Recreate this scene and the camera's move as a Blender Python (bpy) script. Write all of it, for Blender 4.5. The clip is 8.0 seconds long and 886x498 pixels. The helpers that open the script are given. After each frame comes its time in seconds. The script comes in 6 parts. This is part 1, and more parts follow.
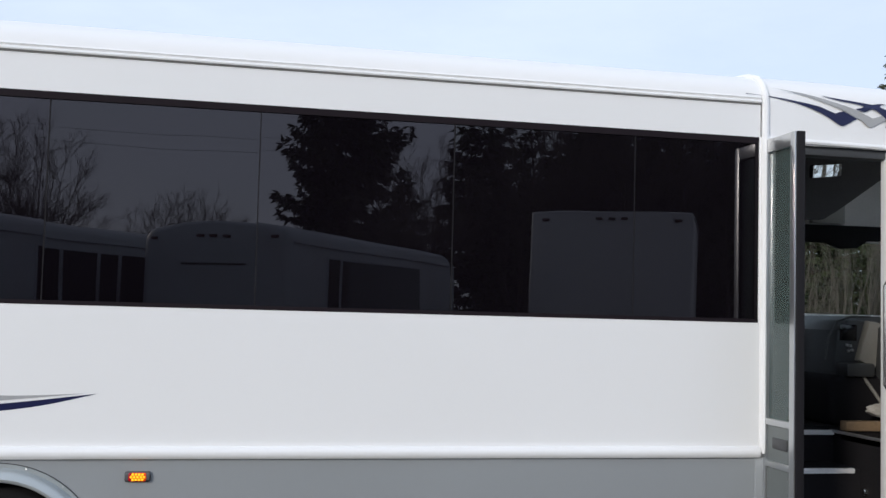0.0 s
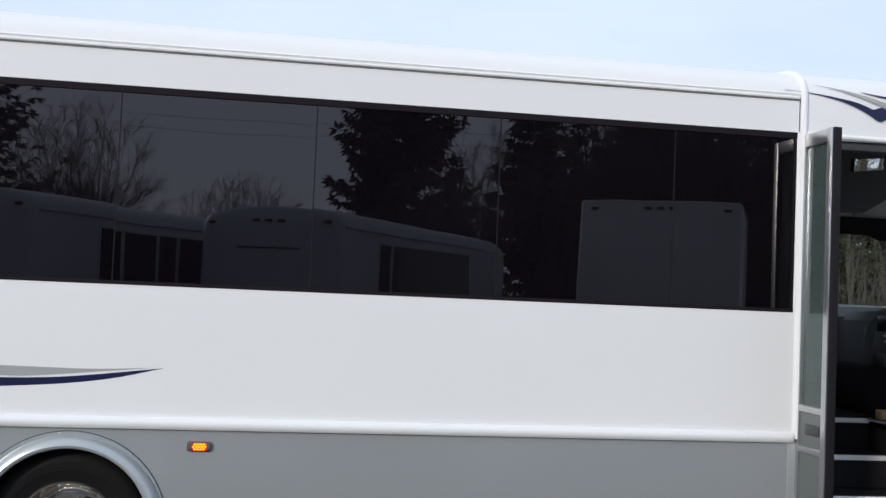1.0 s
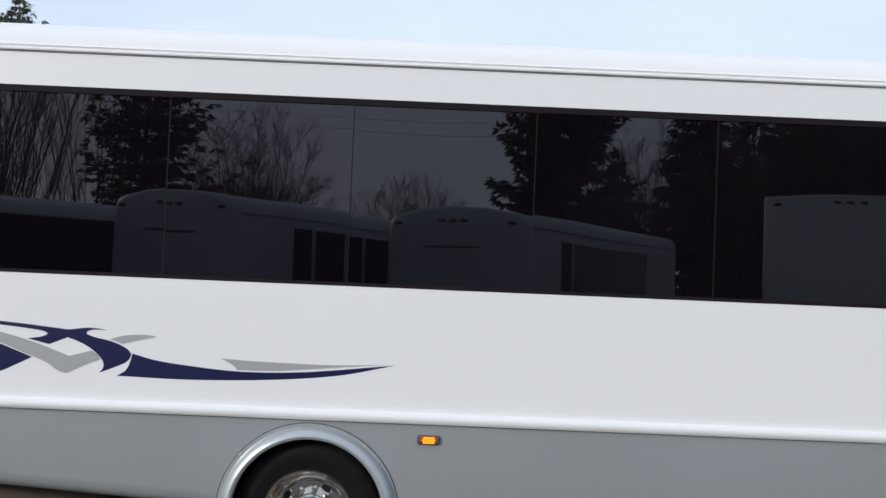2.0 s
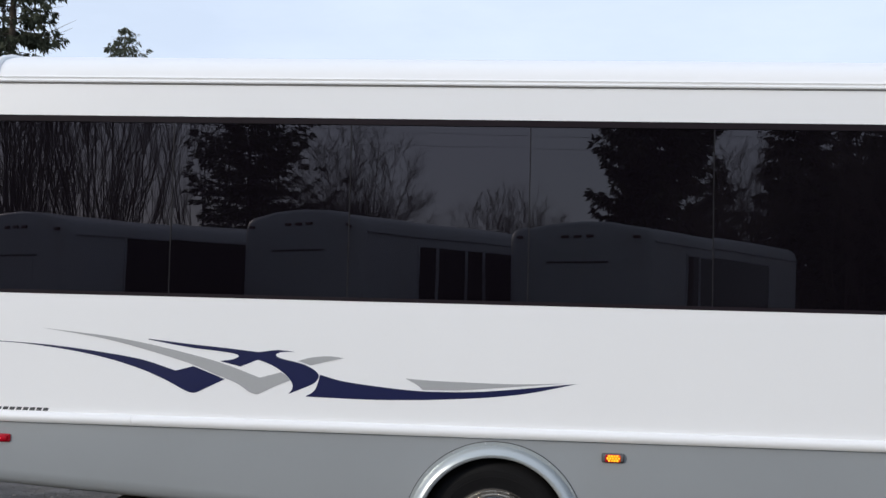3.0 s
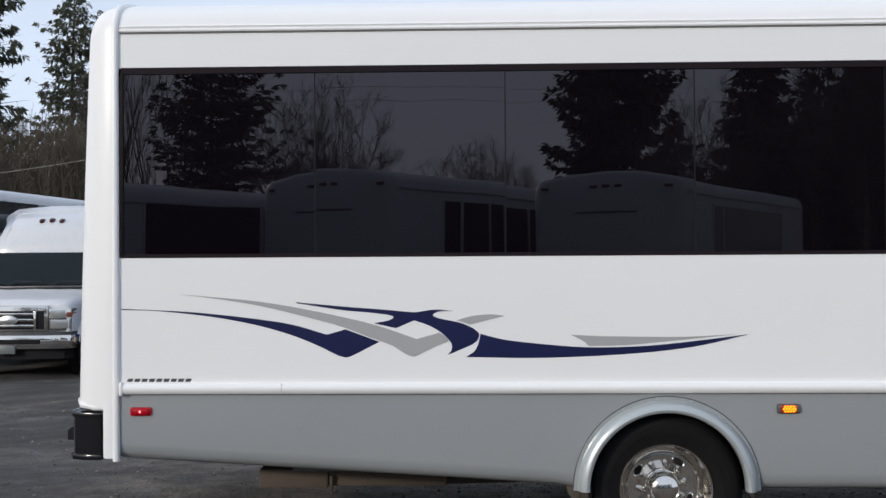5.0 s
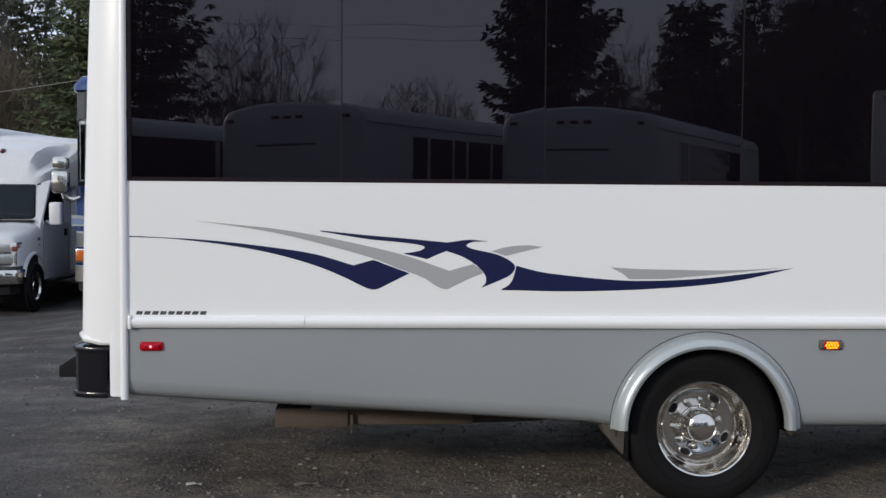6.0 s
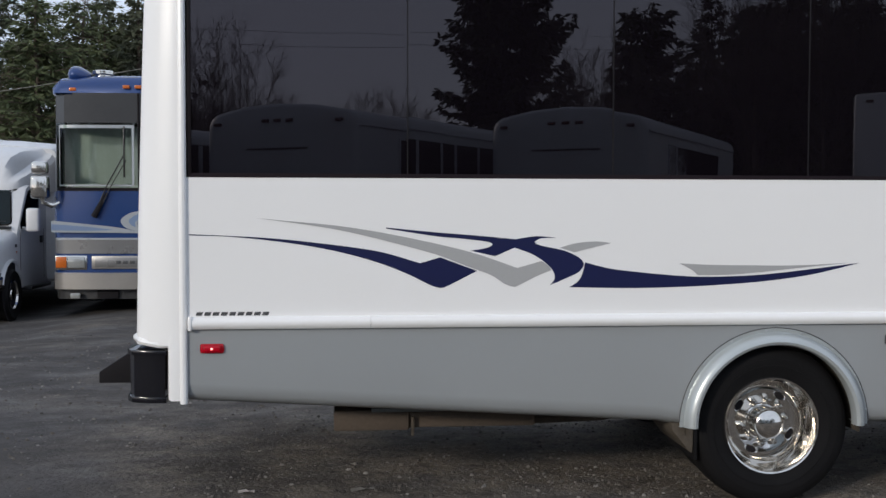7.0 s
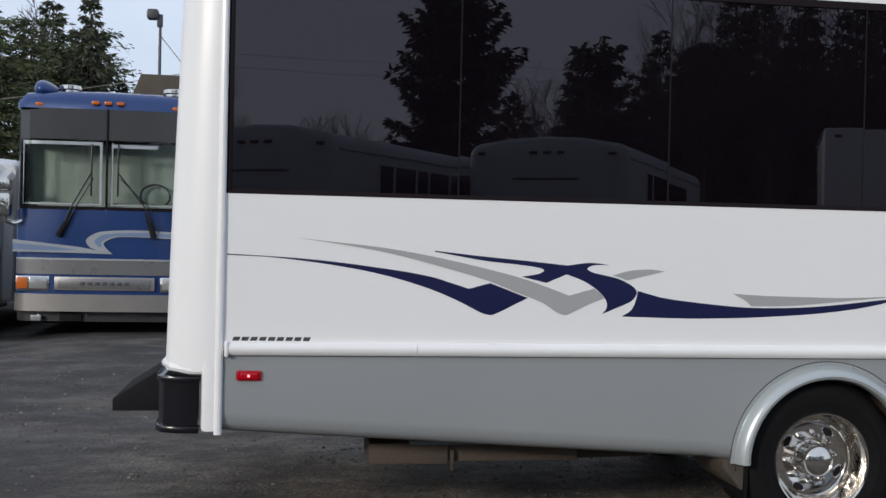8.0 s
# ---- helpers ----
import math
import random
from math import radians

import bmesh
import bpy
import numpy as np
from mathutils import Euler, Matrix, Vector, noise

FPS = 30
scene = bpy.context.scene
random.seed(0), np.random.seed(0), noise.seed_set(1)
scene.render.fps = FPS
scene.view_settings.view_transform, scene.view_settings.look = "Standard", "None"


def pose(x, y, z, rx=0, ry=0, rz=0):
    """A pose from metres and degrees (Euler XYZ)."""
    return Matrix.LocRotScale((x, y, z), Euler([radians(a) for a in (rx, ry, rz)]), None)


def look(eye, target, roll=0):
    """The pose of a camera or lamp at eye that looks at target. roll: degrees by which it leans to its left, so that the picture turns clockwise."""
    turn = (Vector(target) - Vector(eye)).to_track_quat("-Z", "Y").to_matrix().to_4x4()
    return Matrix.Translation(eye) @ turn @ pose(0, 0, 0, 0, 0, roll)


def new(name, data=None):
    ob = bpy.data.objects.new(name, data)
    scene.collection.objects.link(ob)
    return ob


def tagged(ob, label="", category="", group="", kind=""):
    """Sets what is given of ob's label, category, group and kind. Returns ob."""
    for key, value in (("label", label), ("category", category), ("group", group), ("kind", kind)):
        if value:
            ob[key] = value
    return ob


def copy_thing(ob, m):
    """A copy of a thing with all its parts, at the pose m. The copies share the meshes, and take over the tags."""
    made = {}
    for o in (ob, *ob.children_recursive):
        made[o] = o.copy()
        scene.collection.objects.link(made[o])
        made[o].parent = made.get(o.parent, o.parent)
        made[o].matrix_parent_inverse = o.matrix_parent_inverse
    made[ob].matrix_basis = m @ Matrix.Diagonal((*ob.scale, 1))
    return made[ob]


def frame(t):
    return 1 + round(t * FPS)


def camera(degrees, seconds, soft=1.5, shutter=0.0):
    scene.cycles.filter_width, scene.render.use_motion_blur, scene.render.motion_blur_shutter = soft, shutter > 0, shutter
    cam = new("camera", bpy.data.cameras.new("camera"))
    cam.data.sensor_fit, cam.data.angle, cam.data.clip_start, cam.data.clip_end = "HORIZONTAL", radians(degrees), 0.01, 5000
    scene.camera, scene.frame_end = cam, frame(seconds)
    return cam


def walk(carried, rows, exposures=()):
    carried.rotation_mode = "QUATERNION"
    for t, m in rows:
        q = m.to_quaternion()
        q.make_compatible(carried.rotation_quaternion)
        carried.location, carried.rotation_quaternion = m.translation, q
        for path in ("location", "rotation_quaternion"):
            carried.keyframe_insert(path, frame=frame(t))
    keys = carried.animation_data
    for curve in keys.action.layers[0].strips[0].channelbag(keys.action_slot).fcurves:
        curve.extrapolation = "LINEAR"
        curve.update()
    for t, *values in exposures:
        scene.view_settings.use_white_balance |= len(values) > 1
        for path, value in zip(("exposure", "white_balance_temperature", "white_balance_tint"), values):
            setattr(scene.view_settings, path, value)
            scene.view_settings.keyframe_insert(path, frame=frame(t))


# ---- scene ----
cam = camera(45.8, 8.0)
PATH = [
    (0, (4.042, -5.426, 1.685), (4.449, -3.472, 1.807), 1.5),
    (0.5, (4.095, -5.571, 1.684), (4.456, -3.605, 1.77), 2.6),
    (1, (4.019, -5.704, 1.68), (4.331, -3.731, 1.772), 2.4),
    (1.5, (3.84, -5.927, 1.706), (4.018, -3.936, 1.789), 1.4),
    (2, (3.666, -5.863, 1.695), (3.678, -3.865, 1.767), 2.4),
    (3.3, (2.954, -5.964, 1.71), (2.757, -3.976, 1.809), 1.3),
    (3.5, (2.818, -5.941, 1.701), (2.592, -3.956, 1.8), 1.5),
    (4, (2.567, -5.852, 1.679), (2.309, -3.87, 1.754), 1.7),
    (4.2, (2.358, -5.814, 1.687), (2.166, -3.825, 1.756), 1.8),
    (5.3, (1.81, -5.689, 1.653), (1.791, -3.689, 1.623), 0.2),
    (5.5, (1.664, -5.622, 1.617), (1.685, -3.623, 1.552), 1.3),
    (6, (1.385, -5.409, 1.595), (1.471, -3.413, 1.5), 0.4),
    (6.5, (1.146, -5.306, 1.55), (1.253, -3.311, 1.467), 0.7),
    (7, (0.787, -5.25, 1.533), (0.971, -3.26, 1.453), 0.1),
    (7.5, (0.534, -5.059, 1.499), (0.766, -3.073, 1.45), -0.6),
    (8, (0.277, -4.95, 1.499), (0.576, -2.973, 1.475), 1.3),
]
walk(cam, [(t, look(eye, target, roll)) for t, eye, target, roll in PATH],
     exposures=[(0.0, 0.145, 6500, 10), (2.0, 0.14, 6530, 10), (4.0, 0.14, 6650, 10), (5.5, 0.035, 6700, 10), (6.5, 0.0, 6700, 10), (8.0, -0.06, 6660, 10)])


from mathutils import geometry

# ---------------------------------------------------------------- light
SUN_FROM = Vector((-0.65, -0.68, 0.31)).normalized()
world = bpy.data.worlds.new("sky")
scene.world = world
world.use_nodes = True
wn, wl = world.node_tree.nodes, world.node_tree.links
wn.clear()
sky = wn.new("ShaderNodeTexSky")
sky.sky_type, sky.sun_disc = "NISHITA", False
sky.sun_elevation = math.asin(SUN_FROM.z)
sky.sun_rotation = math.atan2(SUN_FROM.x, SUN_FROM.y) % (2 * math.pi)
sky.air_density, sky.dust_density, sky.ozone_density = 1.0, 0.6, 1.5
w_co = wn.new("ShaderNodeTexCoord")
w_map = wn.new("ShaderNodeMapping")
w_map.inputs["Scale"].default_value = (1.0, 1.0, 3.2)
w_no = wn.new("ShaderNodeTexNoise")
w_no.inputs["Scale"].default_value, w_no.inputs["Detail"].default_value = 2.2, 6
w_no.inputs["Roughness"].default_value = 0.6
w_ramp = wn.new("ShaderNodeMapRange")
w_ramp.inputs["From Min"].default_value, w_ramp.inputs["From Max"].default_value = 0.38, 0.72
w_ramp.inputs["To Min"].default_value, w_ramp.inputs["To Max"].default_value = 0.78, 0.97
w_mix = wn.new("ShaderNodeMix")
w_mix.data_type = "RGBA"
w_mix.inputs["B"].default_value = (7.25, 8.38, 10.4, 1)
w_bg = wn.new("ShaderNodeBackground")
w_bg.inputs["Strength"].default_value = 0.10
w_out = wn.new("ShaderNodeOutputWorld")
wl.new(w_co.outputs["Generated"], w_map.inputs["Vector"])
wl.new(w_map.outputs["Vector"], w_no.inputs["Vector"])
wl.new(w_no.outputs["Fac"], w_ramp.inputs["Value"])
wl.new(w_ramp.outputs["Result"], w_mix.inputs["Factor"])
wl.new(sky.outputs["Color"], w_mix.inputs["A"])
wl.new(w_mix.outputs["Result"], w_bg.inputs["Color"])
wl.new(w_bg.outputs["Background"], w_out.inputs["Surface"])

sun = new("sun", bpy.data.lights.new("sun", "SUN"))
sun.data.energy, sun.data.angle, sun.data.color = 1.90, radians(8), (1.0, 0.94, 0.85)
sun.matrix_world = look((0, 0, 30), Vector((0, 0, 30)) - SUN_FROM)


# ---------------------------------------------------------------- materials
def material(name, base, rough=0.5, metal=0.0, coat=0.0, vary=0.06, scale=3.0, fine=60.0, bump=0.0, dirt=None,
             dirt_amount=0.0, random_tint=0.0, ior=1.5, emit=0.0, detail=5, spec=0.5):
    m = bpy.data.materials.new(name)
    m.use_nodes = True
    n, l = m.node_tree.nodes, m.node_tree.links
    b = n["Principled BSDF"]
    b.inputs["Metallic"].default_value, b.inputs["IOR"].default_value = metal, ior
    b.inputs["Coat Weight"].default_value, b.inputs["Coat Roughness"].default_value = coat, 0.06
    b.inputs["Specular IOR Level"].default_value = spec
    co = n.new("ShaderNodeTexCoord")
    big, small = n.new("ShaderNodeTexNoise"), n.new("ShaderNodeTexNoise")
    big.inputs["Scale"].default_value, big.inputs["Detail"].default_value = scale, detail
    small.inputs["Scale"].default_value, small.inputs["Detail"].default_value = fine, 4
    for t in (big, small):
        l.new(co.outputs["Object"], t.inputs["Vector"])
    add = n.new("ShaderNodeMath")
    add.operation = "ADD"
    l.new(big.outputs["Fac"], add.inputs[0])
    l.new(small.outputs["Fac"], add.inputs[1])
    ran = n.new("ShaderNodeMapRange")
    ran.inputs["From Min"].default_value, ran.inputs["From Max"].default_value = 0.2, 1.8
    ran.inputs["To Min"].default_value, ran.inputs["To Max"].default_value = 1 - 2 * vary, 1 + 2 * vary
    l.new(add.outputs[0], ran.inputs["Value"])
    hsv = n.new("ShaderNodeHueSaturation")
    hsv.inputs["Color"].default_value = (*base, 1)
    value = ran.outputs["Result"]
    if random_tint:
        info = n.new("ShaderNodeObjectInfo")
        r2 = n.new("ShaderNodeMapRange")
        r2.inputs["To Min"].default_value, r2.inputs["To Max"].default_value = 1 - random_tint, 1 + random_tint
        l.new(info.outputs["Random"], r2.inputs["Value"])
        mul = n.new("ShaderNodeMath")
        mul.operation = "MULTIPLY"
        l.new(value, mul.inputs[0])
        l.new(r2.outputs["Result"], mul.inputs[1])
        value = mul.outputs[0]
    l.new(value, hsv.inputs["Value"])
    colour = hsv.outputs["Color"]
    if dirt:
        d = n.new("ShaderNodeTexNoise")
        d.inputs["Scale"].default_value, d.inputs["Detail"].default_value = scale * 2.3, 8
        l.new(co.outputs["Object"], d.inputs["Vector"])
        dr = n.new("ShaderNodeMapRange")
        dr.inputs["From Min"].default_value, dr.inputs["From Max"].default_value = 0.5, 0.75
        dr.inputs["To Max"].default_value = dirt_amount
        l.new(d.outputs["Fac"], dr.inputs["Value"])
        mx = n.new("ShaderNodeMix")
        mx.data_type = "RGBA"
        l.new(dr.outputs["Result"], mx.inputs["Factor"])
        l.new(colour, mx.inputs["A"])
        mx.inputs["B"].default_value = (*dirt, 1)
        colour = mx.outputs["Result"]
    l.new(colour, b.inputs["Base Color"])
    rr = n.new("ShaderNodeMapRange")
    rr.inputs["From Min"].default_value, rr.inputs["From Max"].default_value = 0.0, 1.0
    rr.inputs["To Min"].default_value, rr.inputs["To Max"].default_value = max(0.0, rough * 0.85), min(1, rough * 1.15)
    l.new(big.outputs["Fac"], rr.inputs["Value"])
    l.new(rr.outputs["Result"], b.inputs["Roughness"])
    if bump:
        bp = n.new("ShaderNodeBump")
        bp.inputs["Strength"].default_value, bp.inputs["Distance"].default_value = bump, 0.01
        l.new(small.outputs["Fac"], bp.inputs["Height"])
        l.new(bp.outputs["Normal"], b.inputs["Normal"])
    if emit:
        b.inputs["Emission Color"].default_value = (*base, 1)
        b.inputs["Emission Strength"].default_value = emit
    return m


def tinted(name, tint, ior=1.75, wave=0.0, film=0.0, film_tone=(0.34, 0.305, 0.375), gloss=(0.92, 0.97, 1.0), cast=None):
    """A thin pane: what comes through is darkened by the tint, and the surface mirrors by Fresnel."""
    m = bpy.data.materials.new(name)
    m.use_nodes = True
    n, l = m.node_tree.nodes, m.node_tree.links
    n.clear()
    tr, gl, fr = n.new("ShaderNodeBsdfTransparent"), n.new("ShaderNodeBsdfGlossy"), n.new("ShaderNodeFresnel")
    mix, out = n.new("ShaderNodeMixShader"), n.new("ShaderNodeOutputMaterial")
    tr.inputs["Color"].default_value = (*tint, 1)
    gl.inputs["Roughness"].default_value = 0.0
    gl.inputs["Color"].default_value = (*gloss, 1)
    fr.inputs["IOR"].default_value = ior
    if cast:
        info, blend = n.new("ShaderNodeObjectInfo"), n.new("ShaderNodeMix")
        blend.data_type = "RGBA"
        blend.inputs["A"].default_value, blend.inputs["B"].default_value = (*gloss, 1), (*cast, 1)
        l.new(info.outputs["Random"], blend.inputs["Factor"])
        l.new(blend.outputs["Result"], gl.inputs["Color"])
    if wave:
        co, no, bp = n.new("ShaderNodeTexCoord"), n.new("ShaderNodeTexNoise"), n.new("ShaderNodeBump")
        no.inputs["Scale"].default_value, no.inputs["Detail"].default_value = 1.3, 1
        bp.inputs["Strength"].default_value, bp.inputs["Distance"].default_value = 1.0, wave
        l.new(co.outputs["Object"], no.inputs["Vector"])
        l.new(no.outputs["Fac"], bp.inputs["Height"])
        l.new(bp.outputs["Normal"], gl.inputs["Normal"])
    l.new(fr.outputs["Fac"], mix.inputs["Fac"])
    l.new(tr.outputs["BSDF"], mix.inputs[1])
    l.new(gl.outputs["BSDF"], mix.inputs[2])
    # film: a diffuse veil over the pane, for dust and for veiling light
    if film:
        film_bsdf, over = n.new("ShaderNodeBsdfDiffuse"), n.new("ShaderNodeMixShader")
        film_bsdf.inputs["Color"].default_value = (*film_tone, 1)
        over.inputs["Fac"].default_value = film
        l.new(mix.outputs["Shader"], over.inputs[1])
        l.new(film_bsdf.outputs["BSDF"], over.inputs[2])
        l.new(over.outputs["Shader"], out.inputs["Surface"])
    else:
        l.new(mix.outputs["Shader"], out.inputs["Surface"])
    return m


M = {
    "white": material("white_gelcoat", (0.80, 0.80, 0.80), 0.36, coat=0.0, vary=0.012, scale=1.1, fine=160, detail=4),
    "trim": material("white_trim", (0.82, 0.82, 0.82), 0.32, coat=0.2, vary=0.02, scale=2),
    "silver": material("silver_grey_paint", (0.322, 0.342, 0.356), 0.34, metal=0.15, coat=0.5, vary=0.04, scale=1.2, fine=300),
    "fender": material("silver_fender_plastic", (0.43, 0.465, 0.475), 0.30, metal=0.35, coat=0.4, vary=0.04, fine=250),
    "navy": material("navy_vinyl", (0.009, 0.012, 0.058), 0.30, vary=0.05, scale=2),
    "greyvinyl": material("grey_vinyl", (0.36, 0.365, 0.37), 0.35, vary=0.03, scale=2),
    "black": material("black_plastic", (0.012, 0.012, 0.014), 0.35, vary=0.2, scale=4, fine=120, bump=0.05),
    "blackgloss": material("black_gloss_paint", (0.006, 0.006, 0.009), 0.14, coat=0.2, vary=0.15, scale=5),
    "rubber": material("tyre_rubber", (0.0085, 0.0083, 0.009), 0.6, vary=0.2, scale=6, fine=90, bump=0.12, spec=0.12),
    "seal": material("window_seal", (0.009, 0.007, 0.009), 0.6, vary=0.1, spec=0.1),
    "chrome": material("polished_steel", (0.72, 0.69, 0.645), 0.095, metal=1.0, vary=0.05, scale=8),
    "mirror": material("silvered_mirror", (0.88, 0.89, 0.90), 0.012, metal=1.0, vary=0.01),
    "satin": material("satin_aluminium", (0.55, 0.56, 0.57), 0.32, metal=0.9, vary=0.06, scale=5, fine=200),
    "brownbox": material("dusty_brown_steel", (0.080, 0.060, 0.045), 0.8, vary=0.2, scale=4, fine=50, bump=0.1),
    "dustyrubber": material("dusty_rubber", (0.085, 0.072, 0.058), 0.85, vary=0.25, scale=6, fine=60, bump=0.1, spec=0.2),
    "topbar": material("brown_black_seal", (0.015, 0.011, 0.014), 0.6, vary=0.1, spec=0.08),
    "under": material("dusty_underbody", (0.055, 0.045, 0.035), 0.8, vary=0.3, scale=5, fine=50, bump=0.2, dirt=(0.13, 0.10, 0.07), dirt_amount=0.6),
    "matteblack": material("matt_black_cab_plastic", (0.016, 0.015, 0.017), 0.8, vary=0.2, scale=6, fine=80, bump=0.08, spec=0.1),
    "divider": material("dark_glazing_bead", (0.016, 0.015, 0.017), 0.6, vary=0.1, spec=0.1),
    "darkgrey": material("dark_grey_plastic", (0.05, 0.052, 0.056), 0.5, vary=0.1, scale=5),
    "shadowgrey": material("ceiling_shadow_grey", (0.11, 0.105, 0.11), 0.8, vary=0.12, scale=5, fine=70, bump=0.1),
    "sealant": material("shade_and_grime_grey", (0.16, 0.155, 0.15), 0.7, vary=0.25, scale=6, fine=40),
    "dashgrey": material("dark_dash_plastic", (0.042, 0.044, 0.046), 0.55, vary=0.12, scale=6, fine=90, bump=0.06),
    "doorgrey": material("grey_door_panel", (0.13, 0.145, 0.145), 0.4, vary=0.06, scale=3),
    "cream": material("warm_grey_cab_panel", (0.42, 0.40, 0.37), 0.6, vary=0.05, scale=4, bump=0.05),
    "lining": material("pale_taupe_lining", (0.80, 0.755, 0.73), 0.7, vary=0.06, scale=4, fine=50, bump=0.05),
    "taupe": material("taupe_dash_panel", (0.20, 0.19, 0.17), 0.7, vary=0.06, scale=4, bump=0.05),
    "wood": material("tan_floor_mat", (0.22, 0.15, 0.09), 0.6, vary=0.15, scale=12),
    "amber": material("amber_lens", (0.72, 0.085, 0.006), 0.12, vary=0.05, emit=0.22),
    "amberdot": material("amber_led", (1.0, 0.47, 0.02), 0.2, vary=0.02, emit=0.90),
    "smoked": material("smoky_lamp_plastic", (0.10, 0.10, 0.105), 0.12, vary=0.1, scale=20),
    "red": material("red_lens", (0.36, 0.002, 0.012), 0.10, vary=0.05, emit=0.14),
    "reddot": material("red_led", (1.0, 0.30, 0.28), 0.2, vary=0.02, emit=2.2),
    # film lifts the dark panes: dust and veiling glare in one colour
    "glass": tinted("privacy_glass", (0.040, 0.034, 0.046), 1.63, wave=0.0013, film=0.010, film_tone=(0.36, 0.28, 0.42), gloss=(0.97, 0.87, 0.96), cast=(0.96, 0.92, 0.94)),
    "clear": tinted("clear_glass", (0.90, 0.93, 0.92), 1.45),
    # an even grey-green diffuse film over the door leaf's glass
    "leafglass": tinted("grey_green_door_glass", (0.55, 0.62, 0.60), 1.6, film=0.17, film_tone=(0.28, 0.345, 0.32)),
}


# ---------------------------------------------------------------- small mesh kit
def part(name, bm, mat, parent=None, label="", smooth=True, angle=35):
    me = bpy.data.meshes.new(name)
    bm.normal_update()
    if smooth:
        lim = radians(angle)
        for f in bm.faces:
            f.smooth = True
        for e in bm.edges:
            if len(e.link_faces) == 2 and e.calc_face_angle(0.0) > lim:
                e.smooth = False
    bm.to_mesh(me)
    bm.free()
    me.materials.append(M[mat] if isinstance(mat, str) else mat)
    ob = new(name, me)
    ob.parent = parent
    if label:
        ob["label"] = label
    return ob


def thing(name, label, category, group="", m=None):
    ob = new(name)
    ob.empty_display_size = 0.2
    tagged(ob, label, category, group)
    if m is not None:
        ob.matrix_basis = m
    return ob


def box(x0, x1, y0, y1, z0, z1, bevel=0.0, seg=2, bm=None):
    out = bm or bmesh.new()
    g = bmesh.ops.create_cube(out, size=1.0, matrix=Matrix.Translation(((x0 + x1) / 2, (y0 + y1) / 2, (z0 + z1) / 2))
                              @ Matrix.Diagonal((x1 - x0, y1 - y0, z1 - z0, 1)))
    if bevel:
        edges = list({e for v in g["verts"] for e in v.link_edges})
        bmesh.ops.bevel(out, geom=edges, offset=bevel, segments=seg, affect="EDGES", profile=0.5)
    return out


def prism(outline, y0, y1, bm=None, axis="y", bevel=0.0):
    """A flat outline (x, z) with thickness from y0 to y1; axis x: outline is (y, z)."""
    out = bm or bmesh.new()
    at = (lambda a, b, d: (a, d, b)) if axis == "y" else (lambda a, b, d: (d, a, b)) if axis == "x" else (lambda a, b, d: (a, b, d))
    v0 = [out.verts.new(at(a, b, y0)) for a, b in outline]
    v1 = [out.verts.new(at(a, b, y1)) for a, b in outline]
    n = len(outline)
    faces = [out.faces.new(v0), out.faces.new(v1[::-1])]
    for i in range(n):
        faces.append(out.faces.new((v0[i], v1[i], v1[(i + 1) % n], v0[(i + 1) % n])))
    bmesh.ops.recalc_face_normals(out, faces=faces)
    if bevel:
        rim = [e for f in faces[:2] for e in f.edges]
        bmesh.ops.bevel(out, geom=rim, offset=bevel, segments=2, affect="EDGES", profile=0.5)
    return out


def loft(rings, bm=None, closed=True, cap=True):
    out = bm or bmesh.new()
    rows = [[out.verts.new(p) for p in r] for r in rings]
    n = len(rings[0])
    faces = []
    for a, b in zip(rows, rows[1:]):
        for i in range(n if closed else n - 1):
            j = (i + 1) % n
            faces.append(out.faces.new((a[i], a[j], b[j], b[i])))
    if cap and closed:
        faces += [out.faces.new(rows[0][::-1]), out.faces.new(rows[-1])]
    bmesh.ops.recalc_face_normals(out, faces=faces)
    return out


def lathe(profile, centre, seg=48, bm=None, axis="y"):
    """Rings of (radius, offset along the axis) round the centre."""
    cx, cy, cz = centre
    rings = []
    for r, d in profile:
        ring = []
        for i in range(seg):
            a = 2 * math.pi * i / seg
            u, v = r * math.cos(a), r * math.sin(a)
            ring.append((cx + u, cy + d, cz + v) if axis == "y" else (cx + d, cy + u, cz + v) if axis == "x" else (cx + u, cy + v, cz + d))
        rings.append(ring)
    return loft(rings, bm, cap=False)


def tube(points, radius, seg=8, bm=None):
    pts = [Vector(p) for p in points]
    rads = radius if isinstance(radius, (list, tuple)) else [radius] * len(pts)
    rings, up = [], None
    for i, p in enumerate(pts):
        t = (pts[min(i + 1, len(pts) - 1)] - pts[max(i - 1, 0)]).normalized()
        if up is None:
            up = Vector((0, 0, 1)) if abs(t.z) < 0.9 else Vector((1, 0, 0))
        side = t.cross(up).normalized()
        up = side.cross(t).normalized()
        rings.append([p + rads[i] * (math.cos(2 * math.pi * k / seg) * side + math.sin(2 * math.pi * k / seg) * up) for k in range(seg)])
    return loft(rings, bm)


def arc(cx, cz, r, a0, a1, n):
    return [(cx + r * math.cos(radians(a0 + (a1 - a0) * i / n)), cz + r * math.sin(radians(a0 + (a1 - a0) * i / n))) for i in range(n + 1)]


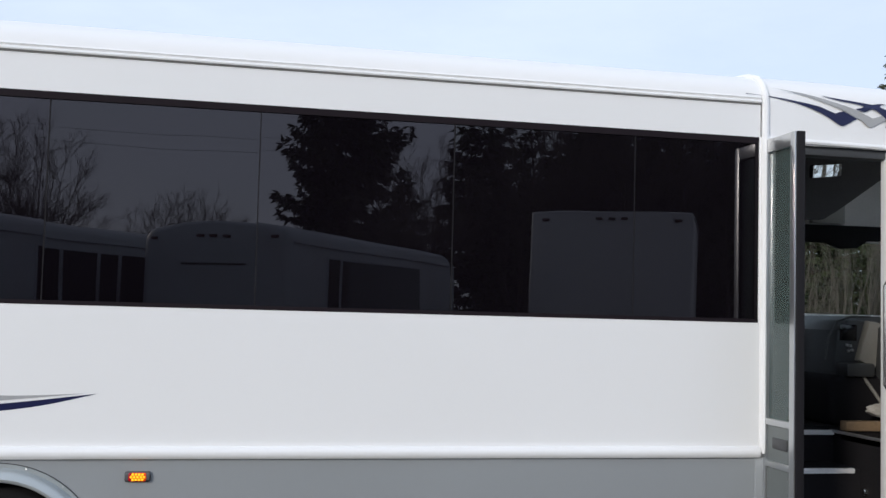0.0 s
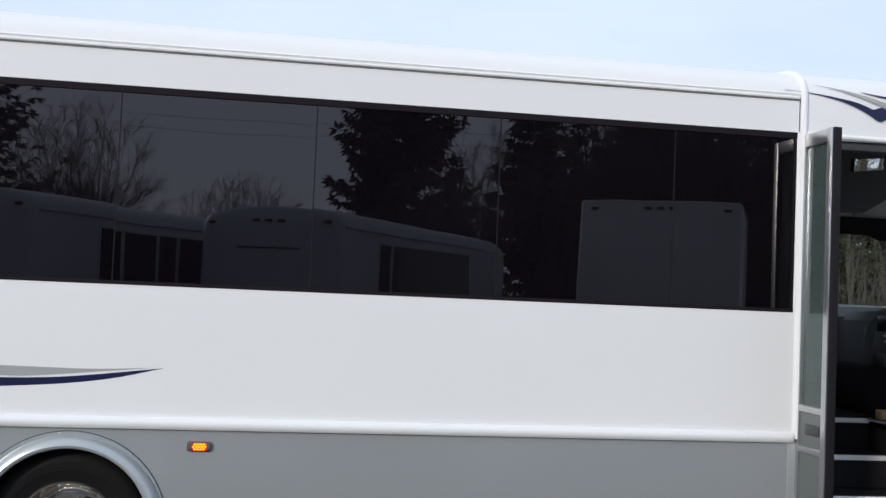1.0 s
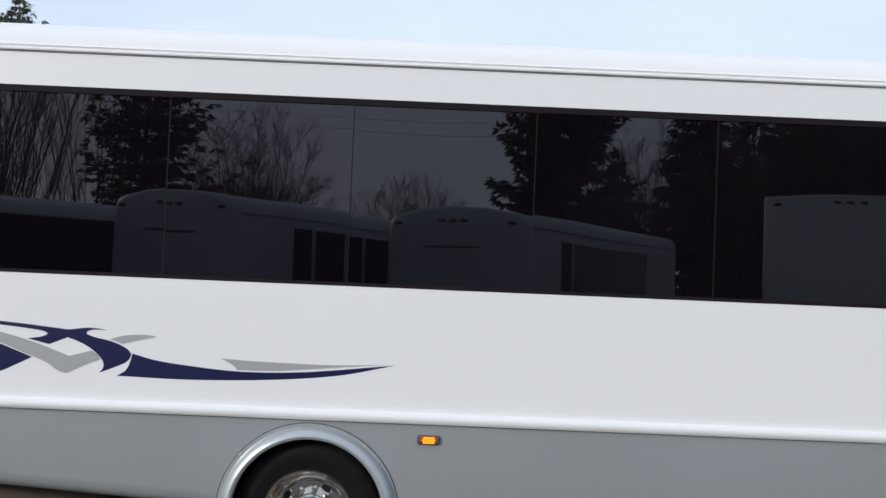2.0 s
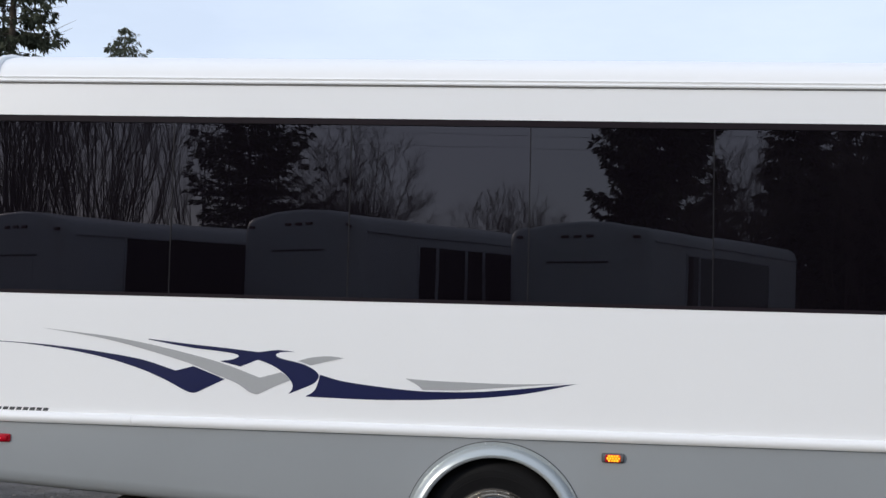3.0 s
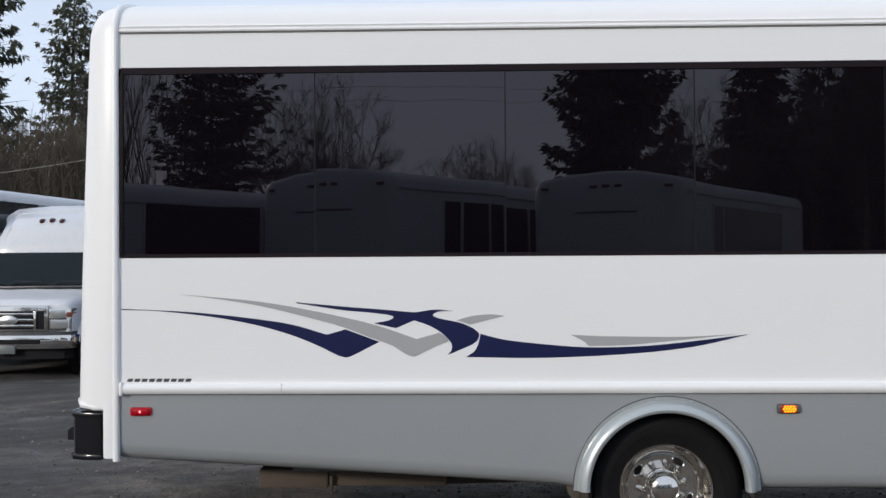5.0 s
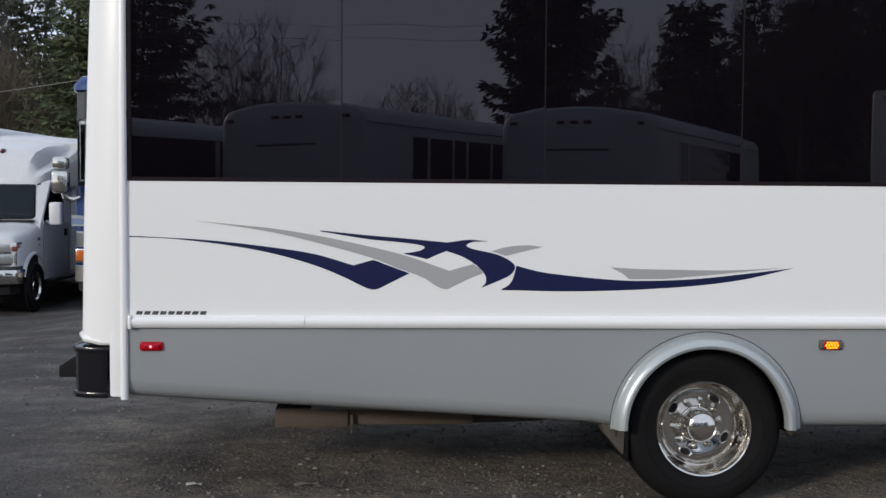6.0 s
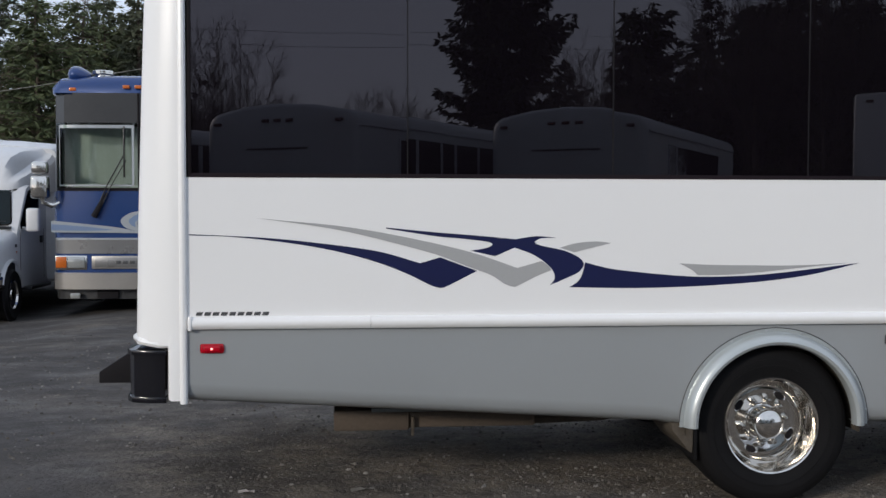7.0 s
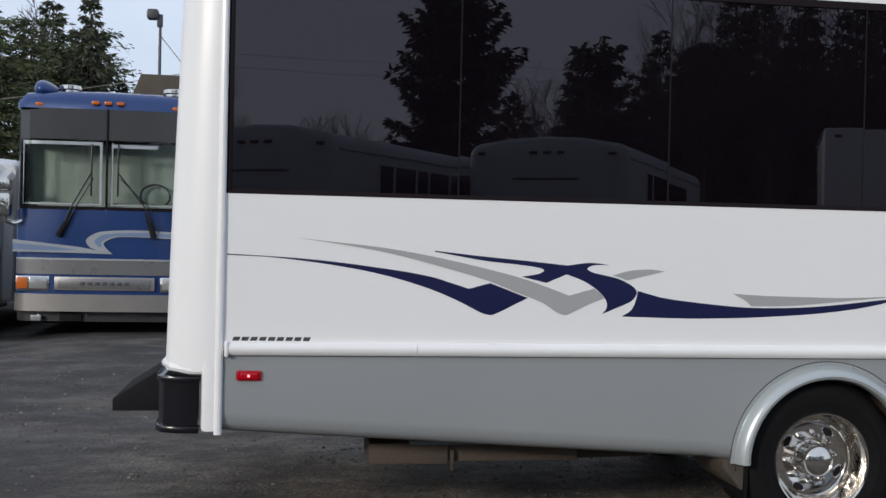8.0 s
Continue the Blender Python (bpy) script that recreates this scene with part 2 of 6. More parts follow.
def spline(knots, corners=(), steps=5):
    """A closed smooth outline through the knots; the curve breaks at the corners."""
    n, out = len(knots), []
    P = [Vector(k) for k in knots]
    for i in range(n):
        a, b = P[i], P[(i + 1) % n]
        ta = (b - a) if i in corners else (b - P[i - 1]) * 0.5
        tb = (b - a) if (i + 1) % n in corners else (P[(i + 2) % n] - a) * 0.5
        ta, tb = [t * min(1.0, (b - a).length / max(t.length, 1e-6)) for t in (ta, tb)]
        for s in range(steps):
            u = s / steps
            h = ((2 * u**3 - 3 * u**2 + 1) * a + (u**3 - 2 * u**2 + u) * ta + (-2 * u**3 + 3 * u**2) * b + (u**3 - u**2) * tb)
            out.append((h.x, h.y))
    return out


def flat(outline, y, lift=0.0015, place=None):
    """A thin sticker on the wall at y, from its (x, z) outline."""
    bm = bmesh.new()
    vs = [bm.verts.new((*(place(a, b) if place else (a, y - lift, b)),)) for a, b in outline]
    for tri in geometry.tessellate_polygon([[Vector((a, b, 0)) for a, b in outline]]):
        bm.faces.new([vs[i] for i in tri])
    bm.normal_update()
    for f in bm.faces:
        if f.normal.y > 0:
            f.normal_flip()
    return bm


# ---------------------------------------------------------------- ground
def ground_material():
    """Trodden dark gravel: coarse and fine grain, pale worn smears and damp patches."""
    m = material("dark_gravel_lot", (0.212, 0.182, 0.152), 0.92, vary=0.30, scale=7.0, fine=55, bump=0.0, spec=0.25)
    n, l = m.node_tree.nodes, m.node_tree.links
    b, co = n["Principled BSDF"], n["Texture Coordinate"]
    colour = b.inputs["Base Color"].links[0].from_socket

    def layer(colour, scale, detail, lo, hi, amount, tint, stretch=(1, 1, 1)):
        mp, no, ra, mx = n.new("ShaderNodeMapping"), n.new("ShaderNodeTexNoise"), n.new("ShaderNodeMapRange"), n.new("ShaderNodeMix")
        mp.inputs["Scale"].default_value = stretch
        no.inputs["Scale"].default_value, no.inputs["Detail"].default_value, no.inputs["Roughness"].default_value = scale, detail, 0.62
        ra.inputs["From Min"].default_value, ra.inputs["From Max"].default_value, ra.inputs["To Max"].default_value = lo, hi, amount
        mx.data_type = "RGBA"
        mx.inputs["B"].default_value = (*tint, 1)
        l.new(co.outputs["Object"], mp.inputs["Vector"])
        l.new(mp.outputs["Vector"], no.inputs["Vector"])
        l.new(no.outputs["Fac"], ra.inputs["Value"])
        l.new(ra.outputs["Result"], mx.inputs["Factor"])
        l.new(colour, mx.inputs["A"])
        return mx.outputs["Result"], no

    colour, drift = layer(colour, 0.23, 3, 0.42, 0.58, 0.85, (0.073, 0.0705, 0.0725))
    # the grey dust lies thicker towards the bus's tail and behind it
    where, lean, add = n.new("ShaderNodeSeparateXYZ"), n.new("ShaderNodeMapRange"), n.new("ShaderNodeMath")
    lean.inputs["From Min"].default_value, lean.inputs["From Max"].default_value = -1.0, 2.4
    lean.inputs["To Min"].default_value, lean.inputs["To Max"].default_value = 0.10, -0.16
    add.operation = "ADD"
    l.new(co.outputs["Object"], where.inputs["Vector"])
    l.new(where.outputs["X"], lean.inputs["Value"])
    l.new(lean.outputs["Result"], add.inputs[0])
    l.new(drift.outputs["Fac"], add.inputs[1])
    l.new(add.outputs[0], colour.node.inputs["Factor"].links[0].from_node.inputs["Value"])
    dusty = colour.node.inputs["Factor"].links[0].from_socket
    colour, _ = layer(colour, 0.8, 8, 0.50, 0.66, 0.58, (0.160, 0.155, 0.154), (1.0, 1.4, 1))
    colour, _ = layer(colour, 0.62, 6, 0.51, 0.63, 0.48, (0.056, 0.049, 0.046))
    colour, _ = layer(colour, 1.9, 9, 0.50, 0.66, 0.50, (0.165, 0.160, 0.162), (1.0, 1.5, 1))
    colour, _ = layer(colour, 4.6, 9, 0.50, 0.64, 0.52, (0.052, 0.046, 0.043), (1.0, 1.5, 1))
    # damp trodden patches round the bus's tail
    colour, _ = layer(colour, 0.95, 6, 0.42, 0.56, 0.66, (0.045, 0.042, 0.042), (1.0, 1.6, 1))
    tail, both = n.new("ShaderNodeMapRange"), n.new("ShaderNodeMath")
    tail.inputs["From Min"].default_value, tail.inputs["From Max"].default_value = 0.2, 2.2
    tail.inputs["To Min"].default_value, tail.inputs["To Max"].default_value = 1.0, 0.15
    both.operation = "MULTIPLY"
    wet = colour.node.inputs["Factor"].links[0].from_socket
    l.new(where.outputs["X"], tail.inputs["Value"])
    l.new(tail.outputs["Result"], both.inputs[0])
    l.new(wet, both.inputs[1])
    l.new(both.outputs[0], colour.node.inputs["Factor"])
    # pebbles: a shade for each cell, dark gaps between them
    heights = []
    for scale, amount in ((38.0, 0.34), (85.0, 0.26)):
        vo, tone, mul = n.new("ShaderNodeTexVoronoi"), n.new("ShaderNodeMapRange"), n.new("ShaderNodeMix")
        vo.inputs["Scale"].default_value, vo.inputs["Randomness"].default_value = scale, 1.0
        l.new(co.outputs["Object"], vo.inputs["Vector"])
        gap = n.new("ShaderNodeMapRange")
        gap.inputs["From Min"].default_value, gap.inputs["From Max"].default_value = 0.15, 0.75
        gap.inputs["To Min"].default_value, gap.inputs["To Max"].default_value = 1.0, 0.45
        l.new(vo.outputs["Distance"], gap.inputs["Value"])
        split = n.new("ShaderNodeSeparateColor")
        l.new(vo.outputs["Color"], split.inputs["Color"])
        tone.inputs["To Min"].default_value, tone.inputs["To Max"].default_value = 0.45, 1.75
        l.new(split.outputs["Red"], tone.inputs["Value"])
        both = n.new("ShaderNodeMath")
        both.operation = "MULTIPLY"
        l.new(tone.outputs["Result"], both.inputs[0])
        l.new(gap.outputs["Result"], both.inputs[1])
        mul.data_type, mul.blend_type = "RGBA", "MULTIPLY"
        much = n.new("ShaderNodeMapRange")
        much.inputs["From Min"].default_value, much.inputs["From Max"].default_value = 0.0, 0.85
        much.inputs["To Min"].default_value, much.inputs["To Max"].default_value = amount, amount * 0.35
        l.new(dusty, much.inputs["Value"])
        l.new(much.outputs["Result"], mul.inputs["Factor"])
        l.new(colour, mul.inputs["A"])
        l.new(both.outputs[0], mul.inputs["B"])
        colour = mul.outputs["Result"]
        heights.append(vo.outputs["Distance"])
    l.new(colour, b.inputs["Base Color"])
    clod = n.new("ShaderNodeTexNoise")
    clod.inputs["Scale"].default_value, clod.inputs["Detail"].default_value, clod.inputs["Roughness"].default_value = 11.0, 7, 0.66
    l.new(co.outputs["Object"], clod.inputs["Vector"])
    inv, tot = n.new("ShaderNodeMath"), n.new("ShaderNodeMath")
    inv.operation, tot.operation = "MULTIPLY", "ADD"
    inv.inputs[1].default_value = -0.18
    l.new(heights[0], inv.inputs[0])
    l.new(inv.outputs[0], tot.inputs[0])
    l.new(clod.outputs["Fac"], tot.inputs[1])
    bp = n.new("ShaderNodeBump")
    bp.inputs["Strength"].default_value, bp.inputs["Distance"].default_value = 0.8, 0.035
    l.new(tot.outputs[0], bp.inputs["Height"])
    l.new(bp.outputs["Normal"], b.inputs["Normal"])
    return m


M["ground"] = ground_material()


def stone_material():
    """Each loose stone has its own shade between damp black and dry grey-brown."""
    m = material("loose_stone", (0.12, 0.105, 0.09), 0.9, vary=0.2, scale=30, fine=120, spec=0.2)
    n, l = m.node_tree.nodes, m.node_tree.links
    geo, ramp, mx = n.new("ShaderNodeNewGeometry"), n.new("ShaderNodeValToRGB"), n.new("ShaderNodeMix")
    ramp.color_ramp.elements[0].color, ramp.color_ramp.elements[1].color = (0.062, 0.058, 0.058, 1), (0.26, 0.245, 0.235, 1)
    mid = ramp.color_ramp.elements.new(0.72)
    mid.color = (0.100, 0.090, 0.080, 1)
    mx.data_type, mx.blend_type = "RGBA", "MIX"
    mx.inputs["Factor"].default_value = 0.85
    l.new(geo.outputs["Random Per Island"], ramp.inputs["Fac"])
    b = n["Principled BSDF"]
    l.new(b.inputs["Base Color"].links[0].from_socket, mx.inputs["A"])
    l.new(ramp.outputs["Color"], mx.inputs["B"])
    l.new(mx.outputs["Result"], b.inputs["Base Color"])
    return m


M["stone"] = stone_material()


def ease(v, lo, hi):
    u = min(1.0, max(0.0, (v - lo) / (hi - lo)))
    return u * u * (3 - 2 * u)


def lie(x, y):
    """Height of the lot: gently uneven, and falling away towards the parked van and coach."""
    if abs(x) > 25 or y < -25 or y > 29:
        return -0.030
    z = 0.022 * noise.noise((x * 0.35, y * 0.35, 0.0)) + 0.012 * noise.noise((x * 1.4, y * 1.4, 5.0))
    if 2.3 < x < 3.8 and -0.6 < y < 1.0:
        z *= 0.2
    return z - 0.030 - 0.15 * ease(-x, 2.2, 4.2) * ease(y, 3.0, 9.5) * (1 - ease(y, 18.0, 28.0)) * (1 - ease(-x, 14.0, 24.0))


def build_ground():
    bm = bmesh.new()
    ticks = lambda lo, hi, step, far: sorted(set([-far, -600, -200, -80, -45] + [lo + step * i for i in range(int((hi - lo) / step) + 1)] + [45, 80, 200, 600, far]))
    xs, ys = ticks(-24, 24, 0.4, 3000), ticks(-24, 28, 0.4, 3000)
    grid = []
    for y in ys:
        row = []
        for x in xs:
            row.append(bm.verts.new((x, y, lie(x, y))))
        grid.append(row)
    for a, b in zip(grid, grid[1:]):
        for i in range(len(xs) - 1):
            bm.faces.new((a[i], a[i + 1], b[i + 1], b[i]))
    g = part("ground", bm, "ground", smooth=True)
    tagged(g, "dark grey gravel lot, damp in patches", "ground", kind="structure")
    # loose stones
    rng = random.Random(4)
    verts, faces = [], []
    for _ in range(56000):
        x, y = rng.uniform(-7, 7.5), rng.triangular(-2.4, 9.5, 0.1)
        dens = 0.5 + 0.9 * noise.noise((x * 0.9, y * 0.9, 3.0)) + 0.5 * noise.noise((x * 2.7, y * 2.7, 8.0)) + (0.18 if x > 1.0 else -0.12)
        if rng.random() > dens:
            continue
        s = min(0.0046 * rng.paretovariate(2.6), 0.015)
        z = lie(x, y) - 0.001
        a, k, sq = rng.uniform(0, 6.28), len(verts), rng.uniform(0.55, 1.0)
        for i in range(5):
            w, r = a + 1.257 * i + rng.uniform(-0.4, 0.4), s * rng.uniform(0.75, 1.2)
            u, v = math.cos(w) * r, math.sin(w) * r * sq
            verts.append((x + u, y + v, z))
            verts.append((x + u * 0.62 + rng.uniform(-0.2, 0.2) * s, y + v * 0.62 + rng.uniform(-0.2, 0.2) * s, z + s * rng.uniform(0.45, 1.0)))
        for i in range(5):
            j = (i + 1) % 5
            faces.append((k + 2 * i, k + 2 * j, k + 2 * j + 1, k + 2 * i + 1))
        faces.append(tuple(k + 2 * i + 1 for i in range(5)))
    me = bpy.data.meshes.new("gravel")
    me.from_pydata(verts, [], faces)
    me.materials.append(M["stone"])
    g = new("gravel", me)
    tagged(g, "small loose grey stones scattered on the lot", "gravel", kind="stuff")


# ---------------------------------------------------------------- the white shuttle bus
WIDE = 2.42


def roof_line(inset=0.0, low=0.95, top=0.0):
    """Half-open cross-section (y, z) of the body, from the near side's foot over the roof to the far side's foot."""
    near = [(0.0, low)] + [(0.0, z) for z in (1.5, 2.2, 2.935) if z > low + 0.02] + [(0.008, 2.985), (0.035, 3.035), (0.085, 3.075), (0.17, 3.108), (0.34, 3.155), (0.65, 3.186), (1.21, 3.202)]
    pts = near + [(WIDE - y, z) for y, z in near[-2::-1]]
    mid = WIDE / 2
    return [(mid + (y - mid) * (1 - inset / mid), low + (z - low) * (1 - (inset * 0.55 + top) / (3.2 - low))) for y, z in pts]


def sticker_set():
    """The swoosh outlines in (x, z), with the knots at which they turn sharply."""
    shapes = {}
    shapes["navy_swoosh"] = ("navy", [(0.016, 1.3975), (0.375, 1.380), (0.664, 1.351), (0.95, 1.31), (1.156, 1.251), (1.259, 1.28), (1.445, 1.211), (1.288, 1.132), (1.259, 1.126), (1.216, 1.137), (1.093, 1.197), (0.95, 1.253), (0.75, 1.309), (0.52, 1.351), (0.23, 1.3835), (0.016, 1.3915)], (0, 4, 5, 6, 15))
    shapes["grey_swoosh"] = ("greyvinyl", [(0.340, 1.4765), (0.52, 1.4605), (0.75, 1.438), (0.979, 1.402), (1.236, 1.349), (1.436, 1.299), (1.651, 1.225), (1.774, 1.26), (1.809, 1.237), (1.826, 1.214), (1.752, 1.185), (1.666, 1.142), (1.634, 1.13), (1.588, 1.144), (1.522, 1.187), (1.379, 1.241), (1.236, 1.295), (0.979, 1.365), (0.75, 1.418), (0.52, 1.454)], (0, 6, 7, 9))
    shapes["navy_hook"] = ("navy", [(0.987, 1.43), (1.235, 1.406), (1.435, 1.39), (1.641, 1.371), (1.75, 1.386), (1.853, 1.378), (1.773, 1.375), (1.739, 1.357), (1.773, 1.338), (1.894, 1.312), (1.967, 1.278), (1.993, 1.244), (1.967, 1.203), (1.881, 1.163), (1.818, 1.137), (1.841, 1.166), (1.838, 1.203), (1.794, 1.252), (1.722, 1.297), (1.636, 1.328), (1.536, 1.285), (1.413, 1.313), (1.493, 1.327), (1.524, 1.345), (1.493, 1.359), (1.378, 1.373), (1.236, 1.386), (0.987, 1.425)], (0, 3, 5, 14, 19, 20, 21, 27))
    shapes["grey_tick"] = ("greyvinyl", [(1.868, 1.327), (1.951, 1.35), (2.052, 1.359), (2.136, 1.351), (2.038, 1.328), (1.943, 1.304), (1.911, 1.315)], (0, 3, 5))
    shapes["navy_tail"] = ("navy", [(1.999, 1.253), (2.126, 1.221), (2.302, 1.199), (2.537, 1.179), (2.716, 1.177), (2.926, 1.186), (3.139, 1.207), (3.462, 1.246), (3.201, 1.186), (2.957, 1.153), (2.687, 1.133), (2.479, 1.124), (2.244, 1.12), (1.919, 1.126), (1.968, 1.16), (1.99, 1.209)], (0, 7, 13))
    shapes["grey_tail"] = ("greyvinyl", [(2.492, 1.246), (2.655, 1.238), (2.835, 1.235), (3.108, 1.233), (3.402, 1.246), (3.139, 1.221), (2.926, 1.2), (2.775, 1.188), (2.59, 1.185), (2.56, 1.211)], (0, 4, 8))
    return shapes


def marker_lamp(bus, name, x, z, lens, dot, dots, label, w=0.056, h=0.022, bead=0.0048):
    lamp = part(name, box(x - w - 0.014, x + w + 0.014, -0.012, 0.0, z - h - 0.006, z + h + 0.006, 0.010, 3), "smoked" if lens == "amber" else "red", bus, label)
    if lens == "amber":
        for s in (-1, 1):
            part("end_cap", box(x + s * (w + 0.001) - 0.010, x + s * (w + 0.001) + 0.010, -0.022, -0.010, z - h + 0.002, z + h - 0.002, 0.006, 3), "smoked", lamp, "smoky clear end of the lamp")
        w -= 0.005
    part("lens", box(x - w, x + w, -0.026, -0.011, z - h, z + h, 0.011, 3), lens, lamp)
    if lens == "amber":
        part("lens_end", box(x - w - 0.002, x - w + 0.020, -0.027, -0.011, z - h - 0.001, z + h + 0.001, 0.009, 3), "red", lamp, "reddish end of the amber lens")
    for cx, cz in dots:
        part("led", lathe([(0.0005, -0.004), (bead * 0.7, -0.003), (bead, 0.0), (bead, 0.003)], (x + cx, -0.027, z + cz), 12), dot, lamp)


def rear_wheel(bus, x, z, y=0.04, seg=56):
    wheel = part("wheel", lathe([(0.252, -0.002), (0.30, -0.016), (0.340, -0.022), (0.382, -0.016), (0.411, 0.004), (0.423, 0.030), (0.425, 0.08),
                                 (0.425, 0.17), (0.412, 0.20), (0.34, 0.225), (0.26, 0.225)], (x, y, z), seg), "rubber", bus, "black dual rear tyre")
    # raised rings on the sidewall and grooves in the tread
    for r in (0.352, 0.318):
        part("sidewall_ring", lathe([(r - 0.004, 0.003), (r - 0.003, -0.0135), (r + 0.003, -0.0135), (r + 0.005, 0.003)], (x, y - 0.008, z), seg), "rubber", wheel)
    part("rim", lathe([(0.250, 0.020), (0.257, 0.002), (0.258, -0.008), (0.253, -0.015), (0.246, -0.011), (0.242, 0.004), (0.235, 0.016), (0.230, 0.030),
                       (0.226, 0.046), (0.218, 0.062), (0.214, 0.078), (0.206, 0.098), (0.194, 0.108), (0.184, 0.108), (0.176, 0.106), (0.162, 0.107), (0.146, 0.111), (0.120, 0.118),
                       (0.100, 0.122), (0.094, 0.116), (0.086, 0.114), (0.02, 0.114)], (x, y, z), 80), "chrome", wheel, "polished steel wheel cover")
    dome = [(0.130 * math.sin(radians(d)), -0.004 + 0.130 * (1 - math.cos(radians(d)))) for d in (34, 30, 26, 22, 18, 14, 10, 6, 3, 0.2)]
    part("hub_cap", lathe([(0.084, 0.118), (0.083, 0.050), (0.080, 0.030), (0.0755, 0.0205)] + dome, (x, y, z), 56), "chrome", wheel, "domed polished hub cap")
    for i in range(10):
        a = 2 * math.pi * (i + 0.25) / 10
        cx, cz = x + 0.117 * math.cos(a), z + 0.117 * math.sin(a)
        part("wheel_nut", lathe([(0.0175, 0.122), (0.0165, 0.094), (0.015, 0.080), (0.010, 0.072), (0.0005, 0.070)], (cx, y, cz), 12), "chrome", wheel)
    for a in [radians(d) for d in (57, -26, -114, 147)]:
        cx, cz = x + 0.162 * math.cos(a), z + 0.162 * math.sin(a)
        m = Matrix.Translation((cx, y + 0.108, cz)) @ Matrix.Rotation(-a, 4, "Y") @ Matrix.Diagonal((0.80, 0.55, 1.50, 1))
        ring, disc = lathe([(0.026, 0.014), (0.026, -0.006), (0.0235, -0.010), (0.0205, -0.005), (0.020, 0.006)], (0, 0, 0), 20), lathe([(0.0212, -0.0045), (0.0005, -0.0045)], (0, 0, 0), 20)
        for bm in (ring, disc):
            bmesh.ops.transform(bm, verts=bm.verts, matrix=m)
        part("vent_hole", ring, "chrome", wheel, "oval vent hole with a rolled rim")
        part("opening", disc, "matteblack", wheel)
    part("inner_tyre", lathe([(0.25, 0.25), (0.34, 0.248), (0.40, 0.27), (0.41, 0.30), (0.41, 0.42), (0.39, 0.46), (0.25, 0.47)], (x, y, z), 40), "rubber", wheel)
    return wheel


def build_bus():
    bus = thing("shuttle_bus", "white shuttle bus, grey skirt, navy swooshes, dark windows, open door", "bus")
    WX, WZ = 3.008, 0.400
    part("side_panel", box(0.0, 7.0, 0.0, 0.05, 0.945, 1.678), "white", bus, "smooth white fibreglass side panel")
    part("upper_panel", box(0.0, 7.0, 0.0, 0.05, 2.728, 2.938), "white", bus, "white panel above the windows")
    part("window_backing", box(0.0, 7.0, 0.030, 0.05, 2.690, 2.735), "seal", bus)
    # grey skirt with the wheel arch and a rolled lower edge
    bm = bmesh.new()
    xs = sorted(set([round(0.001 + 0.12 * i, 3) for i in range(59)] + [WX - 0.46 + 0.046 * i for i in range(21)] + [WX - 0.461, WX + 0.461, 7.0]))
    cols = []
    for x in xs:
        low = 0.566 - (0.566 - 0.414) * min(1, x / 2.5) if x < 2.5 else 0.396
        d = abs(x - WX)
        arch = d < 0.4605
        zb = WZ + math.sqrt(max(0.0, 0.46**2 - d * d)) if arch else low
        prof = [(0.03, zb), (0.0, zb), (0.0, zb + 0.003), (0.0, zb + 0.006), (0.0, zb + 0.009)] if arch else \
               [(0.120, zb + 0.006), (0.072, zb), (0.034, zb + 0.016), (0.010, zb + 0.045), (0.0, zb + 0.095)]
        cols.append([bm.verts.new((x, y, z)) for y, z in prof + [(0.0, 0.94)]])
    for a, b in zip(cols, cols[1:]):
        for i in range(5):
            bm.faces.new((a[i], b[i], b[i + 1], a[i + 1]))
    bmesh.ops.recalc_face_normals(bm, faces=bm.faces)
    if bm.faces[len(bm.faces) // 2].normal.y > 0:
        bmesh.ops.reverse_faces(bm, faces=bm.faces)
    part("skirt_panel", bm, "silver", bus, "glossy grey lower skirt panel")
    # belt rail in two lengths with a joint
    for x0, x1 in ((0.028, 0.908), (0.910, 7.0)):
        part("belt_rail", prism([(0.0, 0.926), (-0.018, 0.928), (-0.030, 0.940), (-0.034, 0.957), (-0.030, 0.974), (-0.018, 0.986), (0.0, 0.988)], x0, x1, axis="x"), "trim", bus, "rounded white rub rail")
    part("rail_cap", box(0.012, 0.032, -0.038, 0.002, 0.920, 0.994, 0.008), "trim", bus)
    # roof, gutter and caps
    part("roof", loft([[(x, y, z) for y, z in roof_line(low=2.936)] for x in (-0.012, 2.4, 4.8, 7.02)], closed=False), "white", bus, "curved white roof")
    part("gutter", prism([(0.002, 2.924), (-0.010, 2.926), (-0.013, 2.933), (-0.011, 2.940), (-0.005, 2.944), (-0.006, 2.951), (-0.010, 2.956), (-0.006, 2.964), (0.004, 2.966)], 0.012, 7.0, axis="x"), "trim", bus, "drip rail along the roof edge")
    # thin grey strip for the shadow and dirt line under the drip rail
    part("gutter_shade_line", box(0.014, 7.0, -0.004, 0.01, 2.9165, 2.9245), "sealant", bus, "grey sealant line below the drip rail")
    rear = []
    for dx, inset in ((-0.010, -0.006), (-0.040, -0.006), (-0.075, 0.002), (-0.120, 0.014), (-0.160, 0.034), (-0.195, 0.062), (-0.222, 0.10), (-0.236, 0.15), (-0.240, 0.22)):
        rear.append([(dx + (-0.032 + 0.075 * max(0.0, (z - 0.84) / 2.3) ** 1.3) * min(1, -dx / 0.2), y, z) for y, z in roof_line(inset, 0.845)])
    cap = loft(rear, closed=False)
    part("rear_cap", cap, "white", bus, "moulded white rear cap with rounded corners", angle=60)
    rim = rear[-1]
    bm = bmesh.new()
    vs = [bm.verts.new(p) for p in rim]
    bm.faces.new(vs)
    part("rear_wall", bm, "white", bus)
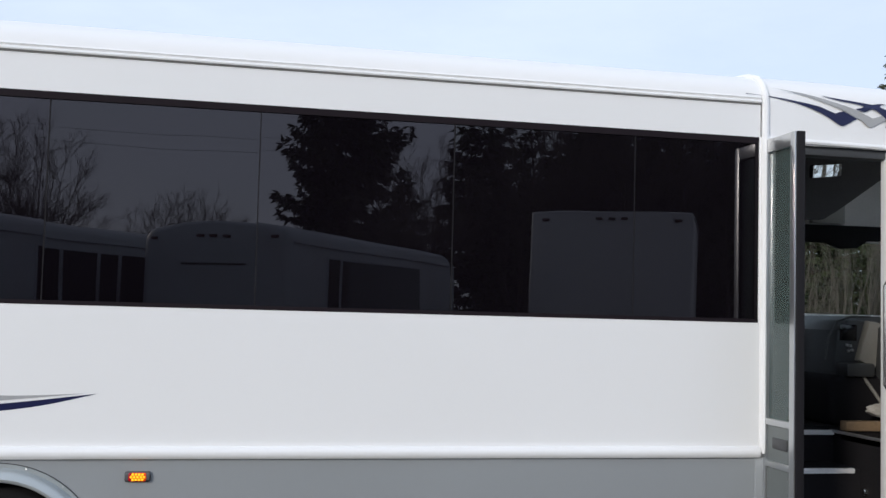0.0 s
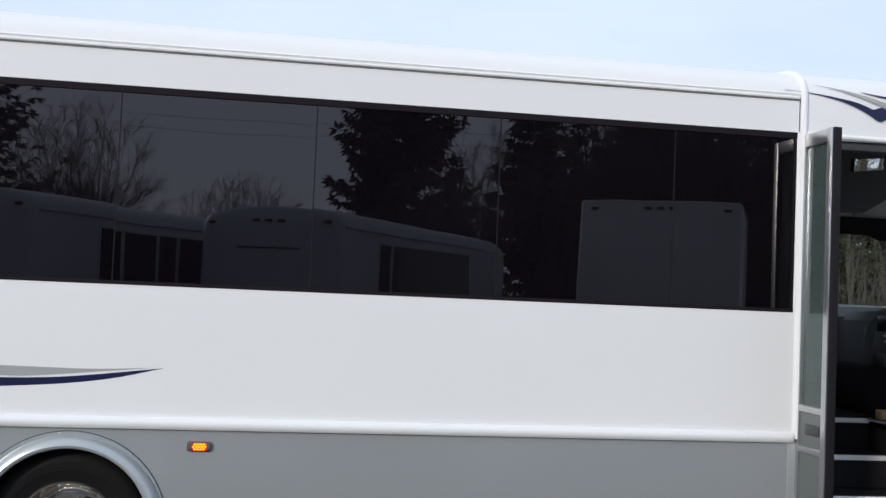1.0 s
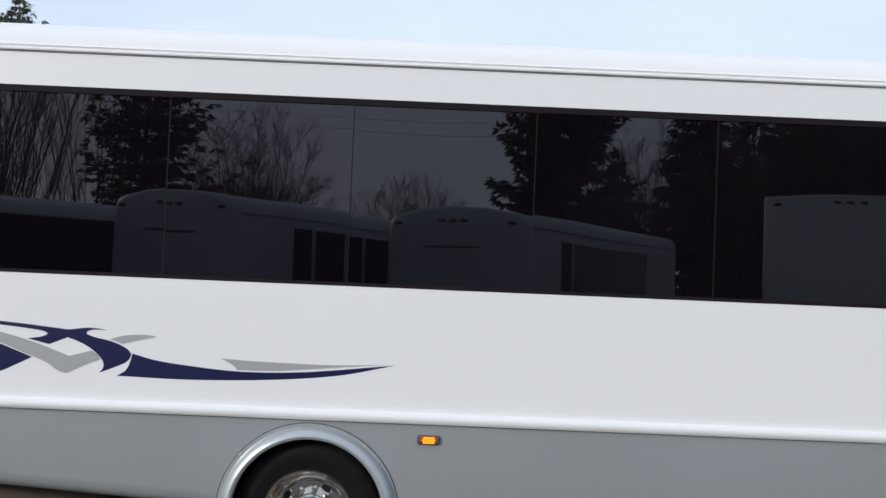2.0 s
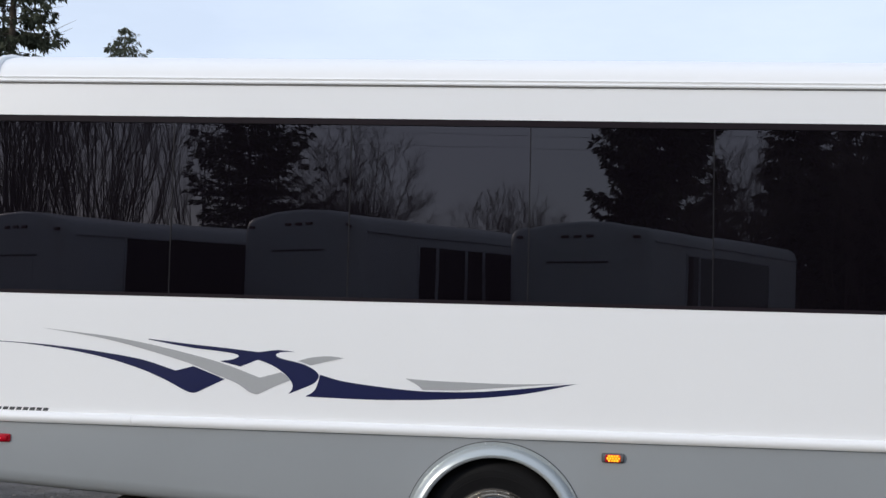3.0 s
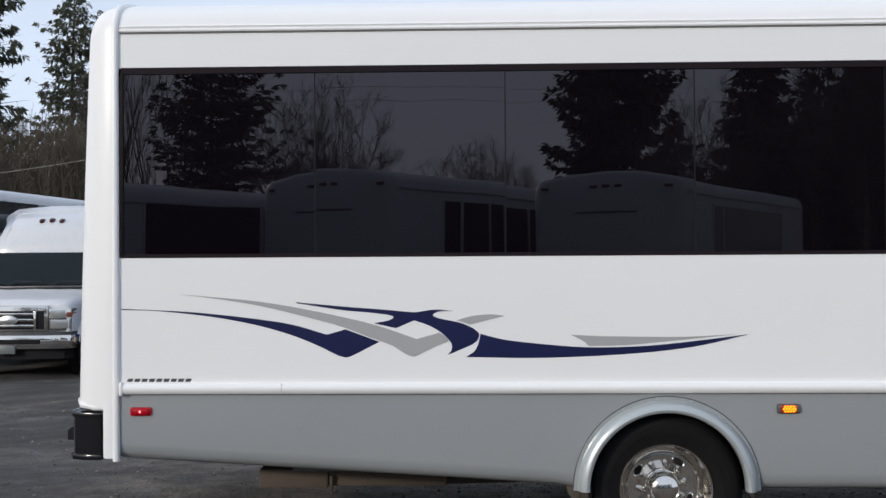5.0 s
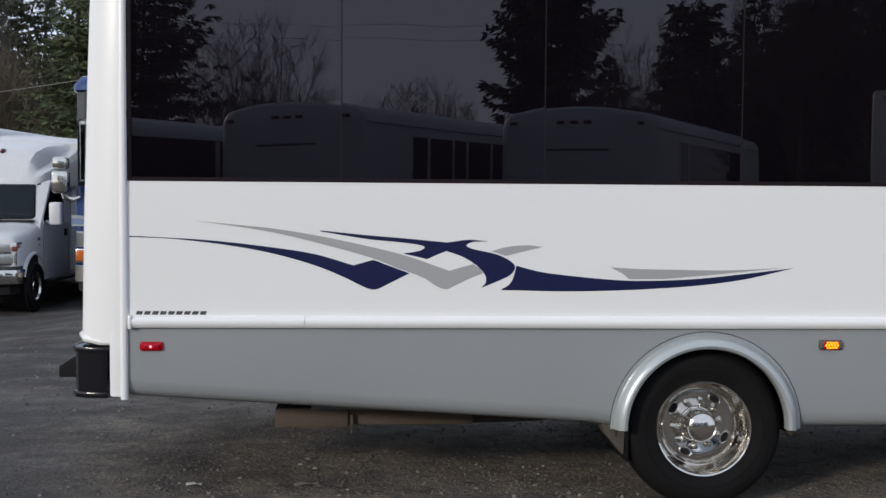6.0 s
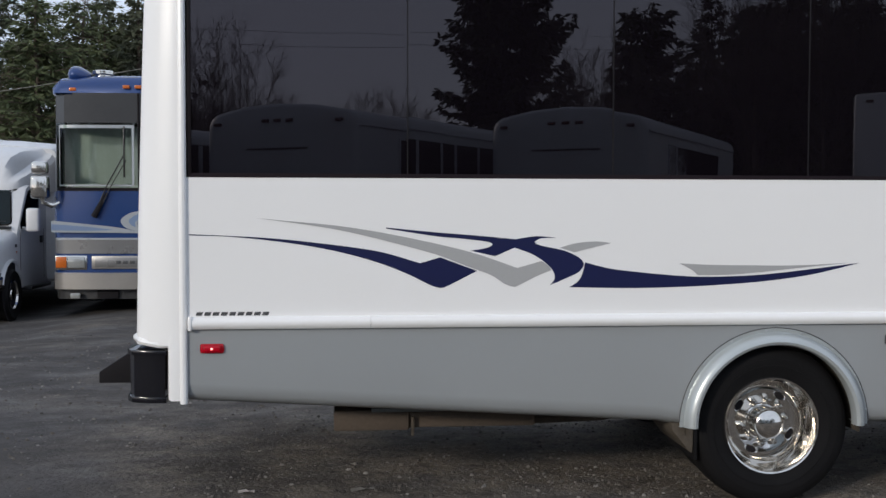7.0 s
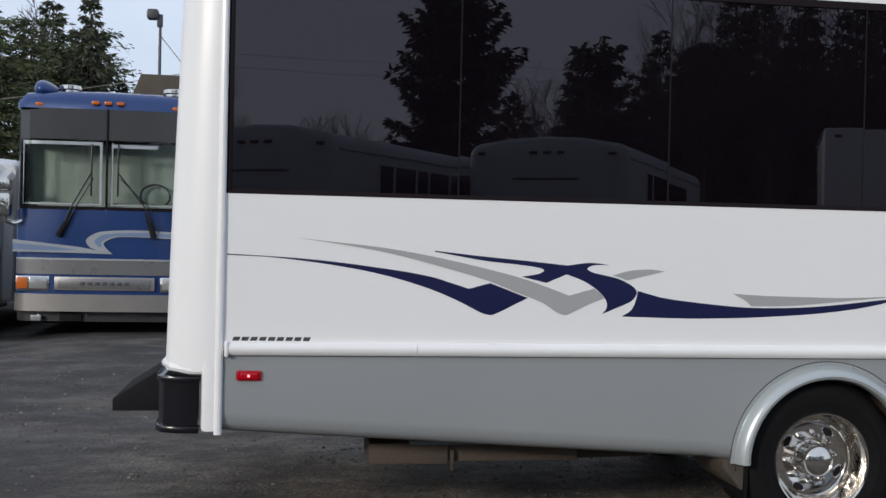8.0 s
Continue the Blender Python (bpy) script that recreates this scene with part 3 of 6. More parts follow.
    part("rear_cap_lip", tube([(-0.03, 0.05, 0.848), (-0.14, 0.03, 0.850), (-0.225, 0.07, 0.862), (-0.268, 0.16, 0.872), (-0.272, 1.2, 0.872), (-0.268, WIDE - 0.16, 0.872)], 0.020), "trim", bus)
    part("rear_corner_panel", prism([(-0.007, 0.572), (-0.007, 0.84), (0.010, 1.04), (0.10, 1.04), (0.10, 0.572)], -0.090, -0.004, axis="x", bevel=0.018), "white", bus)
    part("corner_trim", tube([(-0.012, -0.004, z) for z in (0.558, 1.2, 2.0, 2.93)] + [(-0.012, 0.004, 2.985), (-0.012, 0.032, 3.038), (-0.012, 0.085, 3.080), (-0.012, 0.2, 3.118), (-0.012, 0.6, 3.168)], 0.019, 10), "trim", bus, "white vertical corner moulding")
    part("front_trim", tube([(7.028, -0.004, z) for z in (0.95, 1.6, 2.3, 2.93)] + [(7.028, 0.004, 2.985), (7.028, 0.032, 3.040), (7.028, 0.085, 3.082), (7.028, 0.2, 3.120), (7.028, 0.6, 3.170)], 0.022, 10), "trim", bus, "white vertical corner moulding")
    part("front_pillar", box(6.99, 7.075, 0.002, 0.08, 0.38, 2.735, 0.004), "trim", bus)
    part("pillar_strip", box(7.056, 7.072, -0.012, 0.004, 0.38, 2.715, 0.003), "satin", bus)
    part("skirt_corner", box(6.98, 7.05, -0.006, 0.03, 0.40, 0.925, 0.004), "silver", bus)
    # windows: seven flush panes in a dark surround
    edges = [0.030, 1.094, 2.141, 3.172, 4.200, 5.222, 6.245, 6.988]
    part("window_top_bar", box(0.018, 6.992, -0.001, 0.03, 2.694, 2.730), "topbar", bus)
    part("window_sill", box(0.018, 6.992, -0.0015, 0.03, 1.677, 1.698), "topbar", bus, "dark window surround")
    for x in (0.024, 6.982):
        part("window_jamb", box(x - 0.010, x + 0.008, -0.003, 0.03, 1.69, 2.70, 0.002), "seal", bus)
    tilt = random.Random(11)
    for a, b in zip(edges, edges[1:]):
        bm = box(-(b - a) / 2 + 0.0018, (b - a) / 2 - 0.0018, -0.003, 0.003, -0.497, 0.497)
        bmesh.ops.transform(bm, verts=bm.verts, matrix=Matrix.Translation(((a + b) / 2, 0.006, 2.193)) @ Euler((radians(tilt.uniform(-0.10, 0.10)), 0, radians(tilt.uniform(-0.14, 0.14)))).to_matrix().to_4x4())
        part("pane", bm, "glass", bus, "dark privacy glass pane", smooth=False)
        if b < 6.9:
            part("mullion", box(b - 0.0030, b + 0.0030, 0.0005, 0.03, 1.69, 2.70), "divider", bus)
    # stickers
    for name, (mat, knots, corners) in sticker_set().items():
        part(name, flat(spline(knots, corners), 0.0, 0.001 if mat == "navy" else 0.0022), mat, bus, smooth=False)
    # maker's name, nine slanted bars
    for i in range(9):
        x0, w, z0, h, s = 0.046 + 0.0405 * i, 0.031, 0.994, 0.018, 0.007
        part("name_bar", flat([(x0, z0), (x0 + w, z0), (x0 + w + s, z0 + h), (x0 + s, z0 + h)], 0.0), "darkgrey", bus, smooth=False)
    # lamps
    beads = [(-0.031 + 0.0155 * i + (0.0078 if j else 0), 0.0125 * j) for i in range(5) for j in (-1, 0, 1) if i < 4 or not j]
    marker_lamp(bus, "side_marker", 3.665, 0.842, "amber", "amberdot", beads, "amber side marker lamp, lit", 0.048, 0.020, 0.0062)
    marker_lamp(bus, "rear_marker", 0.126, 0.832, "red", "reddot", [(0.0, 0.0)], "red rear side marker lamp, lit", 0.044, 0.017, 0.0062)
    # wheel arch flare
    prof = [(0.424, 0.004), (0.422, -0.040), (0.428, -0.056), (0.442, -0.063), (0.460, -0.058), (0.476, -0.042), (0.486, -0.020), (0.490, 0.001)]
    rings = []
    for i in range(41):
        a = radians(-1 + 182 * i / 40)
        rings.append([(WX + 0.001 + 0.995 * r * math.cos(a), d, WZ + 0.006 + r * math.sin(a) * 0.985) for r, d in prof])
    part("fender_flare", loft(rings, closed=True), "fender", bus, "silver wheel arch flare")
    rings = []
    for i in range(41):
        a = radians(-1 + 182 * i / 40)
        rings.append([(WX + 0.001 + 0.995 * r * math.cos(a), d, WZ + 0.006 + r * math.sin(a) * 0.985) for r, d in ((0.486, 0.0), (0.486, -0.005), (0.508, -0.005), (0.510, 0.0))])
    part("flare_flange", loft(rings, closed=True), "fender", bus)
    seam = [(WX + 0.001 + 0.5085 * math.cos(a), -0.003, WZ + 0.006 + 0.5035 * math.sin(a)) for a in [radians(2 + 176 * i / 40) for i in range(41)]]
    part("flare_seal", tube(seam, 0.0024, 6), "darkgrey", bus, "thin dark sealing bead round the flare")
    for a in (8, 30, 52, 74, 96, 118, 140, 162):
        cx, cz = WX + 0.001 + 0.500 * math.cos(radians(a)), WZ + 0.006 + 0.492 * math.sin(radians(a))
        part("screw", lathe([(0.0065, 0.0), (0.005, -0.004), (0.0005, -0.0055)], (cx, -0.004, cz), 8), "satin", bus)
    # wheel house: a dark half-barrel
    bm = loft([[(p[0], y, p[1]) for p in arc(WX, WZ, 0.475, -6, 186, 24)] for y in (0.012, 0.60)], closed=False)
    part("wheel_house", bm, "under", bus)
    part("wheel_house_back", prism(arc(WX, WZ, 0.48, -6, 186, 24), 0.60, 0.62), "under", bus)
    rear_wheel(bus, WX + 0.002, 0.389)
    # underside
    part("floor_pan", box(0.0, 7.0, 0.06, WIDE - 0.06, 0.78, 0.84), "under", bus)
    part("frame_rail", box(-0.1, 7.2, 0.62, 0.72, 0.52, 0.74, 0.01), "under", bus)
    part("far_frame_rail", box(-0.1, 7.2, 1.60, 1.70, 0.52, 0.74, 0.01), "under", bus)
    part("axle", tube([(WX, 0.3, 0.408), (WX, 2.1, 0.408)], 0.07), "under", bus)
    part("exhaust_shield", box(0.86, 1.80, 0.30, 0.62, 0.355, 0.44, 0.01), "brownbox", bus, "dusty brown heat shield under the floor")
    part("storage_box", box(0.72, 1.12, 0.28, 0.66, 0.345, 0.455, 0.012), "brownbox", bus, "dusty brown box under the floor")
    part("hanger", box(1.13, 1.146, 0.27, 0.30, 0.315, 0.42, 0.003), "under", bus)
    part("shield_edge", box(0.92, 1.30, 0.26, 0.32, 0.448, 0.470, 0.004), "doorgrey", bus)
    part("tail_pipe", tube([(1.6, 0.42, 0.37), (2.2, 0.45, 0.38), (2.6, 0.6, 0.44)], 0.035, 12), "under", bus)
    # unseen underbody parts, added to keep light from the ground below
    part("fuel_tank", box(3.75, 5.15, 0.74, 1.58, 0.34, 0.66, 0.06, 3), "under", bus, "dusty fuel tank")
    part("muffler", tube([(1.25, 1.2, 0.46), (1.45, 1.2, 0.46), (2.2, 1.2, 0.46), (2.4, 1.2, 0.46)], [0.04, 0.12, 0.12, 0.04], 14), "under", bus)
    part("axle_case", lathe([(0.07, -0.22), (0.16, -0.12), (0.19, 0.0), (0.16, 0.12), (0.07, 0.22)], (WX, 1.21, 0.408), 20), "under", bus)
    part("drive_shaft", tube([(WX, 1.21, 0.42), (7.4, 1.21, 0.56)], 0.05, 10), "under", bus)
    part("far_skirt", box(0.0, 7.0, WIDE - 0.04, WIDE - 0.006, 0.42, 0.56), "silver", bus)
    for x, y in ((WX, WIDE - 0.05), (8.95, 0.03), (8.95, WIDE - 0.03)):
        s = -1 if y < 1 else 1
        tyre = part("wheel", lathe([(0.25, 0.0), (0.34, s * 0.012), (0.40, -s * 0.01), (0.415, -s * 0.05), (0.415, -s * 0.22), (0.25, -s * 0.24)], (x, y, 0.389), 40), "rubber", bus)
        part("rim", lathe([(0.25, 0.0), (0.235, -s * 0.02), (0.20, -s * 0.08), (0.12, -s * 0.07), (0.08, -s * 0.02), (0.0005, -s * 0.01)], (x, y, 0.389), 32), "chrome", tyre)
    flap = part("mud_flap", prism([(2.468, 0.415), (2.474, 0.375), (2.565, 0.262), (2.580, 0.255), (2.585, 0.415)], 0.02, 0.50, bevel=0.004), "dustyrubber", bus, "dusty rubber mud flap")
    part("flap_bracket", box(2.585, 2.605, 0.015, 0.44, 0.22, 0.415, 0.004), "rubber", flap)
    # far side, closed plainly
    part("far_wall", box(0.0, 7.0, WIDE - 0.05, WIDE, 0.55, 1.68), "white", bus)
    part("far_upper_wall", box(0.0, 7.0, WIDE - 0.05, WIDE, 2.72, 2.94), "white", bus)
    part("far_pane", box(0.02, 6.98, WIDE - 0.03, WIDE - 0.02, 1.68, 2.72), "glass", bus, smooth=False)
    part("cabin_floor", box(0.0, 7.02, 0.05, WIDE - 0.05, 0.90, 0.95), "darkgrey", bus)
    part("headliner", box(0.0, 7.02, 0.05, WIDE - 0.05, 2.88, 2.90), "cream", bus)
    part("rear_lining", box(-0.02, 0.0, 0.05, WIDE - 0.05, 0.95, 2.88), "cream", bus)
    # rear bumper, black, wrapped round the corner, with a step
    outline = [(-0.105, 0.012), (-0.20, 0.018), (-0.262, 0.050), (-0.292, 0.110), (-0.300, 0.20), (-0.300, WIDE - 0.2), (-0.25, WIDE - 0.04), (-0.105, WIDE - 0.01), (-0.105, WIDE - 0.08), (-0.22, WIDE - 0.12), (-0.22, 0.14), (-0.105, 0.08)]
    bumper = part("rear_bumper", prism(outline, 0.575, 0.812, axis="z"), "blackgloss", bus, "glossy black rear bumper")
    grown = [(-0.20 + (a + 0.20) * 1.06 - (0.006 if a < -0.2 else 0), b - 0.008 if b < 0.3 else b) for a, b in outline]
    part("bumper_top_roll", prism(grown, 0.796, 0.822, axis="z", bevel=0.004), "blackgloss", bumper)
    part("bumper_bottom_roll", prism(grown, 0.560, 0.590, axis="z", bevel=0.004), "blackgloss", bumper)
    part("tow_step", prism([(-0.29, 0.80), (-0.616, 0.590), (-0.616, 0.526), (-0.29, 0.526)], 0.85, 1.57, bevel=0.004), "matteblack", bumper, "black folded step plate behind the bumper")
    build_front(bus)
    return bus


def build_front(bus):
    """Front cap, doorway with its open leaf, and what shows of the cab."""
    rings = []
    for x, inset, top in ((7.045, -0.004, 0.0), (7.6, -0.002, 0.0), (8.2, 0.006, 0.01), (9.4, 0.03, 0.035), (9.75, 0.08, 0.09), (9.95, 0.17, 0.17)):
        rings.append([(x, y, z) for y, z in roof_line(inset, 2.70, top)])
    part("front_cap", loft(rings, closed=False), "white", bus, "moulded white front cap", angle=60)
    part("cap_edge", tube([(7.03, -0.006, 2.722), (7.6, -0.004, 2.716), (8.2, 0.004, 2.71), (8.8, 0.04, 2.70)], 0.016), "trim", bus)
    # the same swooshes, smaller, on the front cap
    def on_cap(a, b):
        z = 2.976 + 0.56 * (b - 1.394)
        return (6.898 + 0.494 * a + 0.04 * (b - 1.394), -0.010 + 0.19 * max(0.0, z - 2.94), z)
    for name, (mat, knots, corners) in sticker_set().items():
        part("cap_" + name, flat(spline(knots, corners), 0.0, place=on_cap), mat, bus, smooth=False)
    # doorway
    part("door_header", box(7.07, 7.93, 0.02, 0.12, 2.650, 2.702, 0.006), "darkgrey", bus, "dark grey door header")
    part("door_front_jamb", box(7.812, 7.925, 0.0, 0.07, 0.38, 2.70, 0.006), "trim", bus)
    part("nose_side", box(7.93, 9.9, 0.0, 0.06, 0.45, 1.75, 0.01), "white", bus)
    part("nose_front", box(9.9, 9.96, 0.0, WIDE, 0.45, 1.70, 0.01), "white", bus)
    part("far_nose_side", box(7.0, 9.9, WIDE - 0.06, WIDE, 0.45, 1.76, 0.01), "white", bus)
    part("far_upper_side", box(7.0, 9.9, WIDE - 0.06, WIDE, 2.36, 2.97, 0.01), "lining", bus)
    panes = [part("windscreen", box(9.91, 9.92, 0.06, WIDE - 0.06, 1.70, 2.93), "clear", bus, smooth=False)]
    panes.append(part("driver_window", box(7.9, 9.9, WIDE - 0.035, WIDE - 0.03, 1.75, 2.37), "clear", bus, smooth=False))
    panes.append(part("side_glass", box(7.93, 9.9, 0.02, 0.026, 1.75, 2.70), "clear", bus, smooth=False))
    for pane in panes:
        pane.visible_shadow = False
    part("cab_floor", box(7.02, 9.9, 0.98, WIDE - 0.05, 0.95, 1.0), "matteblack", bus)
    part("cab_ceiling", box(7.02, 9.9, 0.06, WIDE - 0.06, 2.96, 2.99), "lining", bus)
    part("cab_bulkhead", box(7.02, 7.05, 0.62, WIDE - 0.06, 0.95, 2.96), "lining", bus)
    part("sun_visor", prism([(8.0, 2.34), (8.0, 2.475), (9.6, 2.485), (9.6, 2.375), (9.18, 2.36), (9.08, 2.30), (8.92, 2.29), (8.80, 2.335)], WIDE - 0.20, WIDE - 0.15, bevel=0.01), "matteblack", bus, "black cloth sun visor")
    # dark sheet with a slanting edge, standing in for the ceiling's shadow
    part("overhead_locker", prism([(7.06, 2.95), (9.10, 2.95), (8.966, 2.859), (8.49, 2.529), (8.36, 2.45), (7.06, 2.40)], 1.55, 1.62), "shadowgrey", bus, "dark overhead panel")
    part("side_locker", box(8.72, 9.02, WIDE - 0.12, WIDE - 0.065, 2.50, 2.66, 0.01), "cream", bus, "warm grey overhead box")
    part("gauge_screen", box(8.17, 8.30, 1.040, 1.052, 1.57, 1.68, 0.006), "blackgloss", bus)
    for x, z in ((8.225, 1.54), (8.25, 1.535), (8.235, 1.50), (8.262, 1.505)):
        part("dash_switch", box(x - 0.008, x + 0.008, 1.032, 1.052, z - 0.009, z + 0.009, 0.003), "satin", bus)
    part("dash_trim", tube([(8.06, 1.046, 1.44), (8.09, 1.046, 1.60), (8.15, 1.046, 1.70), (8.26, 1.046, 1.735), (8.40, 1.046, 1.735)], 0.008, 6), "dashgrey", bus)
    # steps
    for y0, y1, z, x1 in ((0.12, 0.46, 0.60, 7.92), (0.425, 0.76, 0.80, 7.875), (0.72, 1.0, 1.0, 7.92)):
        part("step", box(7.08, 7.92, y0, y1, z - 0.20, z - 0.006), "matteblack", bus)
        part("step_nosing", box(7.08, x1, y0 - 0.012, y0 + 0.020, z - 0.030, z, 0.003), "trim", bus, "white step edge")
    part("step_well_side", box(7.925, 7.95, 0.08, 1.3, 0.40, 0.985), "matteblack", bus)
    part("side_floor", box(7.925, 9.8, 0.08, 0.64, 0.95, 0.99), "matteblack", bus)
    part("floor_edge", box(7.905, 7.935, 0.08, 0.75, 0.986, 1.002, 0.003), "satin", bus)
    part("step_lamp", lathe([(0.0005, -0.020), (0.020, -0.016), (0.028, 0.0), (0.028, 0.02)], (7.918, 0.373, 0.663), 14, axis="x"), "chrome", bus, "small round chrome step lamp")
    # dashboard and engine cover
    part("dashboard", prism([(8.55, 1.0), (8.40, 1.35), (8.42, 1.66), (8.52, 1.74), (9.85, 1.74), (9.85, 1.0)], 0.3, 2.2, bevel=0.02), "dashgrey", bus)
    part("gauge_panel", prism([(8.12, 1.34), (8.16, 1.64), (8.24, 1.71), (8.50, 1.71), (8.50, 1.34)], 1.05, 1.5, bevel=0.015), "dashgrey", bus, "dark instrument console")
    part("console_side", prism([(8.277, 1.44), (8.356, 1.708), (8.47, 1.69), (8.47, 1.39), (8.38, 1.39)], 0.98, 1.05, bevel=0.015), "taupe", bus)
    part("engine_cover", box(8.05, 8.9, 0.95, 1.65, 1.0, 1.34, 0.05, 3), "matteblack", bus)
    part("cup_tray", box(8.15, 8.36, 0.92, 1.10, 1.33, 1.42, 0.015), "dashgrey", bus)
    part("floor_mat", box(7.965, 8.6, 0.645, 0.72, 1.0, 1.062, 0.006), "wood", bus, "tan floor board")
    part("gear_stalk", tube([(8.30, 0.97, 1.33), (8.33, 0.90, 1.24), (8.40, 0.84, 1.10), (8.46, 0.82, 1.02)], 0.012, 6), "taupe", bus, "pale bent stalk beside the dash")
    rag = bmesh.new()
    bmesh.ops.create_icosphere(rag, subdivisions=3, radius=0.09)
    for v in rag.verts:
        v.co = Vector((v.co.x * 1.5, v.co.y * 0.6, v.co.z * 0.55)) * (1 + 0.35 * noise.noise(v.co * 22)) + Vector((8.36, 0.80, 1.125))
    part("rag", rag, "cream", bus, "crumpled pale cloth by the dash", angle=20)
    wheel_bm = bmesh.new()
    pts = [(8.12 + 0.06 * math.cos(a), 1.78 + 0.20 * math.sin(a), 1.66 + 0.19 * math.cos(a)) for a in [2 * math.pi * i / 24 for i in range(25)]]
    part("steering_wheel", tube(pts, 0.016, 8, wheel_bm), "dashgrey", bus)
    part("driver_seat", box(7.35, 7.85, 1.5, 2.05, 1.0, 1.42, 0.06, 3), "darkgrey", bus)
    part("driver_backrest", box(7.22, 7.38, 1.5, 2.05, 1.38, 2.05, 0.06, 3), "darkgrey", bus)
    glance = Vector((0.446, -0.72, -0.12)).normalized()
    turn = Matrix.Translation((8.17, 1.2, 2.755)) @ (-glance).to_track_quat("Y", "Z").to_matrix().to_4x4() @ Matrix.Rotation(radians(-8), 4, "Y")
    for name, bm, mat in (("interior_mirror", box(-0.205, 0.205, 0.002, 0.030, -0.046, 0.046, 0.010), "matteblack"), ("mirror_face", box(-0.20, 0.20, -0.003, 0.0, -0.042, 0.042), "mirror")):
        bmesh.ops.transform(bm, verts=bm.verts, matrix=turn)
        part(name, bm, mat, bus, smooth=False)
    part("grab_rail", tube([(7.85, 0.03, 1.945), (7.808, -0.03, 1.945), (7.770, -0.045, 1.91), (7.770, -0.045, 1.34), (7.808, -0.03, 1.305), (7.85, 0.03, 1.30)], 0.016, 10), "chrome", bus, "polished grab rail")
    # open door leaf standing out from the body
    leaf = part("door_leaf", box(7.030, 7.078, -0.345, -0.315, 0.42, 2.715, 0.004), "divider", bus, "open grey framed glass door leaf")
    part("leaf_outer_stile", box(7.022, 7.032, -0.335, -0.285, 0.42, 2.715, 0.002), "satin", leaf)
    part("leaf_inner_stile", box(7.026, 7.074, -0.035, 0.0, 0.42, 2.715, 0.003), "satin", leaf)
    for z0, z1 in ((2.640, 2.715), (1.115, 1.150), (0.885, 0.920), (0.42, 0.48)):
        part("leaf_rail", box(7.026, 7.074, -0.315, -0.030, z0, z1, 0.003), "satin", leaf)
    part("leaf_glass", box(7.045, 7.051, -0.315, -0.035, 1.15, 2.64), "leafglass", leaf, smooth=False)
    part("leaf_panel", box(7.038, 7.062, -0.315, -0.035, 0.48, 0.885), "doorgrey", leaf)
    part("leaf_mid_panel", box(7.038, 7.062, -0.315, -0.035, 0.92, 1.115), "doorgrey", leaf)
    part("leaf_latch", box(7.028, 7.040, -0.25, -0.10, 0.99, 1.05, 0.004), "darkgrey", leaf)


build_ground()
build_bus()


# ---------------------------------------------------------------- trees
def leaf_material(name, base, vary=0.35):
    m = material(name, base, 0.75, vary=vary, scale=0.8, fine=6, random_tint=0.18)
    b = m.node_tree.nodes["Principled BSDF"]
    b.inputs["Specular IOR Level"].default_value = 0.2
    return m


M["needles"] = leaf_material("conifer_needles", (0.060, 0.067, 0.043))
M["needles_warm"] = leaf_material("cedar_needles", (0.060, 0.074, 0.036))
M["bark"] = material("conifer_bark", (0.060, 0.045, 0.034), 0.9, vary=0.3, scale=4, fine=30, bump=0.3)
M["twig"] = material("bare_grey_bark", (0.105, 0.090, 0.075), 0.9, vary=0.25, scale=3, fine=25, bump=0.2)
M["thicket"] = material("brown_thicket", (0.105, 0.084, 0.060), 0.95, vary=0.3, scale=2, fine=20)


def mesh_part(name, verts, faces, mat, parent, label="", smooth=False):
    me = bpy.data.meshes.new(name)
    me.from_pydata(verts, [], faces)
    if smooth:
        me.polygons.foreach_set("use_smooth", [True] * len(me.polygons))
    me.materials.append(M[mat])
    ob = new(name, me)
    ob.parent = parent
    if label:
        ob["label"] = label
    return ob


def add_tube(verts, faces, pts, rads, seg=5):
    base = len(verts)
    for i, p in enumerate(pts):
        t = (pts[min(i + 1, len(pts) - 1)] - pts[max(i - 1, 0)]).normalized()
        a = t.cross(Vector((0.31, 0.52, 0.79))).normalized()
        b = t.cross(a)
        for k in range(seg):
            w = 2 * math.pi * k / seg
            verts.append(p + rads[i] * (math.cos(w) * a + math.sin(w) * b))
    for i in range(len(pts) - 1):
        for k in range(seg):
            n = (k + 1) % seg
            faces.append((base + i * seg + k, base + i * seg + n, base + (i + 1) * seg + n, base + (i + 1) * seg + k))


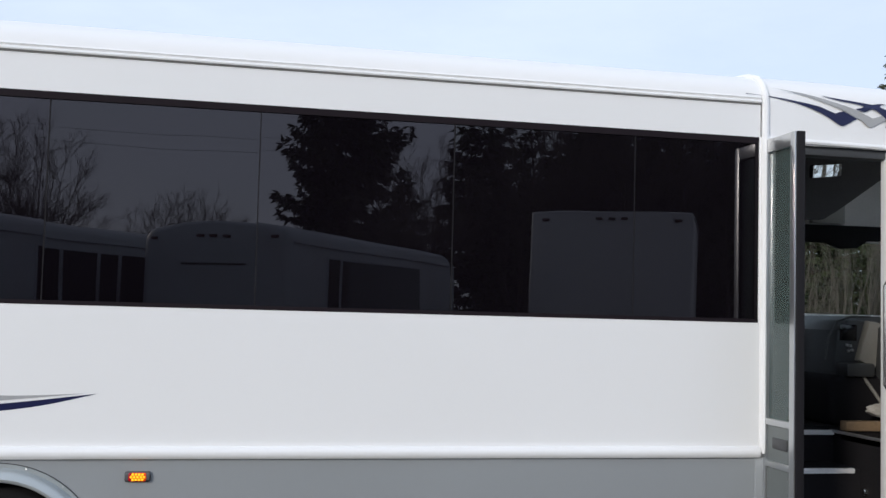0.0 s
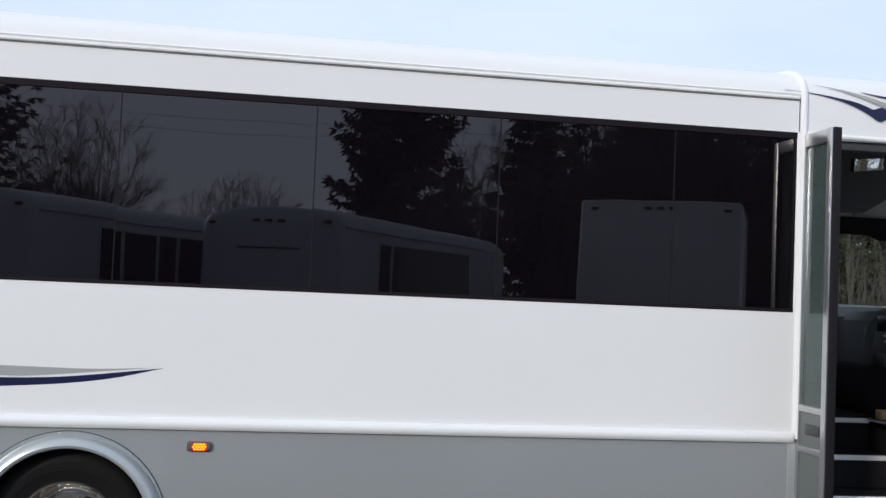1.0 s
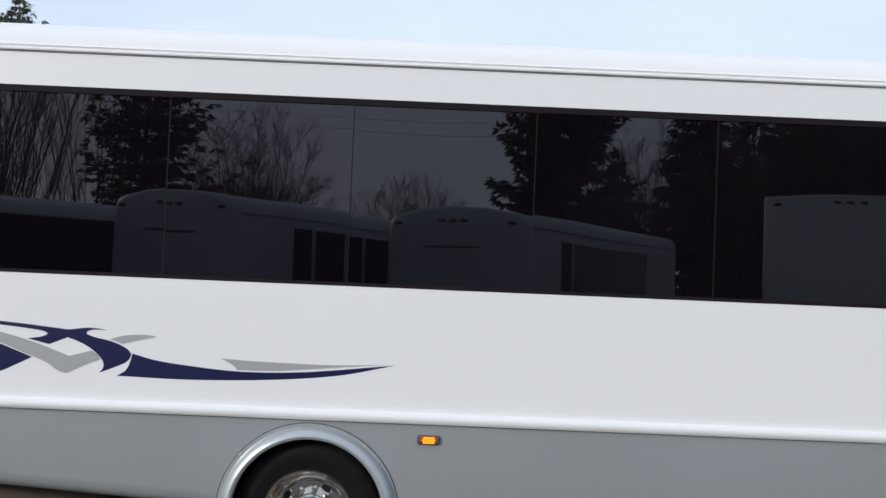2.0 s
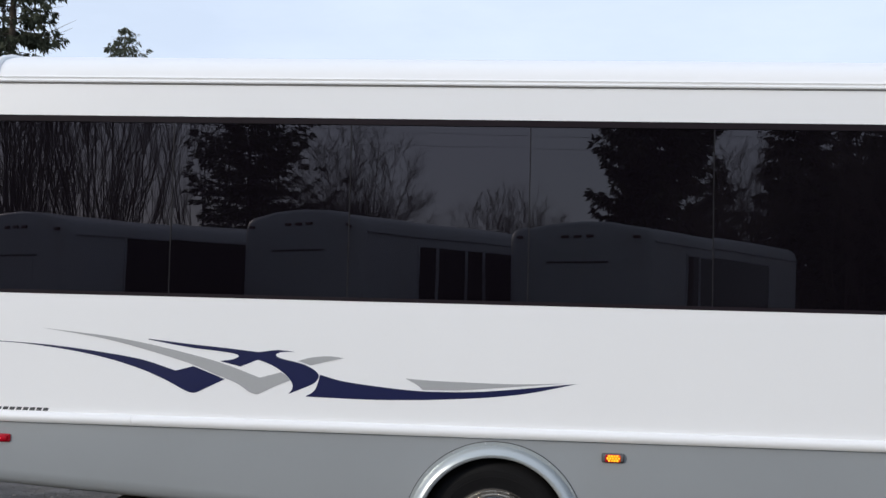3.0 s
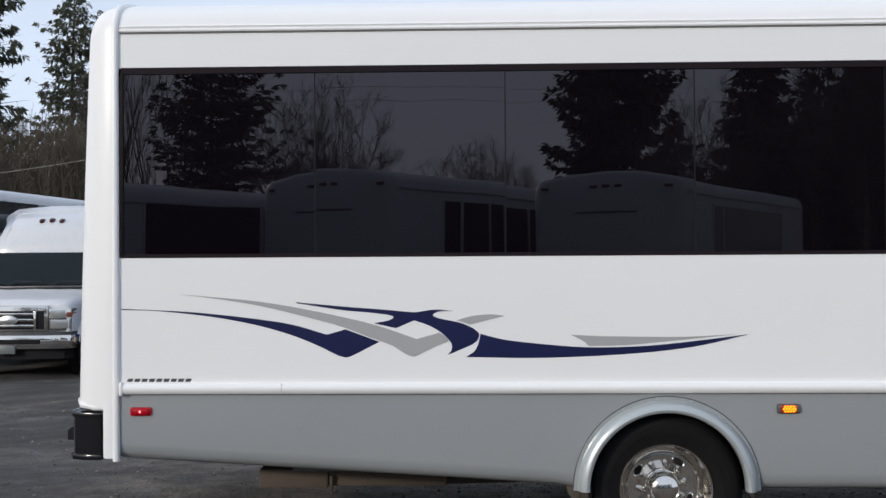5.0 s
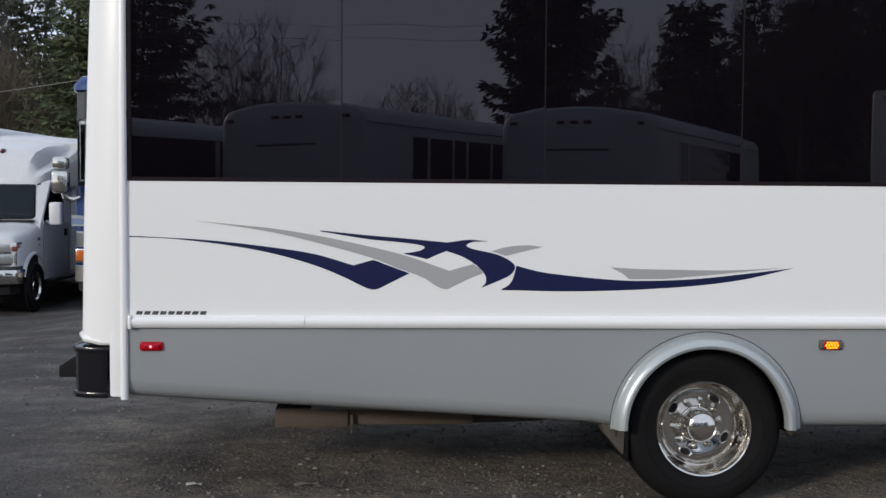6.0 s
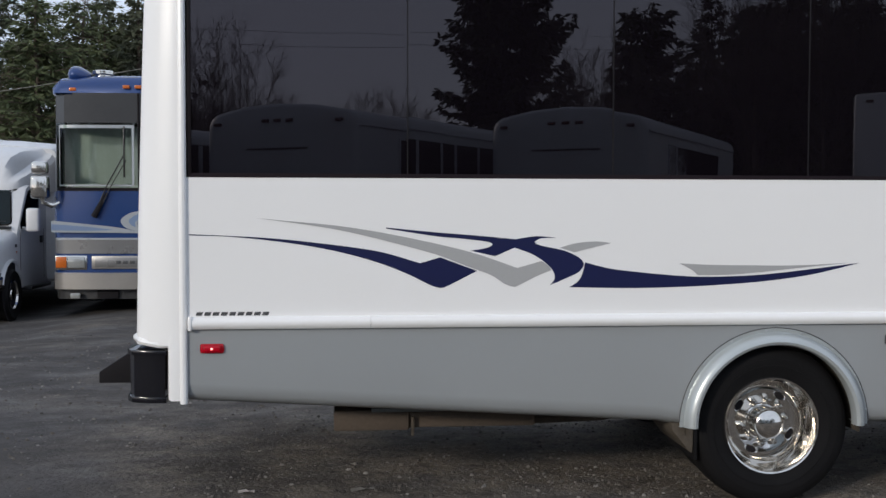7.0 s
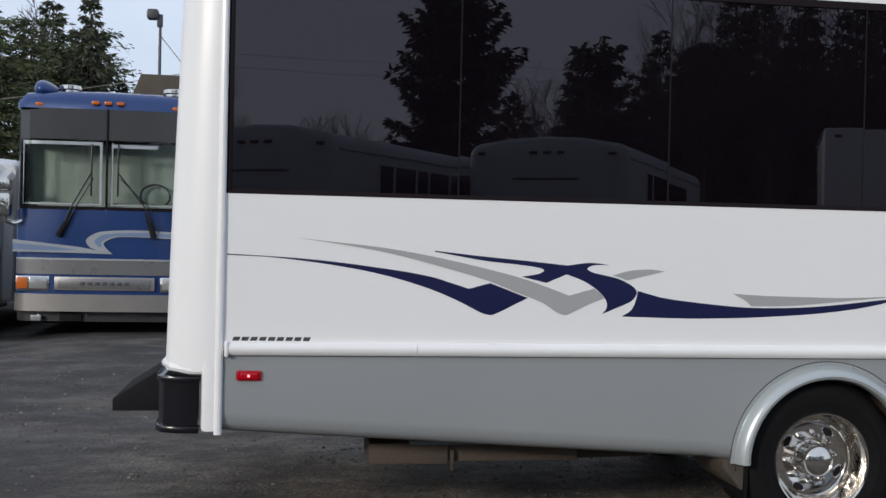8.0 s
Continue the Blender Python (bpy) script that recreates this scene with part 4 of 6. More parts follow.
def conifer(name, label, height, spread, seed, levels=46, per=6, bare=0.10, droop=0.35, point=1.0, gaps=0.15, mat="needles", spray=0.36, dense=1.3, quills=8):
    """A trunk with whorls of drooping limbs, each limb carrying many small sprays of needles."""
    rng = random.Random(seed)
    tree = thing(name, label, "tree")
    lean = Vector((rng.uniform(-0.02, 0.02), rng.uniform(-0.02, 0.02), 1))
    pts = [lean * (height * i / 10) + Vector((0.05 * rng.uniform(-1, 1), 0.05 * rng.uniform(-1, 1), 0)) for i in range(11)]
    tv, tf, fv, ff = [], [], [], []
    r0 = height * 0.017
    add_tube(tv, tf, pts, [r0 * (1 - 0.95 * i / 10) + 0.01 for i in range(11)], 8)
    lobes = [(rng.uniform(0, 6.28), rng.uniform(0.0, 0.35)) for _ in range(5)]
    for lv in range(levels):
        u = bare + (1 - bare) * (lv + rng.random()) / levels
        z = u * height
        prof = (1 - u) ** (0.75 * point) * (0.55 + 0.45 * min(1, (u - bare) / 0.16 + 0.3))
        count = max(2, round(per * (0.6 + 0.6 * rng.random())))
        for _ in range(count):
            if rng.random() < gaps:
                continue
            az = rng.uniform(0, 2 * math.pi)
            bulge = 1 + sum(w * math.cos(az * (i % 3 + 1) - p + u * 3) for i, (p, w) in enumerate(lobes)) * 0.35
            L = max(0.25, spread * prof * rng.uniform(0.55, 1.15) * bulge + 0.12)
            d = Vector((math.cos(az), math.sin(az), 0))
            rise = rng.uniform(0.05, 0.30) * (0.5 + u)
            root = lean * z
            n = max(3, int(L / 0.28 * dense))
            limb = []
            for i in range(n + 1):
                s = i / n
                limb.append(root + d * (L * s) + Vector((0, 0, L * (rise * s - droop * s * s + 0.12 * s**4))))
            add_tube(tv, tf, [limb[0], limb[n // 2], limb[-1]], [0.012 * L + 0.012, 0.007 * L + 0.008, 0.004], 3)
            side = d.cross(Vector((0, 0, 1)))
            for i in range(1, n + 1):
                p = limb[i]
                size = spray * rng.uniform(0.6, 1.25) * (1.0 - 0.35 * i / n) * (0.65 + 0.35 * min(1, L))
                for k in range(quills):
                    out = (d * rng.uniform(0.1, 0.9) + side * rng.choice((-1, 1)) * rng.uniform(0.2, 1.0) + Vector((0, 0, rng.uniform(-0.75, 0.25)))).normalized()
                    w = out.cross(Vector((rng.uniform(-1, 1), rng.uniform(-1, 1), rng.uniform(-1, 1)))).normalized() * size * rng.uniform(0.07, 0.15)
                    b = len(fv)
                    q = p + Vector((rng.uniform(-1, 1), rng.uniform(-1, 1), rng.uniform(-1, 1))) * 0.14
                    fv.extend((q, q + out * size * 0.55 + w, q + out * size, q + out * size * 0.5 - w))
                    ff.append((b, b + 1, b + 2, b + 3))
    mesh_part("trunk", tv, tf, "bark", tree, smooth=True)
    mesh_part("crown", fv, ff, mat, tree)
    return tree


def bare_tree(name, label, height, seed, stems=1, spread=0.35, depth=5, fork=3, lift=0.15):
    """A leafless tree: tapered stems that fork into finer and finer twigs."""
    rng = random.Random(seed)
    tree = thing(name, label, "tree")
    tv, tf, bv, bf = [], [], [], []

    def grow(p, d, length, r, level):
        pts, q, v = [p], p.copy(), d.copy()
        for _ in range(4):
            v = (v + Vector((rng.uniform(-1, 1), rng.uniform(-1, 1), rng.uniform(-0.6, 1))) * 0.10 + Vector((0, 0, lift * 0.25))).normalized()
            q = q + v * (length / 4)
            pts.append(q.copy())
        rads = [r * (1 - 0.5 * i / 4) for i in range(5)]
        if level == 0:
            add_tube(tv, tf, pts, rads, 7)
        else:
            add_tube(bv, bf, pts, rads, 3 if level > 1 else 5)
        if level >= depth:
            return
        for k in range(fork + (1 if level < 2 else 0)):
            j = rng.randint(1, 4) if k else 4
            axis = Vector((rng.uniform(-1, 1), rng.uniform(-1, 1), rng.uniform(-0.3, 1)))
            w = (v + axis.normalized() * spread * rng.uniform(0.7, 1.8)).normalized()
            grow(pts[j], w, length * rng.uniform(0.55, 0.78), rads[j] * rng.uniform(0.55, 0.75), level + 1)

    for s in range(stems):
        a = 2 * math.pi * s / stems
        off = Vector((math.cos(a), math.sin(a), 0)) * (0.35 if stems > 1 else 0)
        d = Vector((math.cos(a) * 0.16, math.sin(a) * 0.16, 1)) if stems > 1 else Vector((0.02, 0.01, 1))
        grow(off, d.normalized(), height * 0.40, height * (0.011 if stems > 1 else 0.013), 0)
    mesh_part("trunk", tv, tf, "twig", tree, smooth=True)
    mesh_part("crown", bv, bf, "twig", tree)
    return tree


def straight_tree(name, label, height, seed, limbs=120):
    """A leafless tree with one slender leader and many short, thin, rising side limbs."""
    rng = random.Random(seed)
    tree = thing(name, label, "tree")
    tv, tf, bv, bf = [], [], [], []
    n = 12
    line = [Vector((rng.uniform(-0.06, 0.06) * min(1, i), rng.uniform(-0.06, 0.06) * min(1, i), height * i / n)) for i in range(n + 1)]
    add_tube(tv, tf, line, [height * 0.0115 * (1 - 0.93 * i / n) for i in range(n + 1)], 7)
    for k in range(limbs):
        u = 0.14 + 0.85 * (k + rng.random()) / limbs
        i = min(n - 1, int(u * n))
        root = line[i].lerp(line[i + 1], u * n - i)
        az = rng.uniform(0, 2 * math.pi)
        L = height * (0.035 + 0.15 * (1 - u) ** 0.8) * rng.uniform(0.6, 1.2)
        d = Vector((math.cos(az), math.sin(az), rng.uniform(0.35, 0.9))).normalized()
        pts = [root, root + d * L * 0.5, root + d * L + Vector((0, 0, L * 0.22))]
        add_tube(bv, bf, pts, [0.006 * L + 0.016, 0.014, 0.005], 4)
        for _ in range(rng.randint(6, 10)):
            s = rng.uniform(0.25, 1.0)
            q = pts[0].lerp(pts[1], s * 2) if s < 0.5 else pts[1].lerp(pts[2], s * 2 - 1)
            w = (d * 0.7 + Vector((rng.uniform(-1, 1), rng.uniform(-1, 1), rng.uniform(0, 1.1)))).normalized() * L * rng.uniform(0.25, 0.5)
            add_tube(bv, bf, [q, q + w * 0.5, q + w + Vector((0, 0, 0.1 * L))], [0.011, 0.008, 0.004], 3)
    mesh_part("trunk", tv, tf, "twig", tree, smooth=True)
    mesh_part("crown", bv, bf, "twig", tree)
    return tree


def ragged_fir(name, label, height, outline, seed, spacing=0.45, per=5, hang=0.8, gap=-0.25, mat="needles", plume=0.55, quills=5, heavy=0.0, toward=0.0, upturn=0.20, grain=0.55, slim=1.0, sag=1.0):
    """A fir with distinct limbs: long and short ones, hanging plumes, upturned tips and holes in the crown.
    The outline gives the crown's half-width at shares of the height; heavy and toward make one side fuller."""
    rng = random.Random(seed)
    tree = thing(name, label, "tree")
    tv, tf, fv, ff = [], [], [], []
    sway = Vector((rng.uniform(-0.02, 0.02), rng.uniform(-0.02, 0.02), 1))
    stem = [sway * (height * i / 12) + Vector((rng.uniform(-0.06, 0.06), rng.uniform(-0.06, 0.06), 0)) for i in range(13)]
    add_tube(tv, tf, stem, [height * 0.016 * (1 - 0.96 * i / 12) + 0.012 for i in range(13)], 8)

    def reach(u):
        for (u0, r0), (u1, r1) in zip(outline, outline[1:]):
            if u <= u1:
                return r0 + (r1 - r0) * max(0.0, (u - u0) / (u1 - u0))
        return outline[-1][1]

    low, az, levels = outline[0][0], rng.uniform(0, 6.28), max(4, int(height * (1 - outline[0][0]) / spacing))
    for lv in range(levels):
        tier = rng.uniform(0.72, 1.18)
        for _ in range(per):
            u = min(0.995, low + (1 - low) * (lv + rng.uniform(0.0, 1.0)) / levels)
            az += 2.4 + rng.uniform(-0.5, 0.5)
            L = max(0.22, reach(u) * tier * rng.triangular(0.5, 1.22, 0.9) * (1 + heavy * math.cos(az - toward)))
            d = Vector((math.cos(az), math.sin(az), 0))
            side = Vector((-d.y, d.x, 0))
            root = sway * (u * height)
            rise, droop = rng.uniform(0.02, 0.26) * (0.5 + 1.1 * u), sag * rng.uniform(0.22, 0.42) * (1.15 - 0.5 * u)
            n = max(3, int(L / 0.34))
            limb = [root + d * (L * i / n) + Vector((0, 0, L * (rise * i / n - droop * (i / n) ** 2 + upturn * (i / n) ** 5))) for i in range(n + 1)]
            add_tube(tv, tf, [limb[0], limb[n // 2], limb[-1]], [0.009 * L + 0.008, 0.005 * L + 0.004, 0.003], 3)
            for i in range(max(1, n // 5), n + 1):
                p, s = limb[i], i / n
                if noise.noise((p.x * grain + seed, p.y * grain, p.z * grain * 1.4)) < gap:
                    continue
                for w in (-1, 1, 0):
                    far = (0.16 + 0.30 * L * (1 - s) * rng.uniform(0.5, 1.2)) if w else 0.0
                    go = (side * w + d * 0.55).normalized()
                    steps = max(1, int(far / 0.30)) if w else 1
                    for j in range(steps):
                        q0 = p + go * (far * (j + rng.random()) / steps) - Vector((0, 0, 0.10 * far))
                        for _ in range(quills):
                            out = (go * rng.uniform(0.0, 0.8) + d * rng.uniform(0, 0.6) + Vector((rng.uniform(-0.5, 0.5), rng.uniform(-0.5, 0.5), -hang * rng.uniform(0.1, 1.1) + 0.15))).normalized()
                            size = plume * rng.uniform(0.5, 1.1) * (0.55 + 0.45 * min(1.0, L / 1.5))
                            wide = out.cross(Vector((rng.uniform(-1, 1), rng.uniform(-1, 1), rng.uniform(-1, 1)))).normalized() * size * rng.uniform(0.10, 0.20) * slim
                            q = q0 + Vector((rng.uniform(-0.1, 0.1), rng.uniform(-0.1, 0.1), rng.uniform(-0.08, 0.08)))
                            b = len(fv)
                            fv.extend((q, q + out * size * 0.5 + wide, q + out * size, q + out * size * 0.45 - wide))
                            ff.append((b, b + 1, b + 2, b + 3))
    mesh_part("trunk", tv, tf, "bark", tree, smooth=True)
    mesh_part("crown", fv, ff, mat, tree)
    return tree


def fan_tree(name, label, height, seed, stems=16, open_=0.30, twigs=10):
    """Many slender stems from one foot, fanning out upright, each with a few thin rising twigs."""
    rng = random.Random(seed)
    tree = thing(name, label, "tree")
    tv, tf, bv, bf = [], [], [], []
    for k in range(stems):
        az, lean = rng.uniform(0, 6.28), open_ * math.sqrt(rng.random())
        d = Vector((math.cos(az) * lean, math.sin(az) * lean, 1)).normalized()
        h = height * rng.uniform(0.72, 1.05)
        p, pts = Vector((math.cos(az), math.sin(az), 0)) * rng.uniform(0.05, 0.5), []
        for i in range(8):
            pts.append(p.copy())
            d = (d + Vector((rng.uniform(-0.07, 0.07), rng.uniform(-0.07, 0.07), 0.02))).normalized()
            p = p + d * (h / 7)
        r = rng.uniform(0.022, 0.052) * height / 10
        add_tube(tv, tf, pts, [r * (1 - 0.88 * i / 7) for i in range(8)], 5)
        for _ in range(twigs):
            u = rng.uniform(0.25, 0.98) * 7
            i = min(6, int(u))
            q = pts[i].lerp(pts[i + 1], u - i)
            w = (d * rng.uniform(0.9, 1.5) + Vector((rng.uniform(-0.7, 0.7), rng.uniform(-0.7, 0.7), rng.uniform(0, 0.4)))).normalized() * h * rng.uniform(0.07, 0.20)
            e = q + w + Vector((rng.uniform(-0.15, 0.15), rng.uniform(-0.15, 0.15), 0.12))
            add_tube(bv, bf, [q, q + w * 0.5, e], [0.018, 0.012, 0.004], 3)
            for _ in range(3):
                v = w * rng.uniform(0.25, 0.5) + Vector((rng.uniform(-0.5, 0.5), rng.uniform(-0.5, 0.5), rng.uniform(0, 0.4))) * w.length * 0.5
                add_tube(bv, bf, [q + w * rng.uniform(0.3, 0.9), e + v], [0.009, 0.003], 3)
    mesh_part("trunk", tv, tf, "twig", tree, smooth=True)
    mesh_part("crown", bv, bf, "twig", tree)
    return tree


def dome_tree(name, label, height, seed, mains=26, subs=9, twigs=13):
    """A leafless tree with a rounded crown: limbs to a dome, side branches and a haze of fine twigs."""
    rng = random.Random(seed)
    tree = thing(name, label, "tree")
    tv, tf, bv, bf = [], [], [], []
    fork = height * 0.30
    add_tube(tv, tf, [Vector((0, 0, -0.1)), Vector((0.05, 0.02, fork * 0.5)), Vector((0.02, 0.08, fork)), Vector((0.0, 0.0, height * 0.62))],
             [height * 0.020, height * 0.016, height * 0.013, height * 0.005], 7)
    for i in range(mains):
        a, e = i * 2.39996, math.asin(min(1.0, 0.02 + 0.98 * (i + 0.5) / mains))
        reach = rng.uniform(0.72, 1.0)
        tip = Vector((math.cos(a) * math.cos(e) * 0.31 * height * reach, math.sin(a) * math.cos(e) * 0.31 * height * reach, height * (0.52 + 0.46 * math.sin(e) * reach)))
        foot = Vector((0.0, 0.0, fork * rng.uniform(0.85, 1.35)))
        bend = foot.lerp(tip, 0.5) + Vector((tip.x * 0.14, tip.y * 0.14, rng.uniform(-0.05, 0.02) * height))
        path = [foot.lerp(bend, u / 3) for u in range(3)] + [bend.lerp(tip, u / 3) for u in range(4)]
        add_tube(bv, bf, path, [0.034 - 0.0040 * k for k in range(7)], 4)
        for _ in range(subs):
            k = rng.randint(2, 6)
            way = ((tip - foot).normalized() + Vector((rng.uniform(-1, 1), rng.uniform(-1, 1), rng.uniform(-0.35, 0.8))) * 0.9).normalized()
            q = path[k] + way * height * rng.uniform(0.07, 0.18)
            add_tube(bv, bf, [path[k], path[k].lerp(q, 0.5) + Vector((0, 0, -0.04)), q], [0.011, 0.009, 0.006], 3)
            for _ in range(twigs):
                b = path[k].lerp(q, rng.uniform(0.3, 1.0))
                w = (way + Vector((rng.uniform(-1, 1), rng.uniform(-1, 1), rng.uniform(-0.5, 1.0))) * 0.95).normalized()
                add_tube(bv, bf, [b, b + w * height * rng.uniform(0.04, 0.10)], [0.0065, 0.0045], 3)
    mesh_part("trunk", tv, tf, "twig", tree, smooth=True)
    mesh_part("crown", bv, bf, "twig", tree)
    return tree


def plant(source, spots, again=False):
    """The source goes to the first spot (x, y, turn, size) and its copies to the others; again: copies only."""
    first = not again
    for x, y, turn, size in spots:
        m = Matrix.Translation((x, y, -0.05)) @ Matrix.Rotation(radians(turn), 4, "Z")
        if first:
            source.scale = (size, size, size)
            source.location, source.rotation_euler = (x, y, -0.05), (0, 0, radians(turn))
            first = False
        else:
            twin = copy_thing(source, m)
            twin.scale = (size, size, size)


def build_trees():
    # conifers behind the lot and beyond the parked buses
    spruce = ragged_fir("spruce_tree", "tall dark green spruce with drooping limbs", 17.0, [(0.04, 2.7), (0.15, 3.1), (0.45, 2.2), (0.75, 1.15), (1.0, 0.15)], 3, 0.46, 6, 0.9, -0.55, "needles", 0.62, 3)
    plant(spruce, [(-6.15, 31.5, 10, 0.56), (-6.5, 32.4, 150, 0.50), (-5.4, 33, 70, 0.40), (31.5, -47, 60, 1.05), (40.0, 45.5, 200, 1.04), (22.5, -45, 130, 0.90), (25.6, -44, 300, 0.88), (29.5, -46, 200, 0.95), (-15.0, 41, 80, 0.60)])
    fir = ragged_fir("fir_tree", "broad dark fir with open ragged limbs", 15.0, [(0.08, 3.4), (0.22, 4.2), (0.5, 3.2), (0.8, 1.7), (1.0, 0.2)], 8, 0.52, 5, 0.8, -0.30, "needles", 0.72, 3)
    plant(fir, [(36, -50, 20, 0.95), (20.6, -50, 80, 0.86), (24.5, -47, 250, 0.95), (21.8, -48, 40, 0.80), (27.6, -47, 120, 0.92), (32.5, -45, 200, 0.9), (-9.2, 40, 140, 0.72), (18.3, -77, 60, 0.86), (28.6, -74, 170, 0.98)])
    great = ragged_fir("ragged_fir_tree", "great dark fir with heavy ragged drooping limbs and gaps", 18.0, [(0.05, 3.3), (0.30, 2.9), (0.60, 2.1), (0.85, 1.7), (0.94, 0.9), (1.0, 0.25)], 31, 0.36, 7, 1.6, -0.17, "needles", 0.34, 7, 0.0, 0.0, 0.45, 1.25, 1.05, 1.8)
    plant(great, [(-17.5, 34, 75, 1.05), (-21.2, 53.7, 160, 0.96), (-14.2, 42, 250, 0.66)])
    # the pine and the two great firs whose mirror images stand in the bus windows
    pine = ragged_fir("pine_tree", "dark pine with an open crown of clumped limbs", 12.6, [(0.36, 2.2), (0.47, 3.4), (0.62, 3.2), (0.78, 2.4), (0.92, 1.6), (1.0, 0.9)], 52, 0.33, 7, 0.55, -0.26, "needles", 0.42, 6, 0.10, 0.0, 0.42, 0.75, 0.85, 0.85)
    plant(pine, [(-10.6, -44, 0, 1.0)])
    lofty = ragged_fir("douglas_fir_tree", "lofty dark fir with hooked limbs and a ragged outline", 22.5, [(0.10, 5.0), (0.38, 5.0), (0.52, 4.6), (0.68, 4.1), (0.78, 3.5), (0.87, 2.1), (0.95, 1.0), (1.0, 0.2)], 61, 0.46, 6, 0.9, -0.40, "needles", 0.82, 4, 0.05, 0.2, 0.32)
    plant(lofty, [(12.7, -74, 0, 1.0)])
    blunt = ragged_fir("blunt_fir_tree", "dark fir with a blunt bushy crown", 15.8, [(0.10, 4.3), (0.50, 4.2), (0.75, 3.4), (0.90, 2.5), (1.0, 1.2)], 73, 0.48, 6, 0.8, -0.32, "needles", 0.82, 4, 0.12, 0.3, 0.32)
    plant(blunt, [(23.0, -71, 0, 1.0), (34.5, -76, 140, 1.08), (29.5, -66, 250, 0.95)])
    dense = conifer("cedar_tree", "dense rounded dark cedar with leafy limbs to the ground", 11.0, 3.6, 21, 36, 8, 0.03, 0.28, 0.55, 0.05, "needles_warm", 0.52, 1.2, 4)
    plant(dense, [(-8.9, 29, 130, 0.74), (-4.7, 32.5, 310, 0.50), (-7.6, 33, 80, 0.72), (-10.6, 35, 280, 0.70), (-9.6, 37.5, 200, 0.88), (-7.2, 37, 40, 0.84), (-11.9, 38.5, 110, 0.88), (14.0, 11.8, 60, 0.44), (15.4, 12.6, 150, 0.50), (13.3, 13.2, 20, 0.52), (12.4, 11.6, 200, 0.44), (24.2, 27, 20, 0.42), (28.0, 29, 100, 0.44), (20.5, 26, 170, 0.40), (22.0, -42, 30, 0.85), (25.5, -42, 90, 0.9), (28.4, -41.5, 150, 0.9), (31.2, -42, 210, 0.95)])
    plant(dense, [(28, -52, 80, 1.1), (23.6, -47, 70, 0.86), (40, -52, 170, 1.0), (12.3, 9.8, 190, 0.33), (13.5, 10.2, 80, 0.35), (14.6, 9.7, 140, 0.33), (15.6, 10.4, 20, 0.36), (11.4, 10.3, 240, 0.34)], again=True)
    # leafless trees
    fan = fan_tree("fan_tree", "leafless tree with many slender upright stems", 13.0, 14, 18, 0.26, 11)
    plant(fan, [(-19.8, -41, 0, 1.05), (-17.4, -43, 70, 1.1), (-15.0, -41, 130, 1.0), (-22.6, -44, 200, 1.15), (-13.6, -46, 260, 1.0), (-18.4, -45, 310, 1.1), (-21.0, -42, 100, 1.05), (21.0, -44, 50, 0.80), (27.0, -44, 300, 0.85), (33.5, -43, 45, 0.85)])
    slim = bare_tree("bare_tree", "leafless grey tree with many upright fine twigs", 11.0, 5, 5, 0.22, 4, 3, 0.30)
    plant(slim, [(25.4, 28, 60, 0.6), (23.0, 28.5, 160, 0.55), (16.5, 29, 150, 0.60), (19.6, -48, 280, 0.82)])
    ash = dome_tree("ash_tree", "leafless tree with a rounded crown of fine twigs", 11.0, 27)
    plant(ash, [(-6.2, -44, 80, 0.84), (-4.5, -45, 200, 0.88), (-7.6, -46, 330, 0.60), (13.4, -52, 15, 0.85), (17.2, -60, 160, 1.10), (1.3, -46, 120, 0.62), (2.6, -45, 30, 0.64), (3.7, -46, 220, 0.58), (20.2, -43, 40, 1.2), (23.2, -41, 190, 1.25), (34.0, -42, 80, 1.15)])
    plant(slim, [(14.0, 30, 200, 0.55), (12.7, 8.7, 10, 0.30), (13.5, 8.9, 100, 0.33), (14.1, 8.6, 220, 0.30), (44, 4, 30, 1.0), (46, 8, 110, 1.1), (43, 0, 200, 0.9), (47, 12, 320, 1.0), (-18.5, 30.8, 40, 0.50), (-16.2, 31.2, 140, 0.58), (-14.6, 30.6, 250, 0.52), (-12.8, 31.5, 330, 0.56)], again=True)
    tall = straight_tree("alder_tree", "leafless alder with a straight trunk and thin side branches", 10.0, 12)
    plant(tall, [(21.8, -39.5, 10, 1.2), (24.6, -39, 130, 1.3), (27.0, -39.5, 240, 1.25), (30.6, -39, 60, 1.25), (41, -6, 0, 0.9), (42, 3, 60, 1.0), (40, 7, 120, 0.95), (43, 11, 200, 1.0), (41, 16, 260, 0.9), (42, -1, 310, 0.95), (4.9, -47, 220, 0.62)])
    plant(tall, [(-10.2, 41, 90, 1.1), (-28.5, 44, 10, 1.2), (26.5, 27.5, 30, 0.55), (32.0, -41.5, 120, 1.15), (19, 31, 20, 0.7), (23, 33, 140, 0.7), (-14.5, 38, 250, 0.95), (-0.6, -47, 40, 0.50)], again=True)
    maple = bare_tree("maple_tree", "leafless spreading tree with fine pale twigs", 10.5, 17, 1, 0.46, 5, 4, 0.10)
    plant(maple, [(-22.6, 36, 200, 1.35), (-24.8, 38, 100, 1.5), (-20.6, 37.5, 30, 1.1), (-9.4, 38, 150, 0.82)])
    # brown undergrowth along both edges of the lot
    rng = random.Random(9)
    verts, faces = [], []
